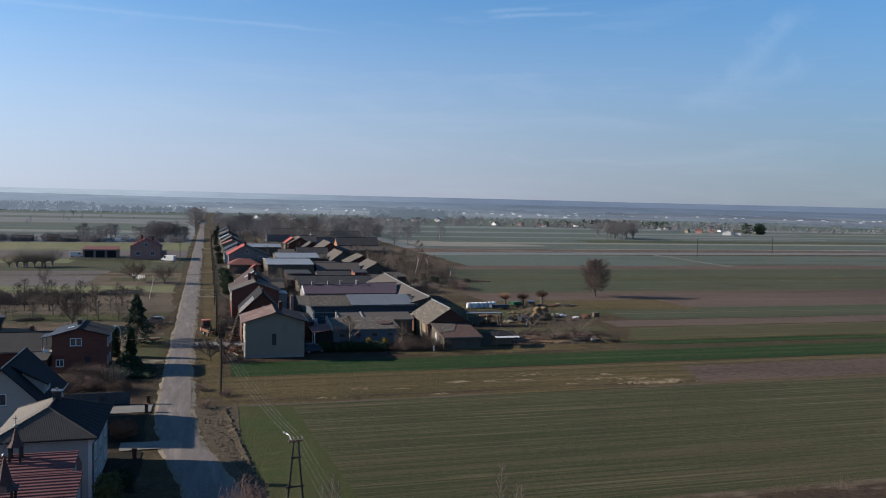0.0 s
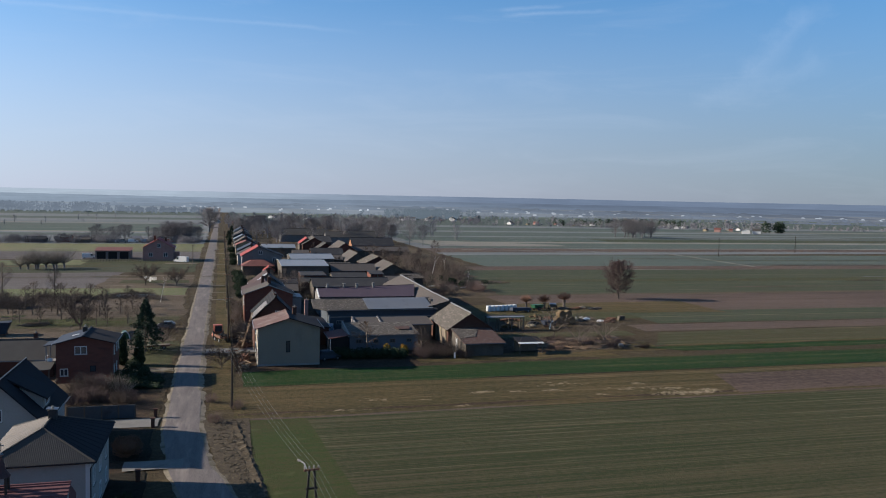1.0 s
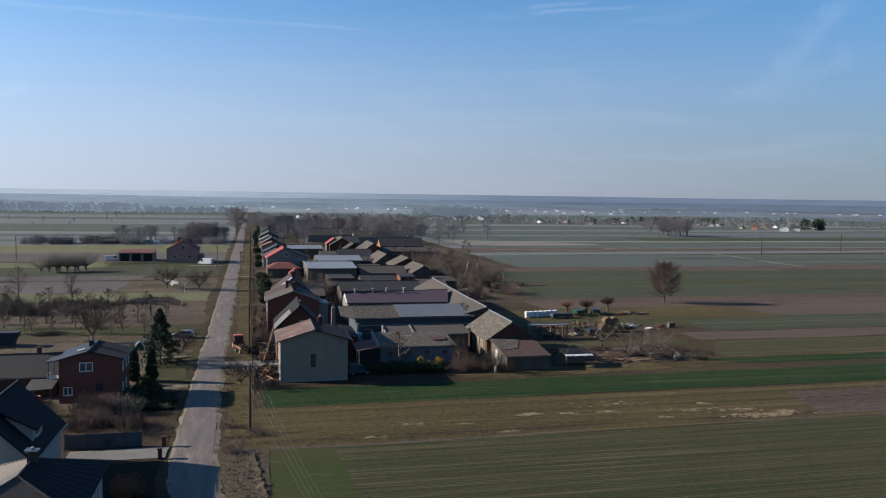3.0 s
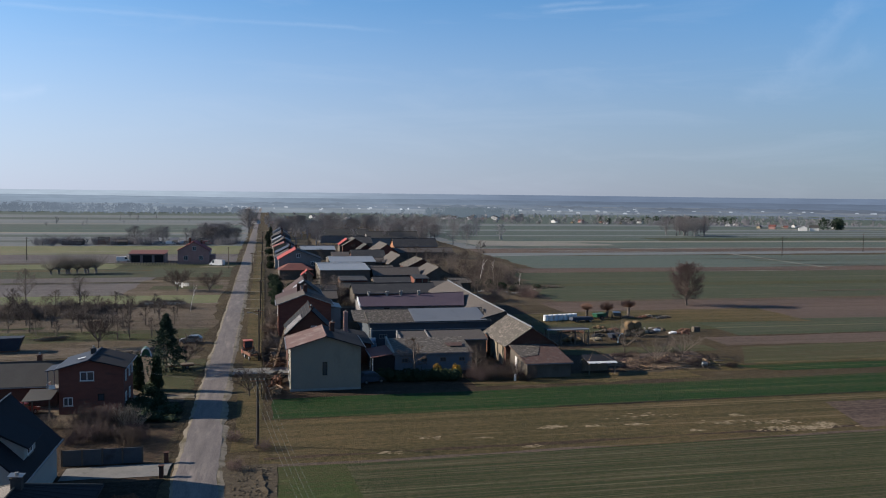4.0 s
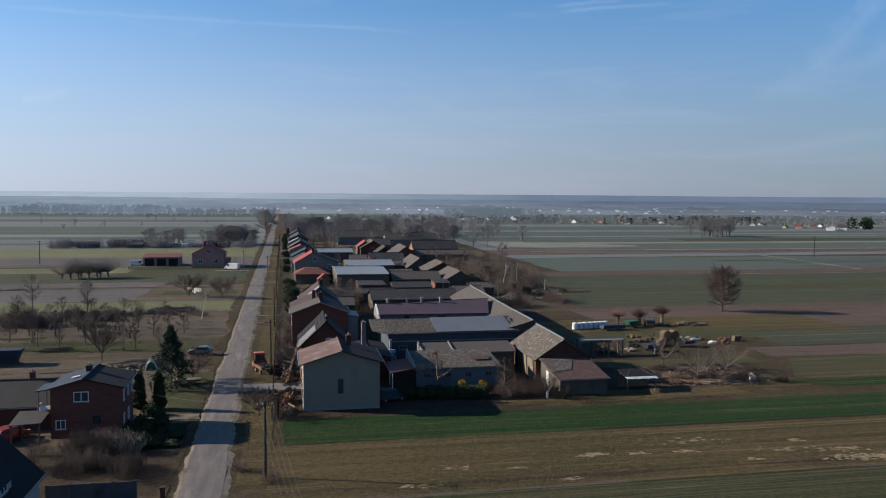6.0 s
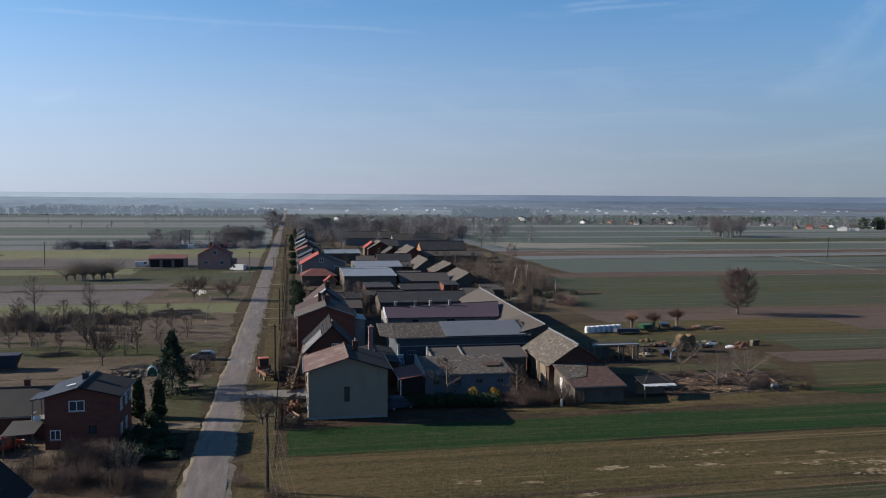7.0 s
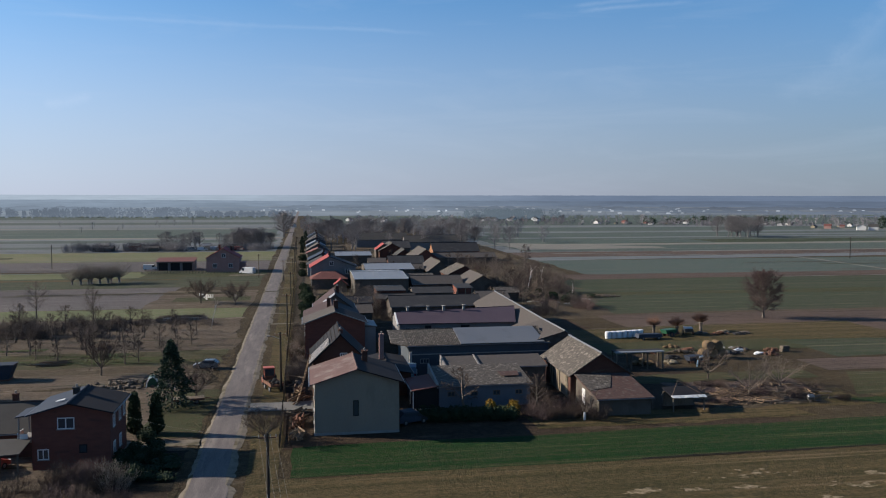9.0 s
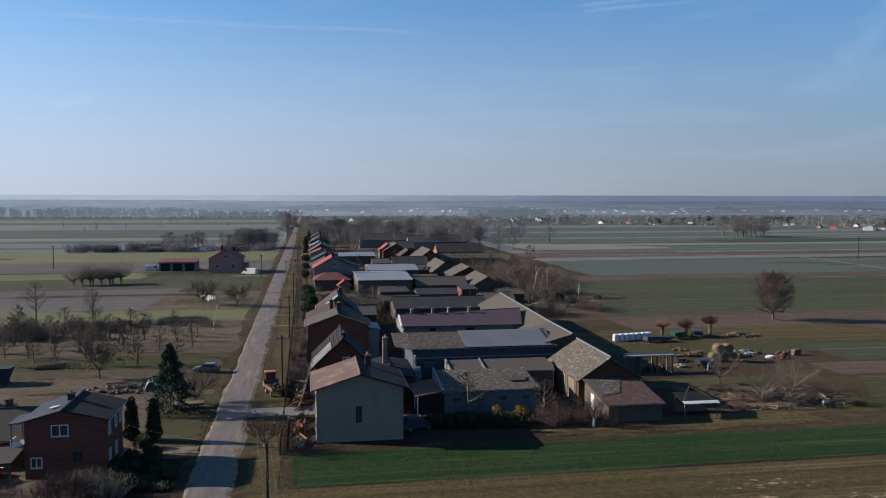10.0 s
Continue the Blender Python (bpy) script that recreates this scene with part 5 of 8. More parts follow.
for yy in (-3.2, -0.5):
    bm = bmesh.new()
    block(bm, -1.62, -1.5, yy - 0.06, yy + 0.06, -0.1, 2.25)
    part("post", bm, M["white"], h)
bm = bmesh.new()
block(bm, 18.2, 23.4, 129.9, 133.0, 0.02, 0.10)
tagged(link("concrete_slab", bm, M["paving"]), "pale concrete slab beside the shed", "slab", kind="structure")

h = gable("farm_shed", "low shed with a grey fibre-cement roof and a white end wall", 26.2, 39.6, 141.6, 146, 2.9, 3.5, "x", "block", "asbestos", 0.2, mid=1.0, eave2=3.6, category="shed")
for dx in (-6.85, -2.3):
    bm = bmesh.new()
    loft(bm, [(dx - 0.1, -2.45, 2.6), (dx + 0.1, -2.45, 2.6), (dx + 0.1, 2.35, 2.6), (dx - 0.1, 2.35, 2.6)], [(dx - 0.1, -2.45, 3.2), (dx + 0.1, -2.45, 3.2), (dx + 0.1, 2.35, 3.9), (dx - 0.1, 2.35, 3.9)])
    part("parapet", bm, M["pale_wall"], h)

h = gable("cow_barn", "long blue-grey cow barn, half mossy tiles and half pale sheet", 22.4, 43, 151.6, 164.6, 4.2, 5.4, "x", "blue_render", "asbestos_worn", 0.25, ribs=0.26, category="barn")
bm = bmesh.new()
slab(bm, [(-2.8, 0.0, 5.64), (9.7, 0.0, 5.64), (9.7, -6.78, 4.40), (-2.8, -6.78, 4.40)], 0.05)
part("roof_sheet", bm, M["sheet"], h, "smooth pale metal roofing")
bm = bmesh.new()
block(bm, -10.3, 10.3, -6.58, -6.5, 2.9, 3.05)
part("beam", bm, M["concrete"], h)
for k in range(5):
    window(h, "S", (-8 + k * 4.0, 2.0), 1.3, 0.7, -6.5, 3, "concrete", False)
bm = bmesh.new()
block(bm, -10.2, -9.9, -6.95, -6.53, -0.1, 3.4)
part("pillar", bm, M["white_render"], h, "white pillar at the barn corner")
bm = bmesh.new()
slab(bm, [(-12.7, 0.1, 5.5), (-10.5, 0.1, 5.5), (-10.5, -6.7, 4.26), (-12.7, -5.2, 4.5)], 0.1)
part("roof_extension", bm, M["asbestos_worn"], h, "overhanging edge of mossy roofing")

h = thing("cow_barn", "long pale barn under a faded purple metal roof", "barn", (33.2, 171.4, 0))
el, er, rl, rr_ = Vector((-10.0, 0.6, 4.2)), Vector((10.0, -0.7, 4.3)), Vector((-9.9, 6.0, 5.4)), Vector((12.0, 8.1, 5.8))
bm = bmesh.new()
loft(bm, [(-9.7, 0.95, -0.2), (10.0, -0.3, -0.2), (11.8, 12.5, -0.2), (-9.7, 11.5, -0.2)], [(-9.7, 0.95, 4.12), (10.0, -0.3, 4.2), (11.8, 12.5, 4.2), (-9.7, 11.5, 4.1)])
loft(bm, [(-9.7, 0.95, 4.12), (-9.7, 6.0, 5.3), (-9.7, 11.5, 4.1)], [(10.0, -0.3, 4.2), (11.8, 8.1, 5.7), (11.8, 12.5, 4.2)])
part("wall", bm, M["pale_wall"], h)
bm = bmesh.new()
ribbed(bm, [rl, rr_, er, el], 0.1, 0.7, 0.007, 0.03)
part("roof_plane", bm, M["purple"], h)
bm = bmesh.new()
ribbed(bm, [rl, rr_, (12.2, 12.9, 4.1), (-9.9, 11.9, 4.0)], 0.1, 0.7, 0.007, 0.03)
part("roof_plane", bm, M["purple"], h)
bm = bmesh.new()
tube(bm, [rl, rr_], 0.1, 6)
part("ridge_cap", bm, M["purple"], h)
bm = bmesh.new()
slab(bm, [el + Vector((-0.12, 0, 0.02)), el + Vector((0.12, 0, 0.03)), rl + Vector((0.12, 0, 0.03)), rl + Vector((-0.12, 0, 0.02))], 0.35)
part("barge_board", bm, M["white"], h, "white gable board")
for x in (-7.6, -4.0, -1.2, 2.4):
    z = 5.6 + 0.018 * x
    bm = bmesh.new()
    block(bm, x - 0.2, x + 0.2, 6.2, 6.65, z - 0.4, z + 0.7)
    block(bm, x - 0.3, x + 0.3, 6.1, 6.75, z + 0.7, z + 0.8)
    part("roof_vent", bm, M["concrete"], h)
for x, w in ((-4.9, 1.0), (1.4, 1.4)):
    opening(h, "S", (x, 2.6), w, 2.4, 0.3 - 0.0635 * x)
for x in (-8.2, -6.9, -2.4, -0.6):
    window(h, "S", (x, 3.2), 1.1, 0.6, 0.34 - 0.0635 * x, 3, "concrete", False)

h = gable("brick_annexe", "dark-roofed low annexe with a tall pale chimney", 15.9, 21.2, 140, 151, 2.9, 3.4, "y", "brown_brick", "black_roof", 0.3, category="annexe")
chimney(h, -0.5, 1.4, 2.9, 6.9, 0.6, "pink_brick")

spans = (
    (40.8, 48.7, 134.6, 147.4, 3.1, 3.1, 5.7, 0.5, "asbestos_worn", "brown_brick", "brick barn with a blotched grey fibre-cement roof"),
    (38.9, 50.0, 152.3, 163.4, 3.7, 3.1, 5.6, 0.62, "asbestos", "block", "grey barn in one row with others, under a fibre-cement roof"),
    (42.3, 51.3, 164.0, 204.0, 3.2, 3.1, 5.45, 0.5, "asbestos", "block", "long grey barn in one row with others, under a fibre-cement roof"),
)
for x0, x1, y0, y1, ez, ez2, rz, mid_, rf, wl_, lab in spans:
    h = gable("barn", lab, x0, x1, y0, y1, ez, rz, "y", wl_, rf, 0.35, mid_, category="barn", group="barns in a row", gutters=False, eave2=ez2, turn=-2.0 if y0 > 160 else -1.0)
    bm = bmesh.new()
    ridge_x = (x1 - x0) * (mid_ - 0.5)
    tube(bm, [(ridge_x, (y0 - y1) / 2 - 0.35, rz + 0.16), (ridge_x, (y1 - y0) / 2 + 0.35, rz + 0.16)], 0.14, 6)
    part("ridge_strip", bm, M["sheet"], h)
    if y0 < 140:
        for yy, w in ((-3.2, 2.3), (0.2, 1.6)):
            opening(h, "W", (yy, 1.35), w, 2.6, -3.95, "wood")
        for yy in (-5.3, -4.6, -1.6, -1.0, 1.4, 2.2):
            bm = bmesh.new()
            block(bm, -4.07, -3.95, yy - 0.16, yy + 0.16, -0.1, 2.95)
            part("pilaster", bm, M["cream"], h, "pale rendered pilaster")
        bm = bmesh.new()
        block(bm, -4.05, -3.95, -6.2, 6.2, 2.75, 3.0)
        part("lintel_band", bm, M["orange_wall"], h)

h = gable("lean_to", "low block lean-to with a rusty mottled roof", 41.3, 47.7, 126.3, 134.3, 2.05, 3.1, "x", "block", "rust", 0.3, mid=1.0, eave2=3.15, category="shed")
bm = bmesh.new()
slab(bm, [(-3.45, 4.0, 3.305), (1.4, 4.0, 3.305), (-0.6, -0.9, 2.66), (-3.45, -1.6, 2.57)], 0.03)
part("roof_patch", bm, M["asbestos_worn"], h, "mottled grey roofing")
opening(h, "W", (-1.5, 0.95), 1.0, 1.9, -3.2)
bm = bmesh.new()
block(bm, -3.25, -3.15, 0.6, 1.6, 0.2, 2.1)
part("shutter", bm, M["white"], h, "white panel by the door")

h = thing("open_shed", "open timber shed with a flat dark roof and pale edge", "shed", (56.7, 151.0, 0))
bm = bmesh.new()
slab(bm, [(-3.9, 0.9, 2.72), (3.7, 0.9, 2.72), (3.7, -0.5, 2.68), (-3.9, -0.5, 2.68)], 0.12)
part("roof", bm, M["felt"], h, "dark felted roof")
bm = bmesh.new()
slab(bm, [(-3.9, -0.5, 2.70), (3.7, -0.5, 2.70), (3.7, -1.1, 2.64), (-3.9, -1.1, 2.64)], 0.14)
part("roof_edge", bm, M["white_sheet"], h, "pale sheet along the roof edge")
for x in (-3.7, -1.4, 1.1, 3.5):
    for yy in (-0.95, 0.75):
        bm = bmesh.new()
        block(bm, x - 0.09, x + 0.09, yy - 0.09, yy + 0.09, -0.1, 2.55)
        part("post", bm, M["wood"], h)
h = thing("garden_hut", "low dark hut with a ragged white sheet roof edge", "shed", (52.8, 128.2, 0))
bm = bmesh.new()
slab(bm, [(-2.2, 1.6, 2.35), (2.1, 1.6, 2.35), (2.1, -1.5, 1.75), (-2.2, -1.5, 1.75)], 0.08)
# added roof, coloured black to blend with the shadow below the poles
part("roof", bm, M["black_roof"], h)
for k in range(8):
    bm = bmesh.new()
    x = -2.25 + k * 0.55
    slab(bm, [(x, -1.1, 1.93), (x + 0.5, -1.1, 1.93), (x + 0.5, -1.75, 1.8 - 0.05 * (k % 3)), (x, -1.75, 1.8 - 0.03 * (k % 2))], 0.04)
    part("sheet", bm, M["white"], h)
for x in (-2.0, 1.9):
    for yy in (-1.3, 1.4):
        bm = bmesh.new()
        block(bm, x - 0.07, x + 0.07, yy - 0.07, yy + 0.07, -0.1, 1.8)
        part("post", bm, M["wood"], h)
bm = bmesh.new()
block(bm, -1.9, 1.8, 1.3, 1.4, 0, 1.9)
part("back_wall", bm, M["wood"], h)
bm = bmesh.new()
tube(bm, [(-2.1, -1.0, 1.8), (-0.4, 1.0, 3.2)], 0.03, 5)
tube(bm, [(-0.4, 1.0, 3.2), (2.0, -1.0, 1.8)], 0.03, 5)
part("leaning_pole", bm, M["new_wood"], h)

# ---- farms further along the street ----
h = gable("hall", "long hall with a pale metal roof", 20.6, 34.4, 245.5, 271, 4.3, 5.1, "x", "block", "white_sheet", 0.2, ribs=1.4, category="hall")
h = gable("hall", "second pale-roofed hall behind the first", 25.5, 39.5, 272, 290, 4.4, 5.4, "x", "block", "white_sheet", 0.2, category="hall")
h = gable("brick_shed", "roofless-looking brick shed with a pale coping", 25.0, 32.0, 231.5, 239.5, 2.9, 3.0, "x", "brown_brick", "felt", 0.1, mid=1.0, eave2=3.1, category="shed")
bm = bmesh.new()
block(bm, -3.6, 3.6, 3.9, 4.15, 2.9, 3.35)
part("coping", bm, M["concrete"], h)
h = gable("farm_shed", "grey low shed with a dark felt roof", 25.5, 44.5, 203, 213, 2.9, 4.5, "x", "block", "felt", 0.3, category="shed")
for k in range(5):
    window(h, "S", (-7 + k * 3.4, 1.6), 1.2, 0.7, -5.0, 2, "white", False)
h = gable("lean_to", "low shed with a faded maroon roof", 40.0, 47.0, 206, 214, 2.4, 3.3, "x", "brick", "maroon", 0.3, category="shed")
h = gable("farm_shed", "long grey shed with a fibre-cement roof", 35.6, 48.6, 245.5, 254, 2.9, 4.6, "x", "block", "asbestos", 0.3, category="shed")
h = gable("brick_shed", "small red brick shed with pale corner posts", 45.2, 49.0, 234.6, 240.6, 2.9, 3.1, "x", "brick", "felt", 0.2, mid=1.0, eave2=3.3, category="shed")
for x in (-1.8, 0.2, 1.8):
    bm = bmesh.new()
    block(bm, x - 0.14, x + 0.14, -3.12, -3.0, 0, 2.85)
    part("pilaster", bm, M["cream"], h)
for x0, x1, y0, y1, e, r, ax, wl_, rf in ((49.2, 57.4, 241.8, 258, 2.8, 5.2, "y", "block", "asbestos"), (48.6, 58.4, 267, 279, 3.1, 5.5, "y", "brown_brick", "asbestos_worn"), (45.6, 53.0, 284, 303, 2.7, 5.5, "y", "wood", "asbestos"), (36.4, 48.0, 309, 321, 2.8, 5.2, "x", "brown_brick", "felt"), (46.4, 56.0, 326, 346, 3.2, 6.6, "y", "brick", "asbestos"), (43.2, 50.0, 352, 362, 2.6, 5.0, "y", "brown_brick", "tile_grey"), (38.5, 49.0, 370, 384, 3.4, 6.4, "y", "brown_brick", "asbestos_worn"), (43, 54, 392, 407, 3.2, 5.8, "x", "block", "felt")):
    gable("barn", {"wood": "old timber barn under a grey fibre-cement roof", "brick": "red brick barn under a grey fibre-cement roof", "block": "grey barn under a dark felt roof"}.get(wl_, "old barn with brown walls under a weathered roof"), x0, x1, y0, y1, e, r, ax, wl_, rf, 0.4, category="barn", group="barns behind the farms", gutters=False)
# low annexes and lean-tos that fill the courtyards
for x0, x1, y0, y1, e, r, wl_, rf, lab in ((15.5, 22.5, 214, 221, 2.4, 3.3, "brown_brick", "felt", "low brick annexe with a dark felt roof"), (33.5, 43.0, 228, 236, 2.6, 3.6, "block", "felt", "long low annexe with a dark felt roof"), (14.0, 21.0, 197, 204, 2.6, 3.8, "block", "asbestos", "low grey outhouse in a courtyard"), (36.5, 44, 263, 271, 2.5, 3.6, "wood", "asbestos_worn", "old timber outhouse behind a hall"), (24, 33, 221, 227, 2.2, 3.0, "brown_brick", "tile_grey", "low brick lean-to in a courtyard"), (47, 54, 217, 225, 2.4, 3.6, "wood", "asbestos", "timber shed at the back of a farmyard"), (14.5, 19.5, 169, 174, 2.2, 3.0, "block", "felt", "low grey garage in a courtyard"), (54, 59.5, 229, 235, 2.2, 3.2, "block", "asbestos_worn", "small weathered shed at a yard's edge"), (33, 40, 284, 292, 2.6, 3.8, "brown_brick", "felt", "low dark shed behind a hall")):
    gable("farm_shed", lab, x0, x1, y0, y1, e, r, "x", wl_, rf, 0.25, category="shed", gutters=False)
gable("barn", "long barn with an orange end wall and dark roof", 58.6, 77, 355, 366, 4.0, 7.0, "x", "orange_wall", "felt", 0.3, category="barn")
gable("farm_shed", "long low shed with a grey roof", 56, 80, 338, 346, 2.8, 4.2, "x", "block", "asbestos", 0.3, category="shed")
# lighter walls and roofs on these two far barns carry painted haze
gable("barn", "long barn with a dark roof", 56, 82, 425, 437, 4.0, 6.8, "x", "pale_wall", "tile_grey", 0.3, category="barn")
gable("barn", "long barn with a dark roof", 34, 60, 448, 460, 4.0, 7.0, "x", "pale_wall", "tile_grey", 0.3, category="barn")
gable("hall", "low hall with a pale metal roof", 19.4, 32.5, 338, 352, 3.8, 4.8, "x", "block", "white_sheet", 0.2, category="hall")
gable("house", "house with a bright red roof behind grey barns", 37.5, 44, 374, 383, 3.6, 6.0, "y", "block", "red_roof", 0.3)
gable("farm_shed", "low shed with a pale grey roof", 33, 45, 290, 298, 2.8, 4.0, "x", "block", "asbestos", 0.3, category="shed")
gable("farm_shed", "low shed with a pale grey roof", 30, 41, 318, 326, 2.8, 4.0, "x", "block", "asbestos", 0.3, category="shed")
for k, (x0, x1, y0, y1, wl_, rf) in enumerate(((9, 18, 300, 310, "white_render", "felt"), (9.5, 19, 318, 329, "blue_render", "navy_roof"), (9, 17, 346, 356, "cream", "brown_roof"), (9, 18, 372, 383, "blue_render", "asbestos"), (9, 17, 398, 408, "white_render", "sheet"), (9, 18, 424, 434, "blue_render", "felt"), (10, 18, 452, 462, "cream", "asbestos"), (10, 18, 478, 490, "white_render", "navy_roof"))):
    h = gable("house", ("pale", "blue-grey")[wl_ == "blue_render"] + " village house beside the road", x0, x1, y0, y1, 3.7 + 0.3 * (k % 3), 6.0 + 0.4 * (k % 2), "y", wl_, rf, 0.4, group="houses along the street", gutters=False)
    window(h, "S", (-1.8, 2.6), 1.3, 1.4, (y0 - y1) / 2)
    window(h, "S", (1.8, 2.6), 1.3, 1.4, (y0 - y1) / 2)
    chimney(h, 0.5, 1, 5.4, 7.5, 0.6)

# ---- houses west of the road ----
# black east slope: the shade on a dark blue roof, painted in
h = gable("brick_house", "red brick two-storey house with a dark blue metal roof", -17.1, -10.2, 117.2, 123.9, 5.28, 6.2, "y", "dark_brick", "navy_roof", 0.38, 0.48, shaded_roof="black_roof")
window(h, "S", (-0.45, 4.36), 1.5, 1.08, -3.35)
for yy, z in ((-1.9, 4.1), (-1.9, 1.5), (0.6, 4.1), (0.6, 1.5), (2.5, 4.1)):
    window(h, "E", (yy, z), 0.9, 1.2, 3.45)
window(h, "S", (-2.48, 1.5), 1.0, 1.0, -3.35)
window(h, "S", (1.02, 1.9), 0.7, 0.8, -3.35, 1, "dark", False)
chimney(h, -0.5, 0.7, 5.9, 6.85, 0.55, "felt")
bm = bmesh.new()
slab(bm, [(-1.7, -1.5, 6.10), (-0.9, -1.5, 6.28), (-0.9, -2.0, 6.28), (-1.7, -2.0, 6.10)], 0.04)
part("skylight", bm, M["white"], h)
bm = bmesh.new()
slab(bm, [(-3.5, -3.2, 5.28), (-3.5, 0.4, 5.28), (-5.0, 0.4, 4.98), (-5.0, -2.9, 4.98)], 0.1)
part("balcony_roof", bm, M["navy_roof"], h)
bm = bmesh.new()
block(bm, -4.8, -3.575, -2.9, 0.2, 2.55, 2.75)
for x, yy in ((-4.7, -2.8), (-4.7, 0.1)):
    block(bm, x - 0.06, x + 0.06, yy - 0.06, yy + 0.06, 2.75, 4.98)
part("balcony", bm, M["concrete"], h)
bm = bmesh.new()
block(bm, -4.82, -4.74, -2.85, -1.4, 2.8, 3.5)
block(bm, -4.6, -3.9, -2.98, -2.92, 2.9, 3.4, 0.02)
part("balcony_screen", bm, M["white"], h, "white laundry and balcony screen")
h = thing("porch", "grey sheet porch roof on wooden posts", "porch", (-18.6, 115.9, 0))
bm = bmesh.new()
slab(bm, [(-1.6, 1.9, 2.95), (1.4, 1.9, 2.95), (1.4, -1.8, 2.6), (-1.6, -1.8, 2.45)], 0.08)
part("roof", bm, M["tile_grey"], h)
for x, yy in ((-1.4, -1.6), (1.2, -1.6), (-1.4, 1.7)):
    bm = bmesh.new()
    block(bm, x - 0.07, x + 0.07, yy - 0.07, yy + 0.07, -0.1, 2.5)
    part("post", bm, M["wood"], h)
h = gable("farm_shed", "long low outbuilding with a mottled grey tile roof", -34, -18.3, 121.6, 129, 2.5, 4.5, "x", "brown_brick", "tile_grey", 0.3, category="shed")
chimney(h, 5.0, 0.4, 4.0, 5.4, 0.5)
h = gable("farm_shed", "low dark shed behind the brick house", -46, -33, 140, 147, 2.2, 3.4, "x", "wood", "felt", 0.3, category="shed")

h = gable("white_house", "white gabled house with a steep anthracite roof", -19.9, -12.4, 85.2, 96.0, 3.6, 7.35, "y", "white_render", "black_roof", 0.4)
window(h, "S", (-0.6, 4.3), 1.9, 1.2, -5.4, 3)
window(h, "S", (-1.8, 1.3), 1.6, 1.2, -5.4)
bm = bmesh.new()
loft(bm, [(0.5, -2.8, 6.6), (3.3, -2.8, 3.7), (3.3, -2.8, 5.3)], [(0.5, 0.5, 6.6), (3.3, 0.5, 3.7), (3.3, 0.5, 5.3)])
dorm = part("dormer", bm, M["white_render"], h)
bm = bmesh.new()
slab(bm, [(0.1, -3.2, 7.35), (0.1, 0.9, 7.35), (3.8, 0.9, 5.25), (3.8, -3.2, 5.25)], 0.14)
part("dormer_roof", bm, M["black_roof"], dorm)
window(dorm, "E", (-1.15, 4.6), 1.4, 0.7, 3.3)
# pale tube added along the ridge to paint its sunlit edge
bm = bmesh.new()
tube(bm, [(0, -5.85, 7.52), (0, 5.85, 7.52)], 0.10, 6)
part("ridge_sun_edge", bm, M["concrete"], h, "pale strip that paints the sunlit ridge edge")

h = thing("white_house", "white house with a hipped sheet roof, slopes coloured as lit and shaded", "house", (-9.35, 72.9, 0))
ex, f_, e_, rf_, rb_, ez, rz = 4.0, -5.5, 5.5, -3.0, 0.6, 5.1, 7.15
bm = bmesh.new()
block(bm, -ex + 0.4, ex - 0.4, f_ + 0.4, e_ - 0.4, -0.2, ez - 0.05)
part("wall", bm, M["white_render"], h)
bm = bmesh.new()
block(bm, ex - 0.72, ex - 0.38, f_ + 0.38, f_ + 0.6, 0.0, ez - 0.1)
part("corner_pilaster", bm, M["white"], h, "bright white corner strip")
# slopes coloured pale, grey and black to paint sun and shade on one roof
for name_, quad, mat_ in (("east_roof", [(0, rf_, rz), (0, rb_, rz), (ex, e_, ez), (ex, f_, ez)], "black_roof"), ("west_roof", [(0, rb_, rz), (0, rf_, rz), (-ex, f_, ez), (-ex, e_, ez)], "tile_sunlit")):
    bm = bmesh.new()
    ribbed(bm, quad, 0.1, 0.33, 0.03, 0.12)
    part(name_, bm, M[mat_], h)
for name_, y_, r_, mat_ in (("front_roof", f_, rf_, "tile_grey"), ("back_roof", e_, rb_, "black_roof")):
    bm = bmesh.new()
    s = -1 if y_ < 0 else 1
    va, vb = [], []
    for k in range(121):
        x = -ex + 2 * ex * k / 120
        up = 0.010 if k % 2 == 0 else 0.0
        t = 1 - abs(x) / ex
        va.append(bm.verts.new((x, y_ + s * 0.0, ez + up)))
        vb.append(bm.verts.new((x, y_ + (r_ - y_) * t, ez + (rz - ez) * t + up)))
    for k in range(120):
        if vb[k].co.z - va[k].co.z < 0.001 and vb[k + 1].co.z - va[k + 1].co.z < 0.001:
            continue
        bm.faces.new((va[k], va[k + 1], vb[k + 1], vb[k]))
    part(name_, bm, M[mat_], h, "grey ribbed sheet" if mat_ == "tile_grey" else "")
for p, q in (((0, rf_, rz), (0, rb_, rz)), ((0, rf_, rz), (ex, f_, ez)), ((0, rf_, rz), (-ex, f_, ez)), ((0, rb_, rz), (ex, e_, ez)), ((0, rb_, rz), (-ex, e_, ez))):
    bm = bmesh.new()
    tube(bm, [p, q], 0.07, 6)
    part("ridge_cap", bm, M["tile_grey"], h)
for p, q in (((ex + 0.05, f_, ez - 0.06), (ex + 0.05, e_, ez - 0.06)), ((-ex, f_ - 0.05, ez - 0.06), (ex, f_ - 0.05, ez - 0.06))):
    bm = bmesh.new()
    tube(bm, [p, q], 0.07, 6)
    part("gutter", bm, M["black_roof"], h)
bm = bmesh.new()
block(bm, -ex + 0.05, ex - 0.05, f_ + 0.05, e_ - 0.05, ez - 0.16, ez - 0.06)
part("soffit", bm, M["wood"], h)
chimney(h, 0.1, 0.2, 6.7, 7.75, 0.6, "felt")
bm = bmesh.new()
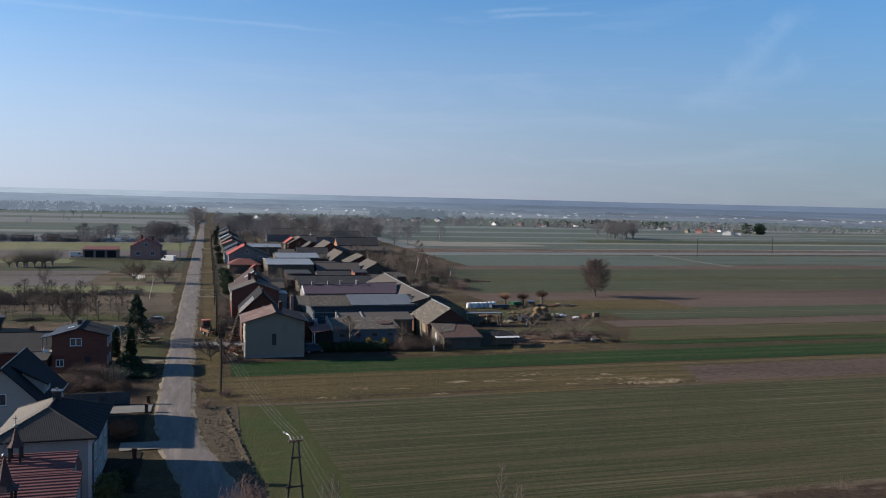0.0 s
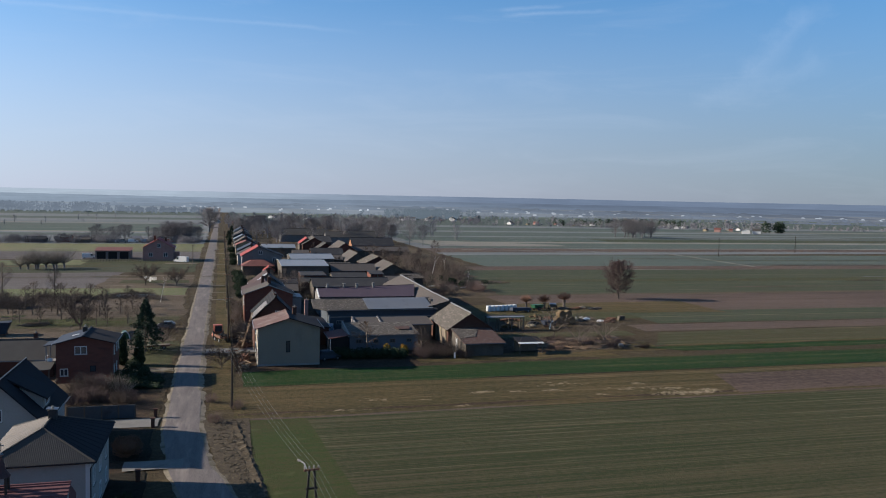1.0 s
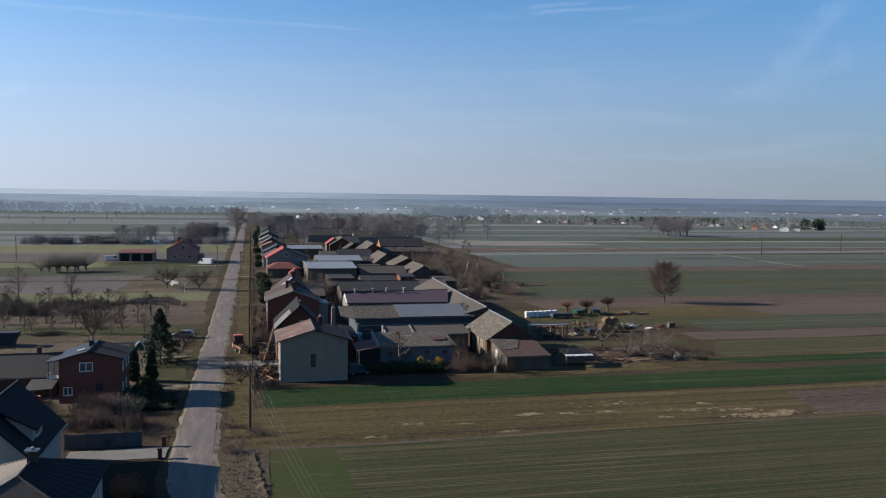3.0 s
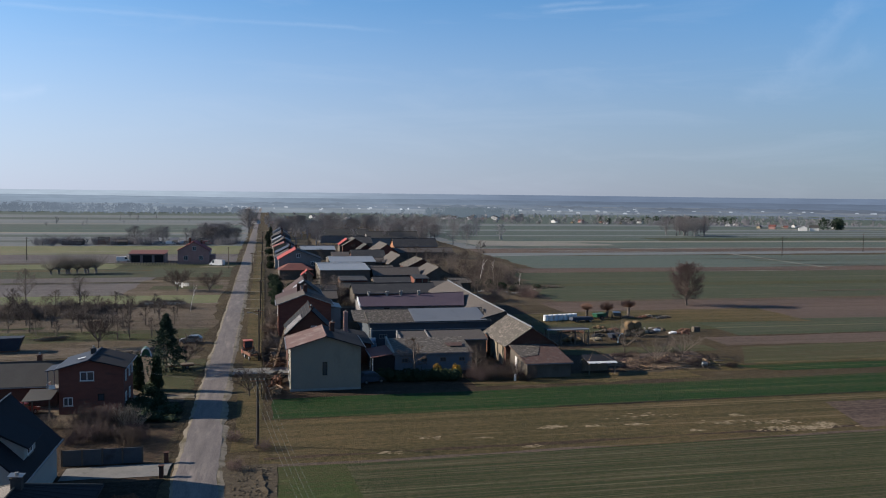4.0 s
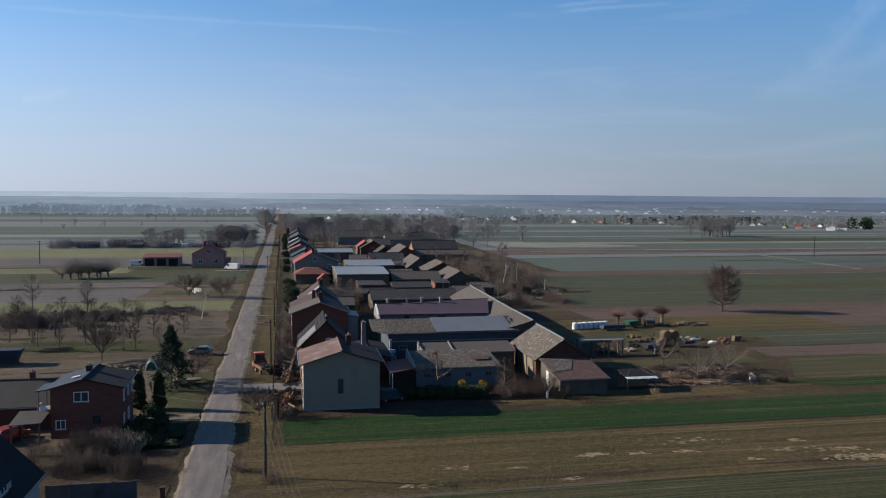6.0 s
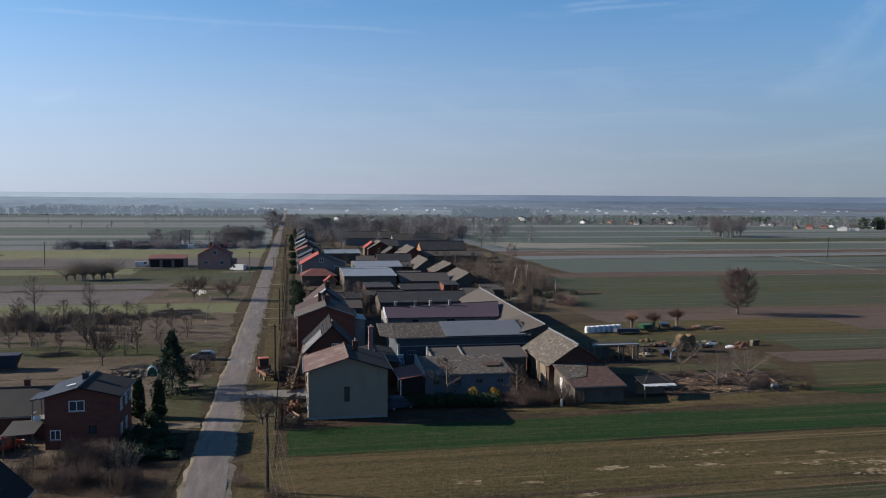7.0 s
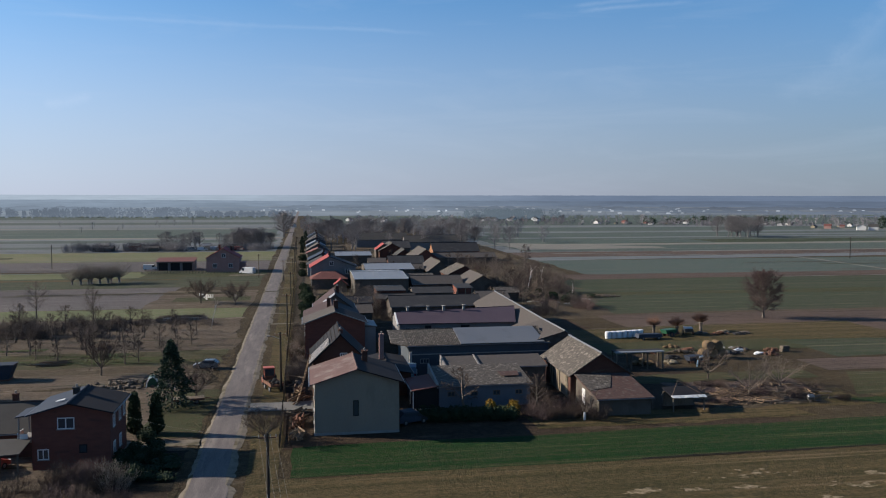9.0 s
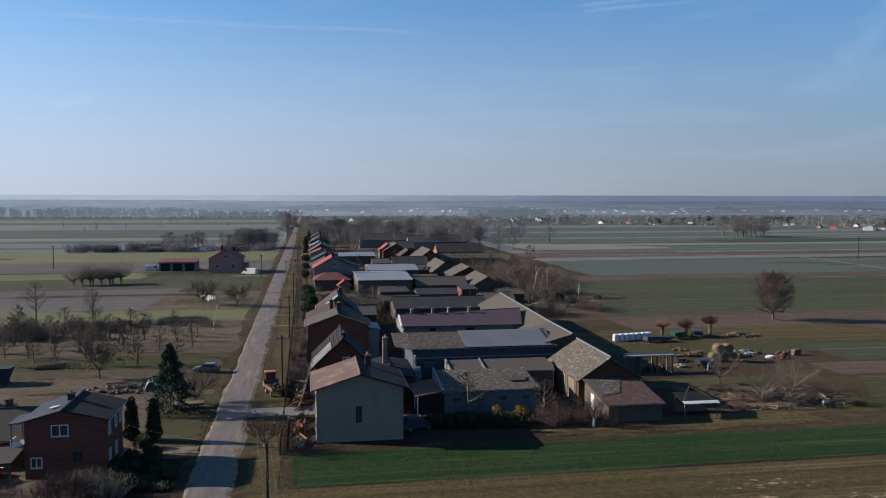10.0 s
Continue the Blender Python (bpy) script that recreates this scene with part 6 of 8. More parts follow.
slab(bm, [(-0.35, -0.2, 7.90), (0.5, -0.2, 7.82), (0.5, 0.6, 7.82), (-0.35, 0.6, 7.90)], 0.04)
part("chimney_cap", bm, M["metal"], h, "bent pale metal cap")
for yy in (-3.4, -0.2, 3.2):
    window(h, "E", (yy, 3.4), 1.0, 1.4, ex - 0.4)
    window(h, "E", (yy, 1.2), 1.0, 1.2, ex - 0.4)
bm = bmesh.new()
tube(bm, [(ex - 0.02, f_ + 0.2, ez - 0.1), (ex - 0.36, f_ + 0.36, ez - 0.6), (ex - 0.36, f_ + 0.36, 0.1)], 0.055, 6)
part("downpipe", bm, M["felt"], h)

h = thing("chapel", "low chapel with a maroon metal roof and small spires", "chapel", (-9.0, 52.0, 0))
for name_, x0, x1, y0, y1, z0, z1 in (("choir", -4.2, 3.5, 3.2, 5.7, 6.35, 7.0), ("nave", -4.8, 4.1, -12.0, 3.2, 2.55, 6.35)):
    bm = bmesh.new()
    loft(bm, [(x0, y0, -0.2), (x1, y0, -0.2), (x1, y1, -0.2), (x0, y1, -0.2)], [(x0, y0, z0 - 0.1), (x1, y0, z0 - 0.1), (x1, y1, z1 - 0.1), (x0, y1, z1 - 0.1)])
    part(name_ + "_wall", bm, M["white_render"], h)
    bm = bmesh.new()
    ribbed(bm, [(x1 + 0.15, y1 + 0.1, z1 + 0.02), (x1 + 0.15, y0 - 0.1, z0 - 0.03), (x0 - 0.15, y0 - 0.1, z0 - 0.03), (x0 - 0.15, y1 + 0.1, z1 + 0.02)], 0.12, 0.36, 0.07, 0.16)
    part(name_ + "_roof", bm, M["maroon"], h)
bm = bmesh.new()
loft(bm, [(-4.2, 5.7, -0.2), (3.5, 5.7, -0.2), (3.5, 8.2, -0.2), (-4.2, 8.2, -0.2)], [(-4.2, 5.8, 6.9), (3.5, 5.8, 6.9), (3.5, 8.2, 5.4), (-4.2, 8.2, 5.4)])
part("apse", bm, M["maroon"], h)


def turret(x, y, z, s, tall):
    """A small open bell turret with a spire; under the chapel it stands on."""
    bm = bmesh.new()
    block(bm, x - s, x + s, y - s, y + s, z - 0.8, z + 0.7)
    t = part("turret_base", bm, M["pole_dark"], h)
    for dx in (-1, 1):
        for dy in (-1, 1):
            bm = bmesh.new()
            block(bm, x + dx * s * 0.8 - 0.07, x + dx * s * 0.8 + 0.07, y + dy * s * 0.8 - 0.07, y + dy * s * 0.8 + 0.07, z + 0.7, z + 1.9)
            part("turret_post", bm, M["pole_dark"], t)
    bm = bmesh.new()
    lo = [(x + s * 1.35 * math.cos(k * math.pi / 4 + 0.39), y + s * 1.35 * math.sin(k * math.pi / 4 + 0.39), z + 1.9) for k in range(8)]
    mid_ = [(x + s * 0.75 * math.cos(k * math.pi / 4 + 0.39), y + s * 0.75 * math.sin(k * math.pi / 4 + 0.39), z + 2.25) for k in range(8)]
    loft(bm, lo, mid_)
    loft(bm, mid_, [(x + 0.04 * math.cos(k * math.pi / 4), y + 0.04 * math.sin(k * math.pi / 4), z + 1.9 + tall) for k in range(8)])
    part("spire", bm, M["spire"], t)
    bm = bmesh.new()
    bmesh.ops.create_icosphere(bm, subdivisions=2, radius=0.15, matrix=Matrix.Translation((x, y, z + 1.95 + tall)))
    part("finial_ball", bm, M["metal"], t)
    bm = bmesh.new()
    tube(bm, [(x, y, z + 1.9 + tall), (x, y, z + 2.7 + tall)], 0.025, 5)
    tube(bm, [(x - 0.18, y, z + 2.5 + tall), (x + 0.18, y, z + 2.5 + tall)], 0.025, 5)
    part("cross", bm, M["metal"], t)


turret(-0.15, 5.0, 5.9, 0.40, 1.3)
turret(0.5, -1.2, 5.1, 0.62, 2.0)

th = thing("panel_fence", "grey concrete panel fence along a driveway", "fence", (-12.6, 98.6, 0))
for k in range(4):
    bm = bmesh.new()
    block(bm, k * 1.75 + 0.08, k * 1.75 + 1.67, -0.04, 0.04, 0.02, 1.5)
    part("panel", bm, M["blue_render"], th)
for k in range(5):
    bm = bmesh.new()
    block(bm, k * 1.75 - 0.07, k * 1.75 + 0.07, -0.07, 0.07, -0.1, 1.6)
    part("post", bm, M["block"], th)
h = gable("house", "brick house with a red tile roof on a flat field", -24.6, -13.9, 320, 331, 4.9, 8.0, "y", "pink_brick", "red_roof", 0.5)
window(h, "S", (0.3, 5.6), 1.3, 1.4, -5.5)
for x in (-2.6, 2.6):
    window(h, "S", (x, 2.2), 1.4, 1.5, -5.5)
chimney(h, -1.6, 1.0, 6.9, 9.0, 0.7)
chimney(h, 2.2, 2.5, 6.2, 8.3, 0.7)
bm = bmesh.new()
block(bm, 5.35, 7.2, -3, 3, -0.1, 3.0)
part("side_wing", bm, M["pink_brick"], h)
h = gable("garage", "low pale garage with three dark bays and a brown-red roof", -42, -29.8, 328, 336, 3.1, 3.8, "x", "pale_wall", "brown_roof", 0.4, mid=1.0, eave2=3.9, category="garage")
for k in range(3):
    opening(h, "S", (-4 + k * 4.0, 1.35), 3.0, 2.6, -4.0)

# ---- power line ----


def power_pole(x, y, h, label, arms=1, lamp=False, material="pole_dark"):
    th = thing("utility_pole", label, "utility pole", (x, y, 0), group="poles of the village power line")
    bm = bmesh.new()
    tube(bm, [(0, 0, -0.3), (0.02, 0, h * 0.5), (0, 0, h)], [0.15, 0.13, 0.10], 8)
    part("pole", bm, M[material], th)
    bm = bmesh.new()
    block(bm, -0.7, 0.7, -0.05, 0.05, h - 0.43, h - 0.34)
    arm = part("cross_arm", bm, M["rust_iron"], th)
    for k in range(4):
        bm = bmesh.new()
        xx = -0.66 + k * 0.44
        tube(bm, [(xx, 0, h - 0.33), (xx, 0, h - 0.24), (xx, 0, h - 0.14)], [0.035, 0.06, 0.045], 6)
        part("insulator", bm, M["concrete"], arm)
    if lamp:
        bm = bmesh.new()
        tube(bm, [(-0.1, 0, h - 0.9), (-0.9, 0, h - 0.55), (-1.3, 0, h - 0.5)], 0.035, 5)
        a = part("lamp_arm", bm, M["metal"], th)
        bm = bmesh.new()
        block(bm, -1.75, -1.25, -0.12, 0.12, h - 0.58, h - 0.44, 0.03)
        part("lamp_head", bm, M["concrete"], a)
    return th


pole_ys = (101.9, 144.5, 187, 230, 273, 316, 359, 402)
for k, yy in enumerate(pole_ys):
    power_pole(4.7 if k else 4.87, yy, 7.9 if k else 7.0, "tarred wooden utility pole on the road verge", lamp=k == 1)

AX, AY, AZ = 9.25, 54.6, 8.0
th = thing("utility_pole", "A-frame wooden utility pole with a street lamp in a green field", "utility pole", (AX, AY, 0), 8, group="poles of the village power line")
for s in (-1, 1):
    bm = bmesh.new()
    tube(bm, [(s * 0.95, 0, -0.3), (s * 0.26, 0, 6.4), (s * 0.16, 0, 7.8)], [0.10, 0.08, 0.075], 8)
    part("leg", bm, M["pole_dark"], th)
for w, z in ((0.4, 6.5), (0.68, 4.4)):
    bm = bmesh.new()
    block(bm, -w, w, -0.07, 0.07, z, z + 0.12)
    part("brace", bm, M["pole_dark"], th)
bm = bmesh.new()
block(bm, -0.5, 0.5, -0.07, 0.07, 7.7, 7.82)
arm = part("cross_arm", bm, M["rust_iron"], th)
for k in range(4):
    bm = bmesh.new()
    xx = -0.45 + k * 0.3
    tube(bm, [(xx, 0, 7.82), (xx, 0, 7.92), (xx, 0, 8.02)], [0.035, 0.06, 0.045], 6)
    part("insulator", bm, M["concrete"], arm)
bm = bmesh.new()
tube(bm, [(-0.2, 0, 7.6), (-0.35, 0.5, 8.05), (-0.55, 0.9, 8.15)], 0.035, 5)
a = part("lamp_arm", bm, M["metal"], th)
bm = bmesh.new()
block(bm, -0.68, -0.52, 0.8, 1.15, 8.09, 8.19, 0.03)
part("lamp_head", bm, M["concrete"], a)


def wire(p, q, sag, label="thin grey overhead wire", r=0.0055, material="wire"):
    bm = bmesh.new()
    p, q = Vector(p), Vector(q)
    tube(bm, [p.lerp(q, k / 10) - Vector((0, 0, sag * 4 * (k / 10) * (1 - k / 10))) for k in range(11)], r, 4)
    ob = link("overhead_wire", bm, M[material])
    return tagged(ob, label, "wire", "wires of the village power line")


for k in range(4):
    wire((AX - 0.45 + k * 0.3, AY, 8.02), (4.87 - 0.66 + k * 0.44, 101.9, 6.86), 0.8)
    wire((AX - 0.45 + k * 0.3, AY, 8.02), (13.2 - 0.66 + k * 0.44, 6, 7.9), 0.7)
    for a, b in zip(pole_ys[:5], pole_ys[1:5]):
        wire((4.8 - 0.66 + k * 0.44, a, 7.76 if a > 110 else 6.86), (4.7 - 0.66 + k * 0.44, b, 7.76), 0.7, "thin dark overhead wire", 0.004, "pole_dark")
wire((4.3, 101.9, 6.7), (-9.9, 118.0, 4.9), 0.4, "yellowish service wire to a brick house")
wire((4.4, 144.5, 7.6), (8.5, 140.5, 5.6), 0.2)
for x, yy, hh in ((-79.3, 340.5, 8.5), (-178, 300, 8.5), (235, 345, 9), (300, 372, 9)):
    power_pole(x, yy, hh, "lone utility pole standing in the fields")
# grey stay pole and crossing poles by the hedge line
for x, yy, hh in ((1.6, 286, 6.5), (-6.2, 298, 7.5)):
    power_pole(x, yy, hh, "weathered wooden pole beside the road", material="wood")

# ---- fences ----


def fence(x0, y0, x1, y1, h, material, label, gap=2.5, boards=True, slat_gap=0.28):
    d = Vector((x1 - x0, y1 - y0, 0))
    n = max(1, round(d.length / gap))
    th = thing("fence", label, "fence", (x0, y0, 0), math.degrees(math.atan2(d.y, d.x)))
    L = d.length
    bm = bmesh.new()
    block(bm, -0.06, 0.06, -0.06, 0.06, -0.2, h + 0.08)
    post = part("post", bm, M[material], th)
    for k in range(1, n + 1):
        share("post", post.data, th, Matrix.Translation((L * k / n, 0, 0)))
    for z in (0.3, h - 0.2):
        bm = bmesh.new()
        w = 0.04 if boards else 0.012
        block(bm, 0.06, L - 0.06, -w * 0.75, w * 0.75, z - w, z + w)
        part("rail", bm, M[material], th)
    if boards:
        bm = bmesh.new()
        block(bm, -0.07, 0.07, -0.055, -0.03, 0.08, h)
        sl = part("slat", bm, M[material], th)
        sl.matrix_basis = Matrix.Translation((slat_gap / 2, 0, 0))
        for k in range(1, min(280, int(L / slat_gap))):
            share("slat", sl.data, th, Matrix.Translation((slat_gap * (k + 0.5), 0, 0)))
    return th


fence(5.2, 120.6, 5.2, 134.6, 1.3, "pole_dark", "dark wooden picket fence beside the road", 2.3)
fence(5.2, 139.4, 5.1, 166, 1.4, "pole_dark", "dark wooden fence along the farmyard", 2.5, slat_gap=0.34)
fence(5.1, 167, 5.1, 200, 1.4, "pole_dark", "dark wooden fence along the farmyard", 2.5, slat_gap=0.34)
fence(5.1, 204, 5.1, 265, 1.4, "pole_dark", "dark fence along a garden", 3, slat_gap=0.4)
fence(5.1, 269, 5.1, 355, 1.3, "wood", "grey fence along the village street", 3, slat_gap=0.5)
fence(-44.5, 314.0, -12.0, 314.4, 1.1, "cream", "pale concrete panel fence in front of a garage", 1.0, slat_gap=1.0)
for x, yy in ((-3.4, 94.2), (-3.4, 98.0), (-3.3, 77.2)):
    bm = bmesh.new()
    block(bm, -0.18, 0.18, -0.18, 0.18, -0.1, 1.0)
    block(bm, -0.24, 0.24, -0.24, 0.24, 1.0, 1.08)
    ob = link("gate_post", bm, M["brown_brick"])
    ob.matrix_basis = Matrix.Translation((x, yy, 0))
    tagged(ob, "square brick gate post with a flat cap", "gate post")

# ---- vehicles ----


def wheel(parent, x, y, r, w, rim="metal"):
    bm = bmesh.new()
    disc(bm, (x, y, r), (0, 1, 0), r, w)
    wl_ = part("wheel", bm, M["tyre"], parent)
    bm = bmesh.new()
    disc(bm, (x, y, r), (0, 1, 0), r * 0.58, w + 0.04, 10)
    part("rim", bm, M[rim], wl_)


def car(x, y, turn, paint, label, length=4.2, height=1.5, width=1.72, van=False):
    """A car whose nose points along its own +x."""
    th = thing("car" if not van else "van", label, "car" if not van else "van", (x, y, 0), turn)
    L, w = length / 2, width / 2
    if van:
        prof = [(-L, 0.35), (L, 0.35), (L, 0.95), (L - 0.7, 1.15), (L - 1.35, height), (-L, height)]
    else:
        prof = [(-L, 0.3), (L, 0.3), (L, 0.68), (L - 0.9, 0.88), (L - 1.6, height), (-L + 0.6, height), (-L, 0.95)]
    bm = bmesh.new()
    loft(bm, [(a, -w * (0.86 if z > 1.0 else 1), z) for a, z in prof][::-1], [(a, w * (0.86 if z > 1.0 else 1), z) for a, z in prof][::-1])
    bmesh.ops.bevel(bm, geom=bm.edges[:], offset=0.05, segments=1, affect="EDGES")
    part("body", bm, M[paint], th)
    for s in (-1, 1):
        bm = bmesh.new()
        z0, z1 = (1.15, height - 0.2) if van else (0.93, height - 0.1)
        a0, a1 = (L - 1.9, L - 1.1) if van else (-L + 0.5, L - 1.35)
        ya, yb = sorted((s * w * 0.80, s * w * 0.945))
        block(bm, a0, a1, ya, yb, z0, z1, 0.02)
        part("side_window", bm, M["glass"], th)
        bm = bmesh.new()
        block(bm, L - 0.12, L + 0.015, *sorted((s * w * 0.55, s * w * 0.92)), 0.55, 0.72)
        part("headlight", bm, M["white"], th)
        bm = bmesh.new()
        block(bm, -L - 0.015, -L + 0.1, *sorted((s * w * 0.6, s * w * 0.92)), 0.6, 0.85)
        part("tail_light", bm, M["car_red"], th)
        for a in (-L + 0.75, L - 0.8):
            wheel(th, a, s * (w - 0.08), 0.31, 0.2)
    bm = bmesh.new()
    if van:
        loft(bm, [(L - 0.72, -w * 0.8, 1.16), (L - 0.72, w * 0.8, 1.16), (L - 1.3, w * 0.75, height - 0.12), (L - 1.3, -w * 0.75, height - 0.12)], [(L - 0.66, -w * 0.8, 1.19), (L - 0.66, w * 0.8, 1.19), (L - 1.24, w * 0.75, height - 0.09), (L - 1.24, -w * 0.75, height - 0.09)])
    else:
        loft(bm, [(L - 0.98, -w * 0.78, 0.93), (L - 0.98, w * 0.78, 0.93), (L - 1.55, w * 0.72, height - 0.07), (L - 1.55, -w * 0.72, height - 0.07)], [(L - 0.92, -w * 0.78, 0.96), (L - 0.92, w * 0.78, 0.96), (L - 1.49, w * 0.72, height - 0.03), (L - 1.49, -w * 0.72, height - 0.03)])
    part("windscreen", bm, M["glass"], th)
    return th


car(-6.5, 160.9, 172, "car_silver", "silver estate car parked on an earth drive", 3.6, 1.4, 1.5)
car(22.6, 150.6, 80, "car_blue", "pale blue van parked between farm sheds", 4.0, 1.9, 1.7, True)
car(-10.6, 311.5, 150, "white", "white panel van parked by a red-roofed house", 5.2, 2.2, 1.9, True)
car(-44.5, 330.5, 10, "white", "white van parked beside a garage", 4.8, 2.0, 1.8, True)
car(-21.2, 117.5, 60, "car_red", "red car parked beside a brick house", 4.1)
car(19.6, 127.4, 20, "navy_roof", "small dark car in the shade beside a grey house", 3.8)

# tractor with a flat cart on the verge
th = thing("tractor", "old orange-red tractor parked on the road verge", "tractor", (2.9, 150.0, 0), 100)
bm = bmesh.new()
block(bm, -0.2, 1.6, -0.38, 0.38, 0.75, 1.35, 0.08)
part("bonnet", bm, M["tractor_red"], th)
bm = bmesh.new()
block(bm, -1.3, -0.15, -0.62, 0.62, 0.7, 1.25, 0.05)
part("rear_body", bm, M["rust_iron"], th)
bm = bmesh.new()
block(bm, -1.35, 0.0, -0.75, 0.75, 2.2, 2.36, 0.06)
cab = part("cab_roof", bm, M["tractor_red"], th)
for x in (-1.25, -0.12):
    for yy in (-0.65, 0.65):
        bm = bmesh.new()
        block(bm, x - 0.04, x + 0.04, yy - 0.04, yy + 0.04, 1.2, 2.2)
        part("cab_post", bm, M["tractor_red"], cab)
bm = bmesh.new()
block(bm, -1.2, -0.15, -0.6, 0.6, 1.25, 2.15)
part("cab_glass", bm, M["glass"], th)
for s in (-1, 1):
    wheel(th, -0.8, s * 0.78, 0.68, 0.36, "tractor_red")
    wheel(th, 1.25, s * 0.6, 0.36, 0.22, "tractor_red")
th = thing("farm_cart", "flat farm cart loaded with dark scrap", "cart", (3.7, 146.0, 0), 110)
bm = bmesh.new()
block(bm, -1.6, 1.6, -0.85, 0.85, 0.7, 0.85)
for s in (-1, 1):
    block(bm, -1.6, 1.6, *sorted((s * 0.8, s * 0.87)), 0.85, 1.15)
part("bed", bm, M["rust_iron"], th)
for x in (-1.0, 1.0):
    for s in (-1, 1):
        wheel(th, x, s * 0.8, 0.36, 0.2)
rng = random.Random(5)
for _ in range(16):
    bm = bmesh.new()
    rock(bm, (rng.uniform(-1.3, 1.3), rng.uniform(-0.6, 0.6), 1.0 + rng.uniform(0, 0.2)), rng.uniform(0.18, 0.35), rng)
    part("scrap_lump", bm, M["dark"], th)

th = thing("flat_trailer", "flat timber trailer with a red side board", "trailer", (-6.4, 140.4, 0), 8)
bm = bmesh.new()
block(bm, -1.95, 1.95, -0.75, 0.75, 0.62, 0.72)
part("bed", bm, M["wood"], th)
bm = bmesh.new()
block(bm, -1.95, 1.95, -0.81, -0.75, 0.48, 0.74)
part("side_board", bm, M["rust_iron"], th)
bm = bmesh.new()
tube(bm, [(1.95, 0.2, 0.6), (2.8, 0, 0.45)], 0.05, 5)
part("drawbar", bm, M["rust_iron"], th)
for x in (-1.0, 1.0):
    for s in (-1, 1):
        wheel(th, x, s * 0.6, 0.32, 0.18)
th = thing("skip", "large dark green skip container in the yard", "container", (-34.8, 157.6, 0), 2)
bm = bmesh.new()
loft(bm, [(-2.6, -1.0, 0.3), (2.4, -1.0, 0.3), (2.4, 1.0, 0.3), (-2.6, 1.0, 0.3)], [(-3.6, -1.2, 2.3), (3.2, -1.2, 2.3), (3.2, 1.2, 2.3), (-3.6, 1.2, 2.3)])
part("body", bm, M["navy_roof"], th)
bm = bmesh.new()
block(bm, -2.7, 2.5, -1.02, 1.02, 0.0, 0.3)
part("runner", bm, M["rust_iron"], th)

# ---- trees ----
apple = [Tree(s, 4.6, 1.0, 0.12, thin=0.013, twig="twig_dark", outline=shaped(s, 4.6, 0.9, 0.13, 1.7, 13, "oval", 2, 2)) for s in (1, 2, 3, 6)]
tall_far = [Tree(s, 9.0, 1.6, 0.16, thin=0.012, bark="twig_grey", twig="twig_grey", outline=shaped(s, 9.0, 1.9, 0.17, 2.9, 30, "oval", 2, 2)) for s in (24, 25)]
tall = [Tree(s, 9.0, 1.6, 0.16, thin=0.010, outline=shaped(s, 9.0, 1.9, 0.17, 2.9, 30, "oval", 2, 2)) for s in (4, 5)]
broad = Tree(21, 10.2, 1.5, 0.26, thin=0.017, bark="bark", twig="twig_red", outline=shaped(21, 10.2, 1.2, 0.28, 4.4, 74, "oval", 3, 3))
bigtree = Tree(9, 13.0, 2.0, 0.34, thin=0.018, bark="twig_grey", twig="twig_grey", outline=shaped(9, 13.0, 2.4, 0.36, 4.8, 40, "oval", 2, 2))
fruit = Tree(12, 5.2, 0.8, 0.13, thin=0.009, outline=shaped(12, 5.2, 0.9, 0.15, 1.25, 8, "vase", 3, 2))
pale = Tree(14, 4.8, 0.7, 0.10, thin=0.009, bark="bark", twig="twig", outline=shaped(14, 4.8, 0.8, 0.12, 1.3, 8, "vase", 3, 2))
round_tree = Tree(41, 4.2, 0.8, 0.13, thin=0.014, twig="twig_dark", outline=shaped(41, 4.2, 0.9, 0.13, 1.6, 12, "vase", 3, 3))
birch = [Tree(s, 9.5, 3.0, 0.10, 0.5, 3, 4, 0.12, 0.16, 0.008, "birch", "twig", 0.16) for s in (15, 16)]

for k, (x, yy, hh) in enumerate(((-33.2, 181.6, 4.4), (-28.4, 180.9, 4.8), (-20.1, 178.4, 4.6), (-16.5, 181.1, 4.0), (-14.9, 187.5, 4.6), (-11.4, 181.6, 3.6), (-19.0, 166.0, 4.0), (-17.2, 166.7, 3.8), (-33.4, 171.8, 3.4), (-41.6, 187.9, 5.2), (-24.0, 186.0, 4.6), (-27.0, 192.0, 4.8), (-22.0, 196.0, 4.6), (-36.0, 189, 5.0), (-13.6, 167.0, 3.6), (-26.5, 174.0, 3.6), (-31, 199, 4.8), (-17.0, 198, 4.2), (-45, 181, 4.8), (-50, 190, 5.0), (-39, 176, 4.2), (-48, 172, 4.5), (-55, 184, 5), (-12.5, 173.5, 3.2), (-23.0, 168.0, 3.4), (-37, 201, 5), (-46, 204, 5), (-20.6, 190, 4.2), (-30.5, 186, 4.4), (-38, 183, 4.6), (-43, 196, 4.8), (-33, 194, 4.4), (-25, 200, 4.6), (-15.5, 193, 4.0), (-52, 178, 4.6), (-60, 194, 5), (-57, 202, 5), (-41, 170, 4.0), (-29, 167.5, 3.6), (-18.4, 173, 3.6), (-12.2, 195, 3.8), (-50, 199, 4.8), (-63, 182, 4.8), (-22.5, 181.5, 4.4), (-35.5, 176, 4.0))):
    apple[k % 4].at(x, yy, hh, k * 77, "fruit_tree", "small bare fruit tree in an orchard", group="orchard trees", wide=1.1)
round_tree.at(-20.7, 158.5, 6.2, 40, "fruit_tree", "spreading bare fruit tree beside a farmyard", wide=0.72)
tall[0].at(-47.1, 217.5, 8.4, 10, label="tall bare tree on a field edge", wide=1.1)
tall[1].at(-34.5, 211.3, 7.4, 60, label="tall bare tree on a field edge", wide=1.1)
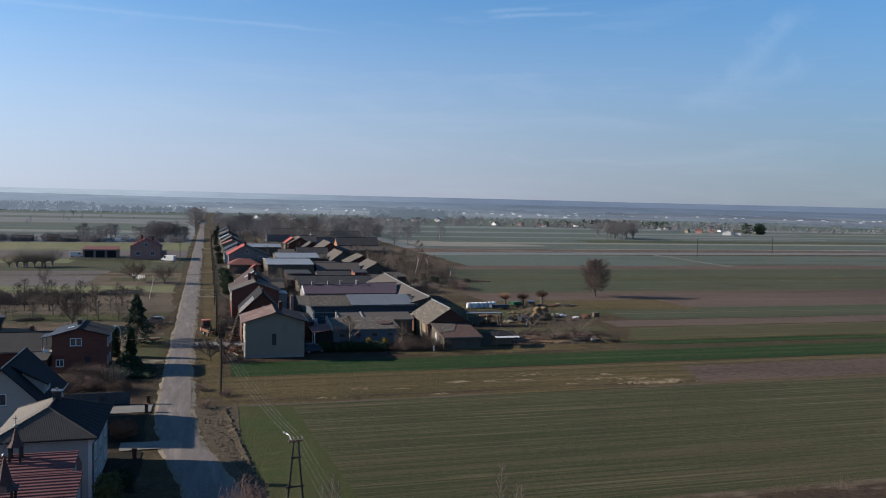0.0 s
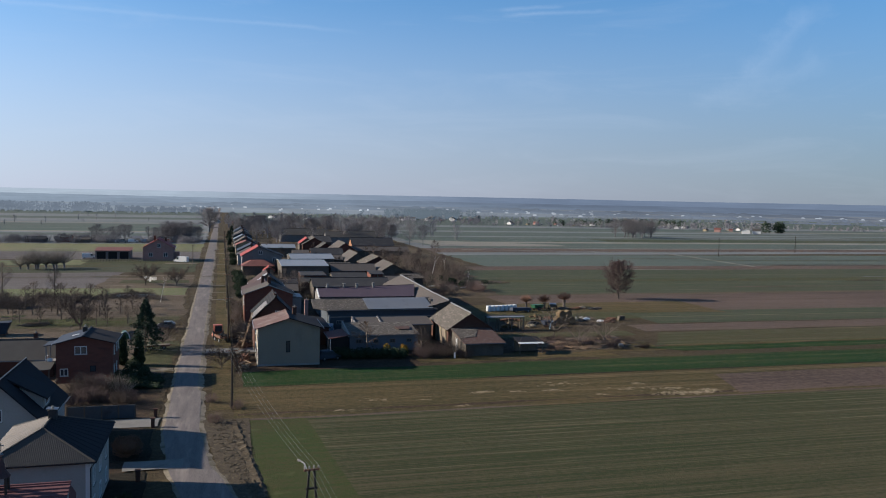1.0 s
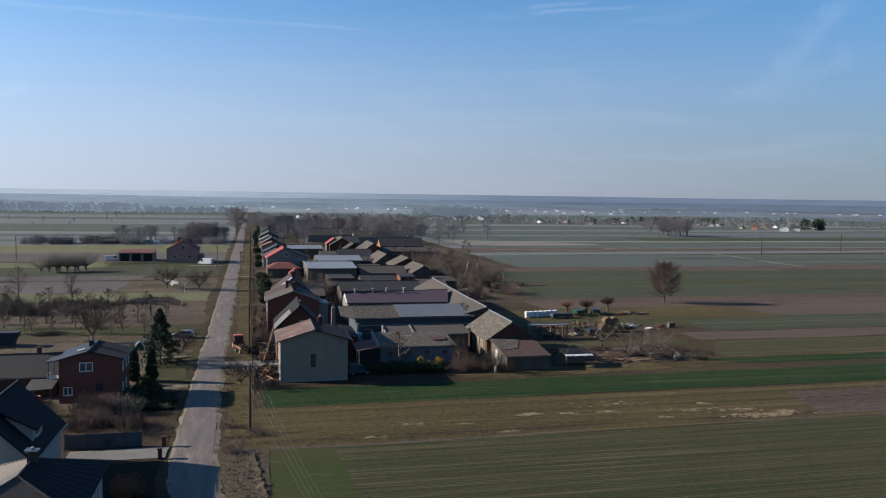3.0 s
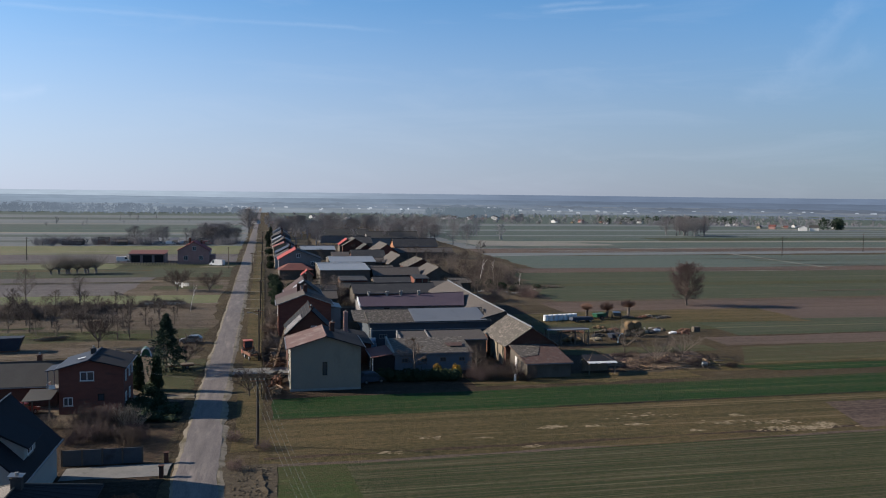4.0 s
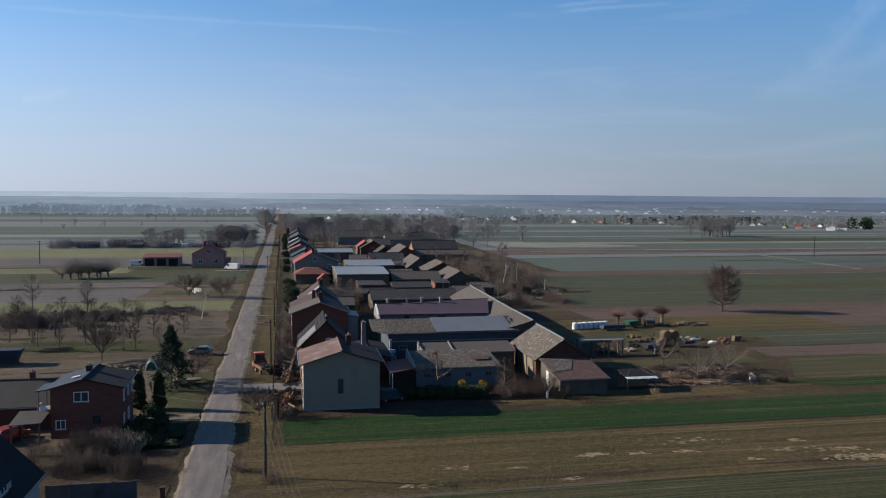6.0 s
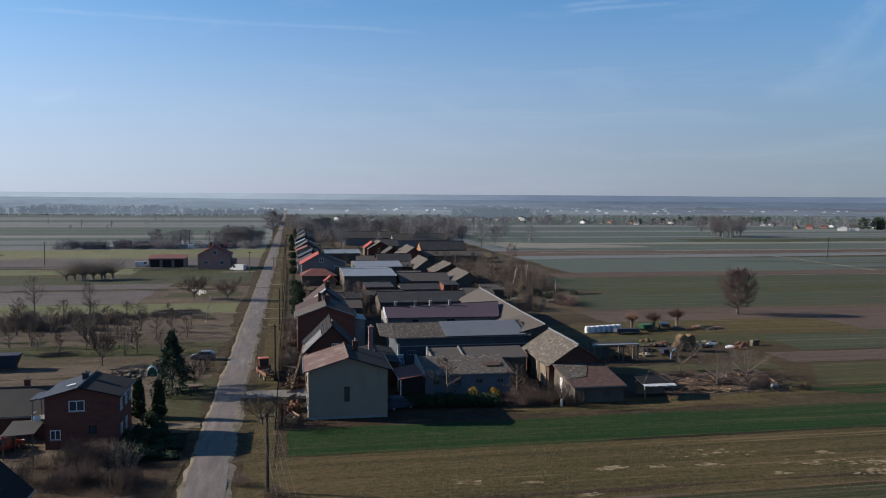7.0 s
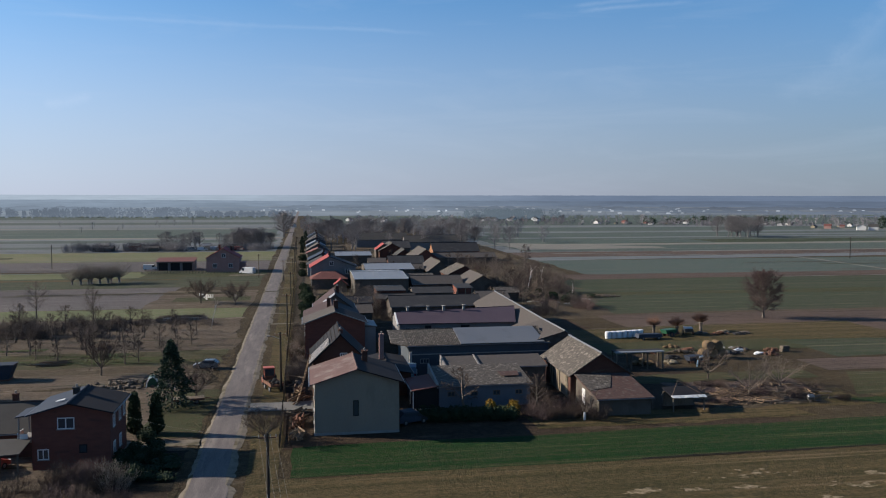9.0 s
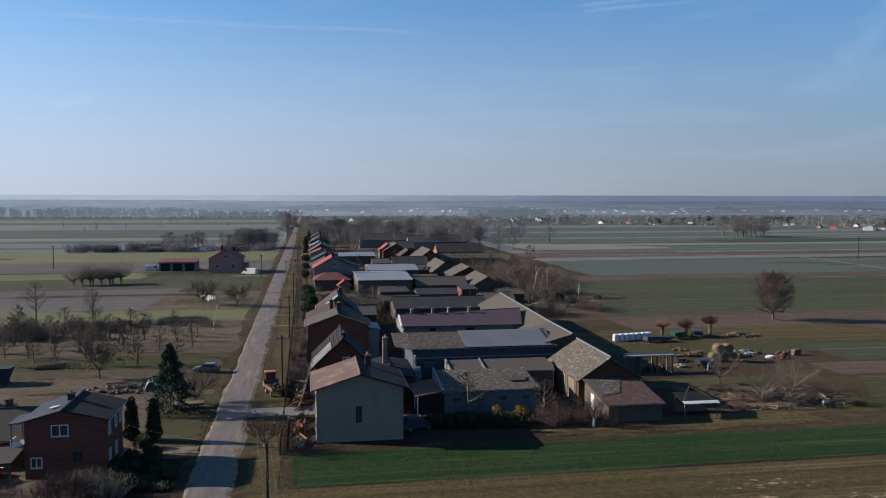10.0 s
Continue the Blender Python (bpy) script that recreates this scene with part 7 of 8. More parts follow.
round_tree.at(-16.5, 237.5, 6.0, 120, label="bare tree beside a line of washing")
round_tree.at(-8.2, 233.3, 5.4, 220, label="bare dense-crowned tree beside the road")
round_tree.at(-5.7, 142.4, 4.2, 300, label="dense round-crowned bare tree beside the road", wide=1.15)
round_tree.at(3.7, 122.8, 3.6, 80, label="small dense bare tree on the road verge")
broad.at(103.6, 194.6, 10.4, 0, label="lone reddish-brown tree on open fields")
pale.at(63.8, 132.4, 4.9, 30, label="pale bare fruit tree among cut wood", wide=1.1)
fruit.at(63.4, 142.4, 5.4, 80, label="bare tree behind the barn")
pale.at(70.6, 136.4, 4.4, 190, label="bare fruit tree among brushwood", wide=1.2)
apple[1].at(26.3, 131.9, 5.4, 15, label="small bare tree in front of a low shed", wide=1.25)
apple[2].at(34.9, 129.9, 4.6, 75, label="small bare tree in front of a low shed", wide=1.25)
fruit.at(39.2, 125.2, 4.2, 140, label="bare tree with a whitewashed trunk", wide=0.7)
bm = bmesh.new()
tube(bm, [(39.2, 125.2, 0), (39.2, 125.2, 0.95)], [0.165, 0.15], 8)
tagged(link("trunk_guard", bm, M["white"]), "white wrap round a fruit tree trunk", "trunk guard")
birch[0].at(-10.0, 199.6, 7.6, 0, "birch_tree", "thin leaning white birch beside an orchard", wide=0.8)
birch[0].at(66.0, 244.8, 9.8, 10, "birch_tree", "thin leaning white birch among scrub")
birch[1].at(72.5, 227.5, 6.4, 20, "birch_tree", "thin leaning white birch on a field edge", wide=0.6)
birch[1].at(71.5, 249, 8.8, 200, "birch_tree", "thin white birch among scrub", wide=0.8)
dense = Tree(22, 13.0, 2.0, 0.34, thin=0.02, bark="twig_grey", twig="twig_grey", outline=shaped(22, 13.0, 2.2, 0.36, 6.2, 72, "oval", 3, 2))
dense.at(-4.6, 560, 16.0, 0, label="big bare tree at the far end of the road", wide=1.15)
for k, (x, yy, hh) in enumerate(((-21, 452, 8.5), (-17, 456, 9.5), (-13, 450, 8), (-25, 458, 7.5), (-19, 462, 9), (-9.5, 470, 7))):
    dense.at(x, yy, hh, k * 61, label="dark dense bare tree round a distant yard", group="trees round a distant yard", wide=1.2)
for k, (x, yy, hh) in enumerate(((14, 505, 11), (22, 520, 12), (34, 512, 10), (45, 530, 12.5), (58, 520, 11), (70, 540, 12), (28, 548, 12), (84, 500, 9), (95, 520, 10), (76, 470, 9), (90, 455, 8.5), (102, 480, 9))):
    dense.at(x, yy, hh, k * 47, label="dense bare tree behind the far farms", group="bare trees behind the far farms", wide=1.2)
# trees in and behind the farms
rng = random.Random(31)
for k in range(46):
    yy = rng.uniform(222, 345)
    x = 58 + rng.random() * (16 + (yy - 222) * 0.16)
    (tall + apple)[k % 6].at(x, yy, rng.uniform(3.5, 7.5), rng.uniform(0, 360), label="bare scrub tree behind the farmyards", group="scrub trees behind the farms", wide=rng.uniform(0.9, 1.3))
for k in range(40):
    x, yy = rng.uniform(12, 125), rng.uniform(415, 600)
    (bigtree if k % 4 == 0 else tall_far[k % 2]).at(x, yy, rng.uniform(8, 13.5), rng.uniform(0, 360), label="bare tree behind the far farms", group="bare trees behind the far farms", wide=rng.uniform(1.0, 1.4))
for k in range(22):
    x, yy = rng.uniform(8, 58), rng.uniform(205, 400)
    apple[k % 3].at(x if x < 11 or x > 20 else x + 12, yy, rng.uniform(3.5, 5.5), rng.uniform(0, 360), "fruit_tree", "bare garden tree between farm buildings", group="garden trees of the farms")
for k in range(16):
    x, yy = rng.uniform(278, 316), rng.uniform(516, 540)
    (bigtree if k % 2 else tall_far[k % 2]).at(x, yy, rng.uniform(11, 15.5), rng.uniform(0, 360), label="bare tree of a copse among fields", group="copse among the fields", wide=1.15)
for k in range(26):
    x = rng.uniform(-62, -8)
    (tall_far[k % 2] if k % 3 else bigtree).at(x, rng.uniform(446, 470), rng.uniform(5, 9) * (1.25 if x > -30 else 1), rng.uniform(0, 360), label="bare tree round a distant yard", group="trees round a distant yard", wide=1.35)

# pollard willows
pol_bm = bmesh.new()
tube(pol_bm, [(0, 0, -0.1), (0.05, 0, 0.9), (0, 0, 1.5), (0, 0, 1.75)], [0.32, 0.26, 0.38, 0.2], 8)
wil = thing("pollard_willow", "pollarded willow with a brush of reddish shoots", "tree", (72.1, 179.5, 0), group="pollard willows")
part("trunk", pol_bm, M["bark"], wil)
rng = random.Random(8)
segs = []
for _ in range(260):
    d = Vector((rng.gauss(0, 0.75), rng.gauss(0, 0.75), rng.uniform(0.35, 1.1))).normalized()
    p = Vector((0, 0, 1.5)) + d * 0.2
    n = p + d * rng.uniform(0.6, 1.2)
    e = (d + Vector((0, 0, 0.35))).normalized()
    segs += [(p, n, 0.014, 0.01, 2), (n, n + e * rng.uniform(0.3, 0.8), 0.01, 0.006, 2)]
me = seg_mesh("crown", segs, 3, 0.017)
me.materials.append(M["twig_rust"])
share("crown", me, wil, Matrix())
for x, yy, k in ((75.9, 177.8, 1.05), (82.3, 181.0, 1.1)):
    copy_thing(wil, Matrix.Translation((x, yy, 0)) @ Matrix.Diagonal((k, k, k, 1)) @ Matrix.Rotation(x, 4, "Z"))
pol = thing("pollard_willow", "pollarded willow with tall thin shoots on a field strip", "tree", (-58, 285, 0), group="row of pollards on a field strip")
bm = bmesh.new()
tube(bm, [(0, 0, -0.1), (0.1, 0, 0.6), (0.02, 0, 1.1), (0, 0, 1.4)], [0.3, 0.22, 0.3, 0.15], 8)
part("trunk", bm, M["twig_grey"], pol)
segs = []
for _ in range(150):
    d = Vector((rng.gauss(0, 0.75), rng.gauss(0, 0.75), rng.uniform(0.5, 1.1))).normalized()
    p = Vector((0, 0, 1.1)) + d * 0.25
    n = p + d * rng.uniform(1.6, 2.6)
    q = n + (d + Vector((rng.gauss(0, 0.2), rng.gauss(0, 0.2), 0.3))).normalized() * rng.uniform(0.9, 2.2)
    segs += [(p, n, 0.018, 0.012, 2), (n, q, 0.012, 0.006, 2), (n, n + (q - n) * 0.6 + Vector((rng.gauss(0, 0.4), rng.gauss(0, 0.4), 0)), 0.010, 0.006, 2)]
me = seg_mesh("crown", segs, 3, 0.010)
me.materials.append(M["twig_pale"])
share("crown", me, pol, Matrix())
for k in range(1, 8):
    copy_thing(pol, Matrix.Translation((-58 + k * 1.65 + (k % 3) * 0.5, 285 + k * 0.55, 0)) @ Matrix.Rotation(k, 4, "Z") @ Matrix.Scale(1.1 + 0.07 * (k % 4), 4))

conifer(-7.9, 138.0, 8.2, 3.5, "dark green spruce beside the road", 1)
column_bush(-10.2, 128.0, 4.6, 0.62, "dark columnar thuja beside a path", 2)
column_bush(-7.9, 127.6, 4.5, 0.62, "dark columnar thuja beside a path", 3)
for k, (x, yy, hh, r) in enumerate(((8.0, 206, 2.0, 1.2), (8.4, 214, 2.6, 1.5), (7.6, 222, 1.8, 1.2), (8.8, 231, 2.8, 1.6), (7.8, 240, 2.2, 1.3), (8.6, 252, 2.4, 1.5), (7.6, 262, 1.8, 1.3), (7.4, 300, 2.2, 1.4), (7.6, 330, 2.2, 1.4), (7.4, 365, 2.6, 1.6))):
    mound_bush(x, yy, r, r * 0.9, hh, "dark evergreen bush in a street garden", 40 + k, "thuja", "garden_bush", 0.15, 210)
for k, (x, yy, hh) in enumerate(((7, 412, 3.4), (7.5, 440, 4.2), (7, 470, 5), (9, 500, 6.5))):
    conifer(x, yy, hh, hh * 0.4, "dark conifer along the far street", 60 + k, "spruce", "garden_conifer")
for k, (x, yy, hh, r) in enumerate(((13.0, 225, 3.4, 1.7), (15.6, 228, 2.8, 1.5), (17.8, 226, 2.2, 1.3), (44.5, 222, 2.4, 1.4), (20.2, 232, 2.0, 1.2))):
    mound_bush(x, yy, r, r * 0.9, hh, "dark evergreen bush in a courtyard", 120 + k, "thuja", "courtyard_bush", 0.16, 220)
# dark clipped hedge and yellow bushes in front of the low shed
for k in range(9):
    mound_bush(20.9 + k * 1.25, 127.6 - 0.12 * k, 0.95, 0.8, 1.65 + 0.15 * math.sin(k * 2.3), "dark evergreen bush of a garden hedge", 70 + k, "thuja", "hedge_bush", 0.15, 170)
mound_bush(28.9, 128.3, 0.75, 0.6, 1.9, "yellow forsythia bush in blossom", 90, "forsythia", "forsythia_bush", 0.12, 330)
mound_bush(31.6, 128.2, 0.7, 0.6, 1.85, "yellow forsythia bush in blossom", 91, "forsythia", "forsythia_bush", 0.12, 330)
mound_bush(-5.0, 84.6, 1.35, 1.2, 1.9, "rounded brown-leaved bush in a yard", 92, "bush_brown", "round_bush", 0.07, 900)
mound_bush(-4.4, 66.6, 1.0, 0.9, 2.2, "olive evergreen shrub beside a white house", 93, "bush_green", "evergreen_bush", 0.16, 260)
mound_bush(-3.6, 70.0, 0.9, 0.8, 1.4, "dark evergreen shrub beside a white house", 94, "thuja", "evergreen_bush", 0.16, 220)
for k, (x, yy) in enumerate(((-8.4, 125.0), (-7.0, 121.4), (-8.6, 120.2), (-6.6, 119.0))):
    mound_bush(x, yy, 0.9, 0.8, 1.3, "low dark garden bush", 95 + k, "thuja", "garden_bush", 0.15, 200)

for k in range(12):
    mound_bush(-9.2 + (k % 4) * 1.5 + 0.3 * math.sin(k * 2.1), 112.6 + (k // 4) * 2.6 + 0.5 * math.sin(k), 0.95, 0.85, 0.9 + 0.3 * math.sin(k * 1.7), "low dark garden bush in the shade of a house", 150 + k, "thuja", "garden_bush", 0.15, 170)

thick = [thicket(s, 70, 1.6, 1.4, 2.6) for s in (1, 2)]
thick_dark = [thicket(s, 60, 1.6, 1.4, 2.7, "twig_dark", 0.009) for s in (7, 8)]
thick_grey = thicket(9, 60, 1.6, 1.4, 2.7, "twig_grey", 0.012)
thick_red = thicket(3, 70, 1.6, 1.4, 2.3, "twig_red")
thick_pale = thicket(4, 60, 1.5, 1.3, 2.6, "twig_pale")
rng = random.Random(17)
for k in range(22):
    shrub(thick_dark[k % 2] if k % 3 else thick_red, rng.uniform(-17, -6.6), rng.uniform(103.0, 114.8), rng.uniform(0.5, 0.95), rng.uniform(0, 360))
shrub(thick_pale, -8.6, 111.0, 0.8, 30, "pale arching bare shrub")
shrub(thick_pale, -9.8, 113.4, 0.7, 130, "pale arching bare shrub")
for k in range(26):
    shrub(thick_dark[k % 2] if k % 3 else thick_red, rng.uniform(33.5, 41.0), rng.uniform(124.6, 131.5), rng.uniform(0.4, 0.75), rng.uniform(0, 360), "bare reddish shrub beside a barn")
for k in range(48):
    shrub(thick_dark[k % 2] if k % 3 else thick_red, rng.uniform(57, 75), rng.uniform(128.5, 140), rng.uniform(0.3, 0.6), rng.uniform(0, 360), "low bare brushwood among cut wood", flat=0.75)
for k in range(26):
    shrub(thick[k % 2], rng.uniform(-48, -27), rng.uniform(191, 205), rng.uniform(0.8, 1.5), rng.uniform(0, 360), "dark bare shrub behind an orchard", flat=0.8)
for k in range(16):
    shrub(thick[k % 2], rng.uniform(-30, -10), rng.uniform(203, 212), rng.uniform(0.6, 0.95), rng.uniform(0, 360), "low bare shrub along a field edge", flat=0.6)
for k in range(60):
    shrub(thick[k % 2] if k % 4 else thick_red, 56 + rng.random() * (16 + k * 0.35), 205 + k * 2.1, rng.uniform(0.7, 1.6), rng.uniform(0, 360), "bare scrub behind the farmyards", flat=0.8)
sapling = Tree(33, 7.2, 0.8, 0.07, thin=0.011, bark="twig_pale", twig="twig_red", outline=shaped(33, 7.2, 1.2, 0.07, 1.1, 26, "oval", 2, 1))
for x, yy, hh, w in ((23.2, 50.2, 7.1, 1.0), (24.3, 50.0, 5.8, 0.8), (24.9, 50.6, 5.2, 0.8), (11.7, 53.2, 6.1, 0.9), (12.2, 53.8, 5.4, 0.8), (11.0, 53.4, 5.2, 0.8)):
    sapling.at(x, yy, hh, x * 90, "young_birch", "young reddish birch on a field edge", group="young birches on a field edge", wide=w)
for x, yy, k in ((6.0, 62.5, 1.0), (6.4, 60.5, 0.9), (5.4, 100.5, 0.5), (2.6, 104, 0.5), (3.0, 95, 0.5)):
    shrub(thick_red, x, yy, k, x * 40, "thin reddish bare shrub on a field edge")
for k, (x, yy) in enumerate(((17.0, 209), (19.2, 213), (15.4, 217), (21.5, 218), (18.5, 222), (22.6, 225), (16.4, 231), (20.4, 236), (23.0, 211), (13.6, 212))):
    tall[k % 2].at(x, yy, 4.4 + 0.5 * (k % 3), k * 73, label="bare brown tree in a farm courtyard", group="courtyard trees", wide=1.3)
for k in range(14):
    shrub(thick[k % 2], rng.uniform(5.8, 8), rng.uniform(139, 200), rng.uniform(0.4, 0.8), rng.uniform(0, 360), "bare garden shrub behind a fence")
r3 = random.Random(311)
for k in range(22):
    shrub(thick_dark[k % 2], r3.uniform(12.5, 25), r3.uniform(199, 228), r3.uniform(0.7, 1.3), r3.uniform(0, 360), "dark bare shrub in a garden behind the houses")
for k, (x, yy, hh) in enumerate(((14.0, 207, 3.2), (17.5, 214, 2.8), (12.6, 221, 3.4))):
    mound_bush(x, yy, 1.9, 1.7, hh, "dark evergreen bush in a garden behind the houses", 330 + k, "thuja", "garden_bush", 0.16, 240)

# ---- things in the yards ----


def heap(name, x, y, w, d, h, material, label, seed, n=14, size=0.5, category="heap"):
    """A pile of loose lumps on the ground."""
    r2 = random.Random(seed)
    bm = bmesh.new()
    for _ in range(n):
        a, q = r2.uniform(0, 6.283), r2.random() ** 0.5
        rock(bm, (math.cos(a) * w * q, math.sin(a) * d * q, h * (1 - q * 0.8) * 0.55), size * r2.uniform(0.6, 1.3), r2, 0.7)
    ob = link(name, bm, M[material])
    ob.matrix_basis = Matrix.Translation((x, y, 0))
    return tagged(ob, label, category, kind="stuff")


for k in range(7):
    th = thing("wrapped_bale", "white film-wrapped bale standing in a row", "bale", (61.6 + k * 1.12, 175.6 + k * 0.22, 0), group="row of wrapped bales")
    bm = bmesh.new()
    tube(bm, [(0, 0, 0), (0, 0, 0.12), (0, 0, 1.2), (0, 0, 1.3)], [0.45, 0.54, 0.54, 0.42], 12)
    part("wrapped_body", bm, M["plastic_white"], th)
th = thing("covered_cart", "low cart under a dark tarpaulin", "cart", (68.6, 173.8, 0), 4)
bm = bmesh.new()
loft(bm, [(-2.4, -0.9, 0.45), (2.4, -0.9, 0.45), (2.4, 0.9, 0.45), (-2.4, 0.9, 0.45)], [(-2.2, -0.7, 1.1), (2.2, -0.7, 1.0), (2.2, 0.7, 1.0), (-2.2, 0.7, 1.1)])
part("tarpaulin", bm, M["navy_roof"], th)
for x in (-1.5, 1.5):
    for s in (-1, 1):
        wheel(th, x, s * 0.8, 0.34, 0.2)


def machine(x, y, turn, paint, label):
    th = thing("farm_machine", label, "farm machine", (x, y, 0), turn)
    bm = bmesh.new()
    loft(bm, [(-1.2, -0.6, 0.6), (1.2, -0.6, 0.6), (1.2, 0.6, 0.6), (-1.2, 0.6, 0.6)], [(-1.5, -0.8, 1.35), (1.3, -0.8, 1.35), (1.3, 0.8, 1.35), (-1.5, 0.8, 1.35)])
    part("hopper", bm, M[paint], th)
    bm = bmesh.new()
    tube(bm, [(1.2, 0, 0.7), (2.6, 0, 0.5)], 0.06, 6)
    part("drawbar", bm, M["rust_iron"], th)
    bm = bmesh.new()
    block(bm, -1.4, 1.3, -0.9, -0.82, 0.35, 0.6)
    part("side_rail", bm, M["rust_iron"], th)
    for s in (-1, 1):
        wheel(th, -0.2, s * 0.9, 0.5, 0.24, "rust_iron")


machine(73.6, 176.2, 20, "machine_green", "green farm machine standing beside pollard willows")
machine(77.9, 177.4, 70, "metal", "grey farm machine standing beside pollard willows")
machine(66.5, 152.4, 10, "navy_roof", "dark blue farm machine in the rough yard")
th = thing("straw_stack", "round straw stack with a dark weathered side", "straw stack", (71.2, 156.4, 0))
for k, (x, yy, z) in enumerate(((-1.1, 0, 0.75), (0.4, 0.2, 0.75), (1.8, 0, 0.75), (-0.4, 0, 2.05), (1.1, 0.1, 2.05))):
    bm = bmesh.new()
    disc(bm, (x, yy, z), (0, 1, 0), 0.78, 1.5, 14)
    part("bale", bm, M["straw"], th)
heap("tarpaulin_heap", 78.6, 160.6, 0.9, 0.6, 0.9, "plastic_white", "white crumpled tarpaulin heap on grass", 1, 9, 0.45)
heap("tarpaulin_heap", 74.9, 158.6, 0.6, 0.5, 1.2, "cream", "pale sack heap beside a straw stack", 2, 8, 0.5)
heap("tarpaulin_heap", 80.4, 157.8, 0.5, 0.4, 0.7, "plastic_white", "small white heap on bare earth", 3, 6, 0.35)
heap("scrap_heap", 82.0, 157.2, 1.2, 0.8, 1.1, "rust_iron", "dark scrap heap on bare earth", 4, 22, 0.35)
heap("scrap_heap", 83.8, 176.8, 1.8, 0.6, 0.9, "rust_iron", "rusty scrap heap on a field edge", 5, 22, 0.35)
heap("scrap_heap", 87.0, 176.0, 1.6, 0.6, 0.7, "felt", "dark scrap heap on a field edge", 6, 18, 0.3)
heap("rubble_heap", 63.2, 153.6, 1.3, 0.8, 0.9, "cream", "pale pinkish rubble heap behind the barn", 7, 24, 0.3)
heap("stone_heap", 66.1, 224.3, 2.4, 1.4, 1.0, "concrete", "heap of pale field stones", 8, 40, 0.45)
heap("rubble_heap", 82.1, 235.0, 6.0, 2.0, 1.1, "wood", "long heap of brush and rubble on a field edge", 9, 120, 0.3)
for k, (x, yy, hh) in enumerate(((67.5, 229, 2.2), (69.0, 231, 1.8), (66.0, 234, 2.4), (70.6, 226.5, 1.5), (64.5, 240, 2.0), (75.0, 236, 1.2), (79.5, 233, 1.0))):
    mound_bush(x, yy, 1.1, 1.0, hh, "dark evergreen bush among scrub and stones", 180 + k, "thuja", "scrub_bush", 0.16, 190)
for k, (x, yy) in enumerate(((70.5, 222.5), (73.4, 226.0), (62.5, 226.8), (68.0, 237.0), (76.5, 229.5))):
    heap("stone_heap", x, yy, 1.6, 0.8, 0.6, "concrete", "heap of pale field stones among scrub", 190 + k, 16, 0.3)
heap("stone_heap", 77, 163, 3.2, 0.8, 0.6, "concrete", "scattered pale stones on grass", 10, 14, 0.3)
heap("rubble_heap", 58.5, 153.2, 1.6, 0.6, 1.4, "straw", "loose straw stored under a shed roof", 11, 26, 0.45)
heap("rubble_heap", 61.8, 161.5, 2.6, 1.0, 0.8, "rust_iron", "rusty odds and ends in the rough yard", 12, 26, 0.35)
heap("rubble_heap", 68.2, 161.0, 2.2, 0.7, 0.9, "wood", "heap of old timber in the rough yard", 13, 26, 0.35)
heap("rubble_heap", -15.5, 151.5, 5.0, 3.0, 0.8, "wood", "spread of cut branches on pale earth", 14, 60, 0.35)
heap("soil_heap", -17.0, 143.0, 1.8, 1.2, 1.2, "felt", "dark soil heap behind a brick house", 15, 20, 0.6)
for k, (x, yy, mat_, lab) in enumerate(((70.5, 162.4, "rust_iron", "rusty scrap heap among stored bales"), (73.2, 161.2, "wood", "heap of old planks among stored bales"), (76.4, 159.2, "felt", "dark tarpaulin heap in the rough yard"), (79.6, 162.0, "wood", "grey timber heap in the rough yard"), (84.3, 160.4, "rust_iron", "rusty scrap heap in the rough yard"), (65.2, 157.0, "felt", "dark heap of tyres and sheets in the rough yard"), (69.0, 165.6, "straw", "loose straw heap among stored bales"), (80.8, 177.6, "wood", "grey timber heap on a field edge"), (85.4, 178.2, "cream", "pale rubble heap on a field edge"), (88.6, 176.6, "wood", "low timber heap on a field edge"))):
    heap("scrap_heap", x, yy, 1.3, 0.7, 0.9, mat_, lab, 60 + k, 22, 0.34)
th = thing("crate_stack", "pale wooden crates stacked on grass", "crates", (86.0, 159.4, 0), 12)
for k in range(4):
    bm = bmesh.new()
    block(bm, -0.8 + (k % 2) * 0.75 + 0.1 * (k // 2), -0.1 + (k % 2) * 0.75 + 0.1 * (k // 2), -0.4, 0.4, (k // 2) * 0.5, (k // 2) * 0.5 + 0.46, 0.03)
    part("crate", bm, M["wood"], th)
th = thing("water_tank", "white round tank lying on its side", "tank", (69.6, 128.8, 0), -16)
bm = bmesh.new()
tube(bm, [(-0.05, 0, 0.6), (0.05, 0, 0.6), (0.7, 0, 0.6), (0.78, 0, 0.6)], [0.2, 0.34, 0.34, 0.2], 16)
part("shell", bm, M["metal"], th)
for x in (0.25, 0.8):
    bm = bmesh.new()
    block(bm, x - 0.1, x + 0.1, -0.5, 0.5, 0, 0.25)
    part("cradle", bm, M["wood"], th)
th = thing("pipe_hoop", "pale blue bent pipe over a machine", "pipe", (66.0, 150.4, 0))
bm = bmesh.new()
tube(bm, [(-0.1, 0, 0), (0.0, 0, 1.0), (0.35, 0, 1.5), (0.8, 0, 1.6)], 0.12, 8)
part("pipe", bm, M["car_blue"], th)


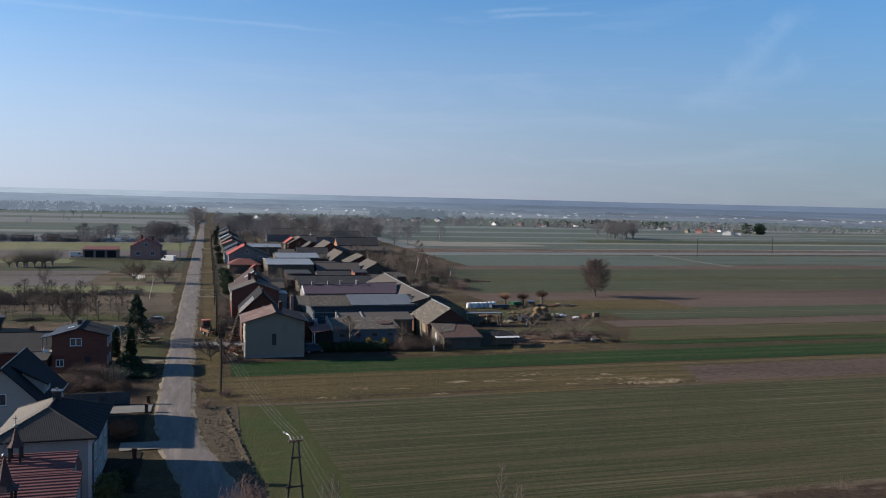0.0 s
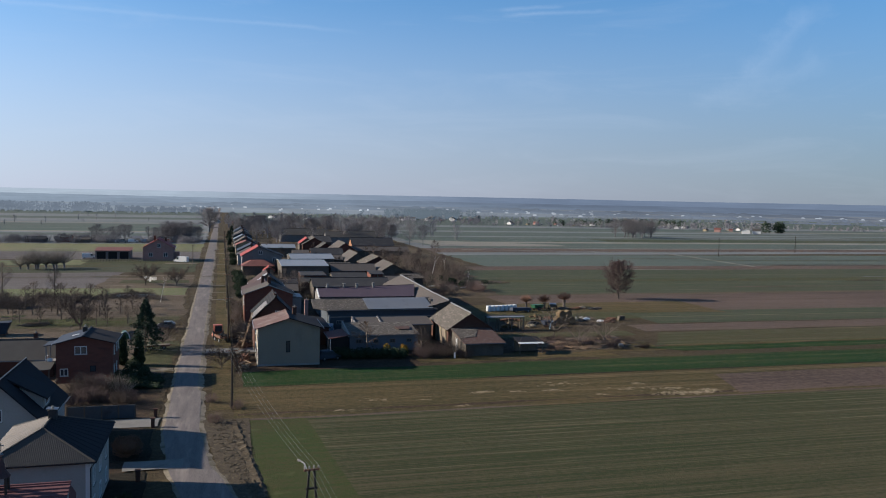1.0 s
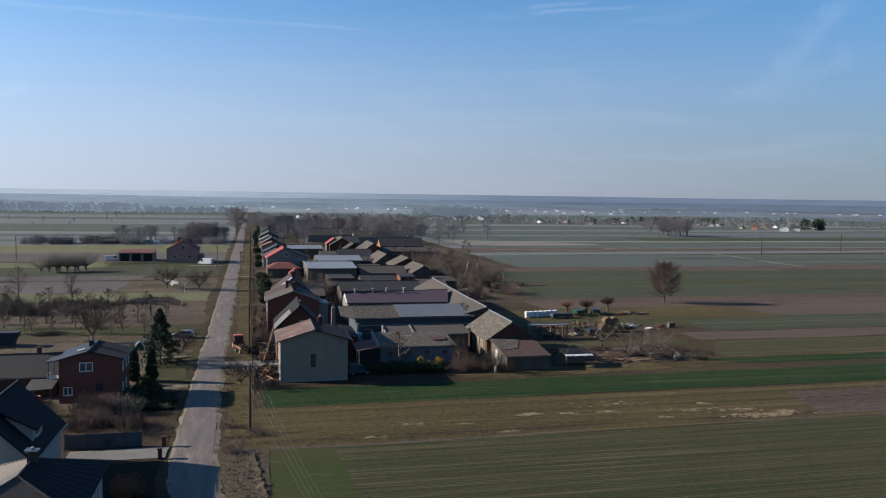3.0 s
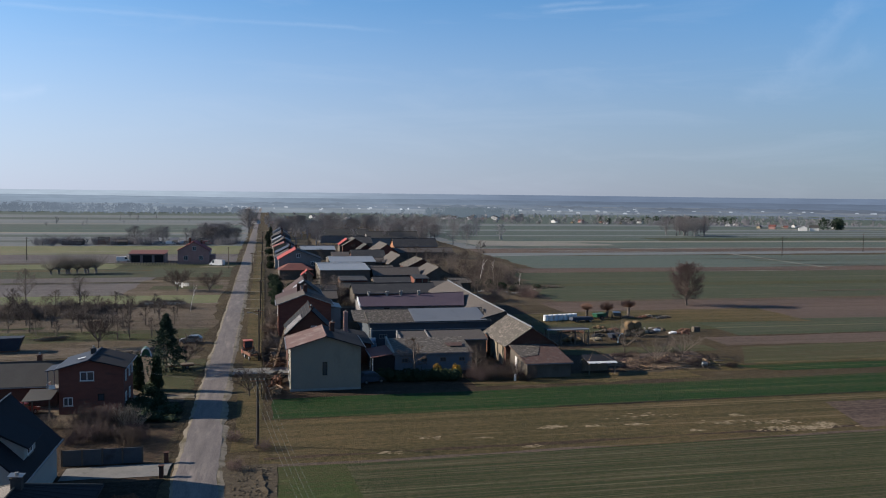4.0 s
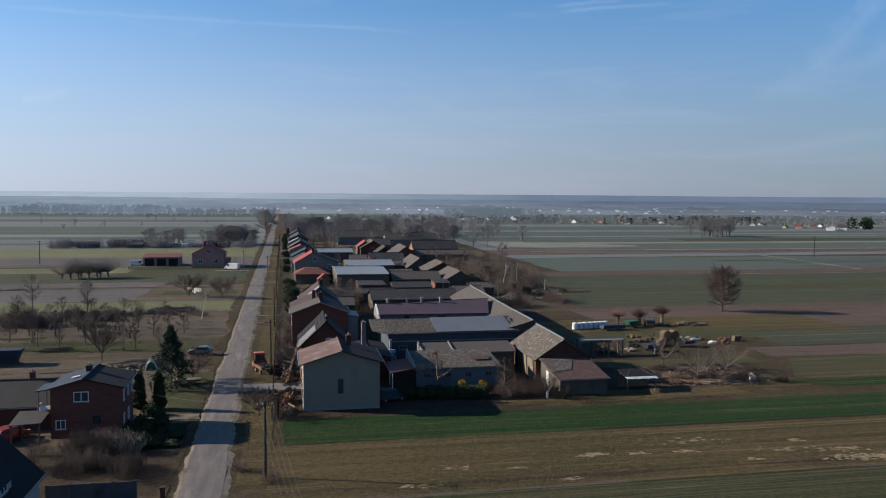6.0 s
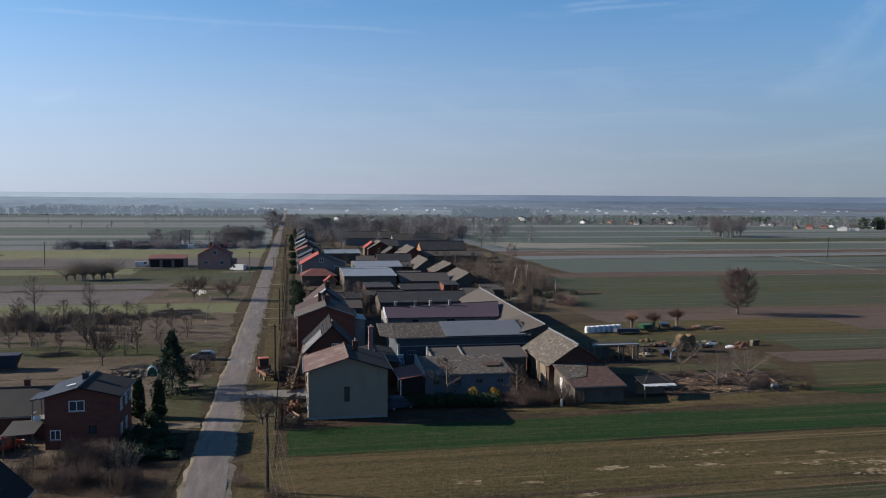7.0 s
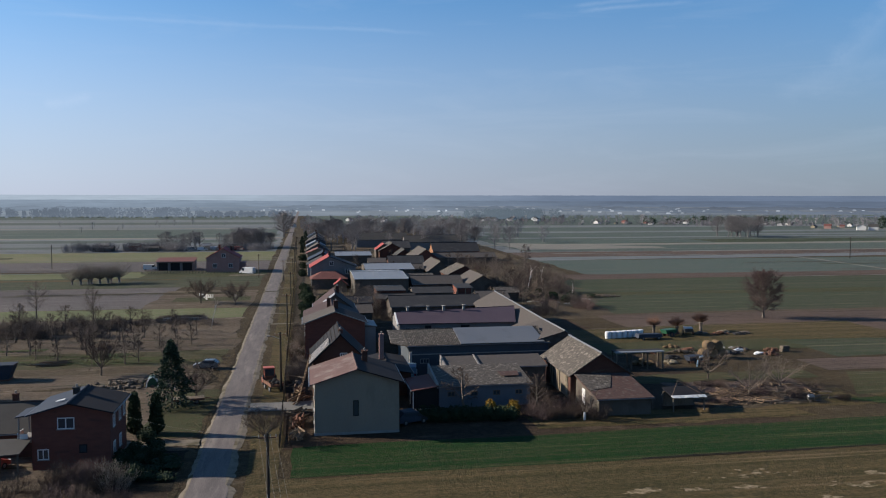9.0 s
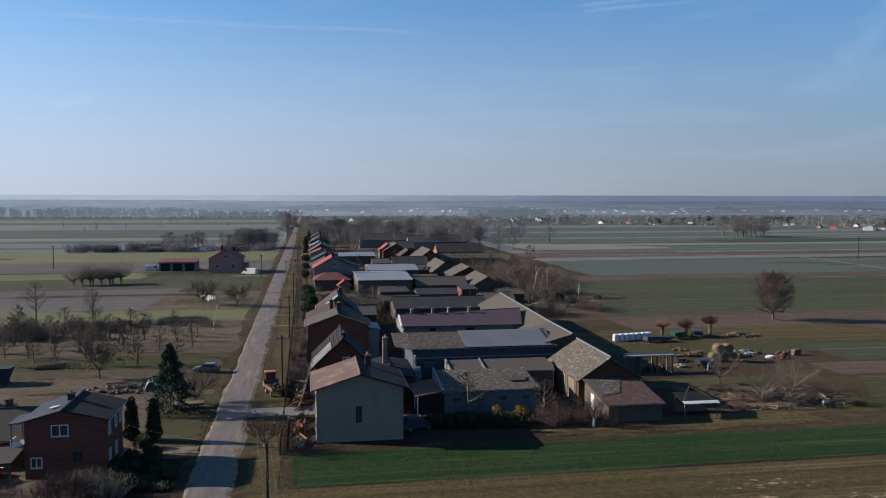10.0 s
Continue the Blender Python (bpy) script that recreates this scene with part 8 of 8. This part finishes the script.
def logs(x, y, n, length, wide, label, seed, material="wood", high=1, turn=0.0, spread=8):
    """Loose logs and poles on the ground, each a part."""
    r2 = random.Random(seed)
    th = thing("log_pile", label, "logs", (x, y, 0), turn)
    for k in range(n):
        bm = bmesh.new()
        L = length * r2.uniform(0.5, 1.1) / 2
        r = r2.uniform(0.06, 0.13)
        a = radians(r2.gauss(0, spread))
        c = Vector((r2.uniform(-wide, wide), r2.uniform(-wide, wide) * 0.6, r * (1 + 1.6 * r2.randrange(high))))
        d = Vector((math.cos(a), math.sin(a), r2.uniform(-0.01, 0.03)))
        tube(bm, [c - d * L, c + d * L], [r, r * 0.75], 6)
        part("log", bm, M[material], th)


logs(62.2, 130.6, 34, 3.2, 4.2, "cut branches and poles strewn on pale earth", 1, "new_wood", 2, -24, 30)
logs(67.8, 130.2, 26, 2.6, 3.4, "brushwood and poles lying on the ground", 2, "wood", 2, 10, 40)
logs(58.6, 132.2, 10, 4.2, 1.2, "long poles lying behind the barn", 3, "new_wood", 1, -30, 8)
logs(66.0, 133.6, 60, 2.2, 7.0, "pale splintered branches strewn over bare earth", 21, "new_wood", 2, 5, 50)
logs(70.8, 132.0, 34, 1.6, 4.5, "grey sticks and branches strewn over bare earth", 22, "wood", 2, -10, 60)
logs(-29.8, 167.2, 26, 3.0, 1.6, "pile of pale logs at an orchard edge", 4, "new_wood", 4, 8, 8)
logs(-17.0, 212.0, 34, 8.2, 1.0, "long grey beams stacked at a field edge", 14, "wood", 4, 2, 3)
logs(-13.0, 154.0, 40, 2.0, 5.0, "pruned branches spread on pale earth", 5, "wood", 2, 0, 60)
logs(7.2, 139.5, 18, 2.6, 1.5, "planks and beams leaning in a builder's yard", 6, "new_wood", 4, 70, 20)
logs(7.0, 132.6, 14, 2.0, 1.2, "timber stacked behind a picket fence", 7, "wood", 4, 20, 30)
logs(7.1, 128.4, 30, 2.2, 1.0, "stacked reddish planks and beams beside a grey house", 8, "rust_iron", 5, 80, 14)
logs(7.0, 124.2, 26, 1.9, 1.0, "stacked pale planks and beams beside a grey house", 9, "new_wood", 4, 84, 18)
logs(6.9, 143.4, 22, 2.4, 0.9, "pale scaffold boards stacked behind a fence", 10, "new_wood", 5, 80, 16)
logs(6.8, 149.0, 22, 2.4, 0.9, "old planks and poles stacked behind a fence", 11, "wood", 5, 85, 20)
th = thing("stone_trough", "long low concrete trough on a field edge", "trough", (-16.4, 210.8, 0), 2)
bm = bmesh.new()
block(bm, -4.4, 4.4, -0.7, 0.7, 0, 0.55, 0.06)
part("shell", bm, M["concrete"], th)
bm = bmesh.new()
block(bm, -4.1, 4.1, -0.45, 0.45, 0.5, 0.56)
part("filling", bm, M["dark"], th)
th = thing("washing_line", "white washing hanging on a line between trees", "washing line", (-15.6, 240.0, 0), -40)
for x in (-2.8, 3.0):
    bm = bmesh.new()
    tube(bm, [(x, 0, 0), (x, 0, 2.1)], 0.05, 6)
    part("post", bm, M["wood"], th)
bm = bmesh.new()
tube(bm, [(-2.8, 0, 2.0), (0, 0, 1.9), (3.0, 0, 2.0)], 0.012, 4)
part("line", bm, M["wire"], th)
rng = random.Random(4)
for k in range(7):
    x, w, hh = -2.3 + k * 0.72, rng.uniform(0.4, 0.62), rng.uniform(0.7, 1.5)
    bm = bmesh.new()
    block(bm, x, x + w, -0.02 - 0.03 * (k % 2), 0.02, 1.92 - hh, 1.95, 0.008)
    part("sheet", bm, M["white"], th)
th = thing("garden_tunnel", "small green garden tunnel with a white hoop end", "tunnel", (-12.4, 151.0, 0), 8)
arc = [(0.75 * math.cos(k * math.pi / 10), 1.35 * math.sin(k * math.pi / 10)) for k in range(11)]
bm = bmesh.new()
tube(bm, [(x, -1.0, z) for x, z in arc], 0.1, 6)
part("hoop", bm, M["white"], th, "white pipe hoop")
bm = bmesh.new()
loft(bm, [(x * 0.97, -0.95, z * 0.97) for x, z in arc], [(x * 0.97, 1.1, z * 0.97) for x, z in arc])
part("cover", bm, M["machine_green"], th, "green sheet cover")
# a far yard full of parked machines and sheds
rng = random.Random(77)
for k, (x, yy, w, z, wl_, rf) in enumerate(((-88, 432, 9, 1.7, "block", "felt"), (-73, 436, 5, 2.4, "brick", "felt"), (-66, 431, 7, 1.6, "wood", "asbestos"), (-40, 438, 4, 2.0, "cream", "sheet"), (-27, 434, 6, 1.8, "block", "felt"))):
    gable("yard_shed", "low shed in a distant machine yard", x, x + w, yy, yy + 4, z, z + 0.9, "x", wl_, rf, 0.2, category="shed", group="sheds of a distant yard", gutters=False)
for k in range(6):
    car(-50 + k * 5.5, 433 + rng.uniform(-1, 2), rng.uniform(-20, 20), ("white", "car_silver", "white", "car_blue", "white", "car_red")[k], "van parked in a distant machine yard", 4.8, 2.0, 1.8, True)
for k in range(70):
    shrub(thick_grey, rng.uniform(-98, -8), rng.uniform(427, 452), rng.uniform(0.9, 1.9), rng.uniform(0, 360), "dark bare scrub round a distant yard", flat=0.9)

# ---- far villages and woods ----
protos = []
for k, (wl_, rf) in enumerate((("far_white", "asbestos"), ("far_white", "tile_grey"), ("cream", "asbestos"), ("pink_brick", "brown_roof"))):
    protos.append(gable("far_house", ("white", "white", "cream", "brick")[k] + " house of a distant village", -4, 4, -3.5, 3.5, 3.0, 4.8, "y" if k % 2 else "x", wl_, rf, 0.4, group="houses of distant villages", gutters=False))
    h = protos[-1]
    for x in (-1.9, 1.9):
        window(h, "S", (x, 1.7), 1.2, 1.2, -3.5)
spots = [(445, 616), (455, 615), (437, 665), (441, 652), (305, 780), (340, 790), (331, 758), (351, 768), (379, 782), (409, 752), (443, 748), (440, 720), (448, 719), (476, 687), (466, 668), (213, 930), (214, 905), (243, 935), (245, 900), (267, 930), (270, 898), (286, 915), (198, 890), (186, 905), (226, 886), (256, 884), (-2, 730), (12, 742), (30, 900), (75, 860), (90, 870), (56, 905), (290, 790), (322, 800), (365, 775), (396, 764), (420, 735), (490, 690), (510, 660)]
rng = random.Random(2)
for k, (x, yy) in enumerate(spots):
    big = 0.95 if k < 2 else rng.uniform(0.5, 0.82)
    m = Matrix.Translation((x, yy, 0)) @ Matrix.Rotation(rng.uniform(0.5, 1.0), 4, "Z") @ Matrix.Scale(big, 4)
    if k < 4:
        protos[k].matrix_basis = m
    else:
        copy_thing(protos[rng.choice((0, 0, 1, 1, 2, 3))], m)
# scattered white walls far across the plain, one object
vs, fs = [], []
for cx, cy, n, wide in ((-60, 1560, 16, 60), (60, 1640, 22, 120), (400, 1560, 26, 150), (700, 1480, 20, 150), (950, 1450, 22, 160), (1250, 1400, 14, 120)):
    for k in range(n):
        x, yy, w, z = cx + rng.gauss(0, wide), cy + rng.gauss(0, 150), rng.uniform(0.8, 2.2), rng.uniform(1.2, 2.2)
        n0 = len(vs)
        vs += [(x - w, yy, 0), (x + w, yy, 0), (x + w, yy + 8, 0), (x - w, yy + 8, 0), (x - w, yy, z), (x + w, yy, z), (x + w, yy + 8, z), (x - w, yy + 8, z), (x - w, yy + 4, z + 0.8), (x + w, yy + 4, z + 0.8)]
        fs += [tuple(n0 + q for q in f) for f in ((0, 1, 5, 4), (1, 2, 6, 9, 5), (2, 3, 7, 6), (3, 0, 4, 8, 7), (4, 5, 9, 8), (6, 7, 8, 9))]
tagged(raw("far_village", vs, fs, M["far_wall"]), "scattered white houses far across the hazy plain", "far houses", kind="stuff")


def far_wood(name, label, spots_, size, material, seed, per=34):
    """Many far trees as loose clumps with ragged tops; one object."""
    r2 = random.Random(seed)
    pts = []
    for x, yy, hh in spots_:
        for _ in range(per):
            t = r2.random() ** 0.8
            q = hh * 0.3 * math.sin(min(1.0, 0.15 + t) * 2.6) * r2.uniform(0.2, 1)
            a = r2.uniform(0, 6.283)
            pts.append(((x + math.cos(a) * q, yy + math.sin(a) * q, t * hh * 0.92), (math.cos(a) * 0.6, math.sin(a) * 0.6, 0.7)))
    me = leaf_mesh(name, pts, size, r2, 1.3)
    me.materials.append(M[material])
    ob = new(name, me)
    return tagged(ob, label, "trees", kind="stuff")


rng = random.Random(6)


def belt(x0, y0, x1, y1, n, lo, hi, wide=10):
    """Places of n trees along a line."""
    res = []
    for _ in range(n):
        t = rng.random()
        res.append((x0 + (x1 - x0) * t + rng.gauss(0, wide * 0.5), y0 + (y1 - y0) * t + rng.gauss(0, wide), rng.uniform(lo, hi)))
    return res


LIGHT = [shaped(s, 10.0, 1.8, 0.3, 3.6, 13, "oval", 2, 1) for s in (201, 202, 203)]


def far_belt(label, spots_, seed, thin=0.045, material="twig_far"):
    """Many far bare trees joined in one object."""
    r2 = random.Random(seed)
    base = []
    for segs_ in LIGHT:
        me = seg_mesh("far_trees", segs_, 3, thin)
        co = np.array([v.co[:] for v in me.vertices])
        fc = np.array([p.vertices[:] for p in me.polygons])
        base.append((co, fc))
        bpy.data.meshes.remove(me)
    vs_, fs_, n0 = [], [], 0
    for x, yy, hh in spots_:
        co, fc = base[r2.randrange(3)]
        k, w = hh / 10.0, r2.uniform(0, 6.283)
        c, s = math.cos(w) * k * 1.15, math.sin(w) * k * 1.15
        vs_.append(np.stack([co[:, 0] * c - co[:, 1] * s + x, co[:, 0] * s + co[:, 1] * c + yy, co[:, 2] * k], 1))
        fs_.append(fc + n0)
        n0 += len(co)
    me = bpy.data.meshes.new("far_trees")
    me.from_pydata(np.concatenate(vs_).tolist(), [], np.concatenate(fs_).tolist())
    me.materials.append(M[material])
    return tagged(new("far_trees", me), label, "trees", kind="stuff")


# far trees that glow with painted haze
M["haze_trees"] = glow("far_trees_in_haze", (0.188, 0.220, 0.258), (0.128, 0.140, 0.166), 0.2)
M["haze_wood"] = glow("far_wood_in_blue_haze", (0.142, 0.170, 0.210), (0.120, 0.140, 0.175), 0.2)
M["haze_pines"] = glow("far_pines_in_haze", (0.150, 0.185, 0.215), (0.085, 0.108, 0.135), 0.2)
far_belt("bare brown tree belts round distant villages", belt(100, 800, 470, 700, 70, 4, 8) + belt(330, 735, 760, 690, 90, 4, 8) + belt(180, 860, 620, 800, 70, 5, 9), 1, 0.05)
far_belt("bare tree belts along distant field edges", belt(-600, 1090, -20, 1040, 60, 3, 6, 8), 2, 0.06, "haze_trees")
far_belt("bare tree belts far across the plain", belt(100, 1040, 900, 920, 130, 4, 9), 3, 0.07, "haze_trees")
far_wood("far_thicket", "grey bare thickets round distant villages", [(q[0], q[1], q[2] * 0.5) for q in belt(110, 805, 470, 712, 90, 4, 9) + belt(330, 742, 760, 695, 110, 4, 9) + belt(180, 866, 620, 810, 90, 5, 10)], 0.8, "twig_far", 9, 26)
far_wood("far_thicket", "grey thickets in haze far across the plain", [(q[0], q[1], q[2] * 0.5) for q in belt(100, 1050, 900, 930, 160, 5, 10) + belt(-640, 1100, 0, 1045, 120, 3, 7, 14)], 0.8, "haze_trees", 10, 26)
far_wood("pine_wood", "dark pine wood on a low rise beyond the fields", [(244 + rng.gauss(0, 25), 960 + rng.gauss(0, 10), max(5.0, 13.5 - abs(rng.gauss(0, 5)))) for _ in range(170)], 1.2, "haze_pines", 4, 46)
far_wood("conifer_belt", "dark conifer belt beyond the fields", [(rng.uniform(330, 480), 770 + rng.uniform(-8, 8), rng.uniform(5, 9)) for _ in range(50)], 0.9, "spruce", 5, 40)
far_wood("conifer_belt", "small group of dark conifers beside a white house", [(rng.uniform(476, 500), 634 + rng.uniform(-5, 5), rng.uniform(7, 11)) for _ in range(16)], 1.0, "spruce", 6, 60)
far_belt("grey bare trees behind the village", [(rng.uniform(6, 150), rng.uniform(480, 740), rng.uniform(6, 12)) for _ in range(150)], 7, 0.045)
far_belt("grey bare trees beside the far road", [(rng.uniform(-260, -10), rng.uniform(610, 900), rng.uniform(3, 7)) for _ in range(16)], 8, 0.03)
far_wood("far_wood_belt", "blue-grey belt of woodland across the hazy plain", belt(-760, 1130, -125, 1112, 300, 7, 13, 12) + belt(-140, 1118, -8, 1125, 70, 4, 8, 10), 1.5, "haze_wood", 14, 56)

# rough clods and a low broken ridge on the bare bank beside the road
r3 = random.Random(81)
bm = bmesh.new()
for _ in range(620):
    yy = r3.uniform(66, 96)
    x0 = edge(RIGHT, yy) + 1.3
    x1 = 7.0 - (yy - 66) * 0.045
    t = r3.choice((0.18, 0.5, 0.75, 0.95)) + r3.gauss(0, 0.12)
    rock(bm, (x0 + (x1 - x0) * t, yy, 0.04), r3.uniform(0.05, 0.17), r3, 0.7)
tagged(link("earth_clods", bm, M["clods"]), "dry earth clods on a rough roadside bank", "clods", kind="stuff")

# dry grass tufts on the verges and field edges
r3 = random.Random(12)
vs, fs = [], []
for _ in range(4200):
    zone = r3.random()
    if zone < 0.5:
        x, yy = r3.uniform(2.4, 6.2), r3.uniform(66, 125)
    elif zone < 0.85:
        x, yy = r3.uniform(-4.8, -3.1), r3.uniform(84, 220)
    else:
        x, yy = r3.uniform(20, 62), 57.2 + r3.gauss(0, 0.7)
    n0, hh, w = len(vs), r3.uniform(0.05, 0.14), r3.uniform(0.025, 0.07)
    a = r3.uniform(0, 6.283)
    for k in range(3):
        b = a + k * 2.094
        vs.append((x + math.cos(b) * w, yy + math.sin(b) * w, 0.02))
    vs.append((x + r3.uniform(-0.12, 0.12), yy + r3.uniform(-0.12, 0.12), hh))
    fs += [(n0, n0 + 1, n0 + 3), (n0 + 1, n0 + 2, n0 + 3), (n0 + 2, n0, n0 + 3)]
tagged(raw("dry_grass", vs, fs, M["dry_grass"]), "dry pale grass tufts along verges and field edges", "grass", kind="stuff")
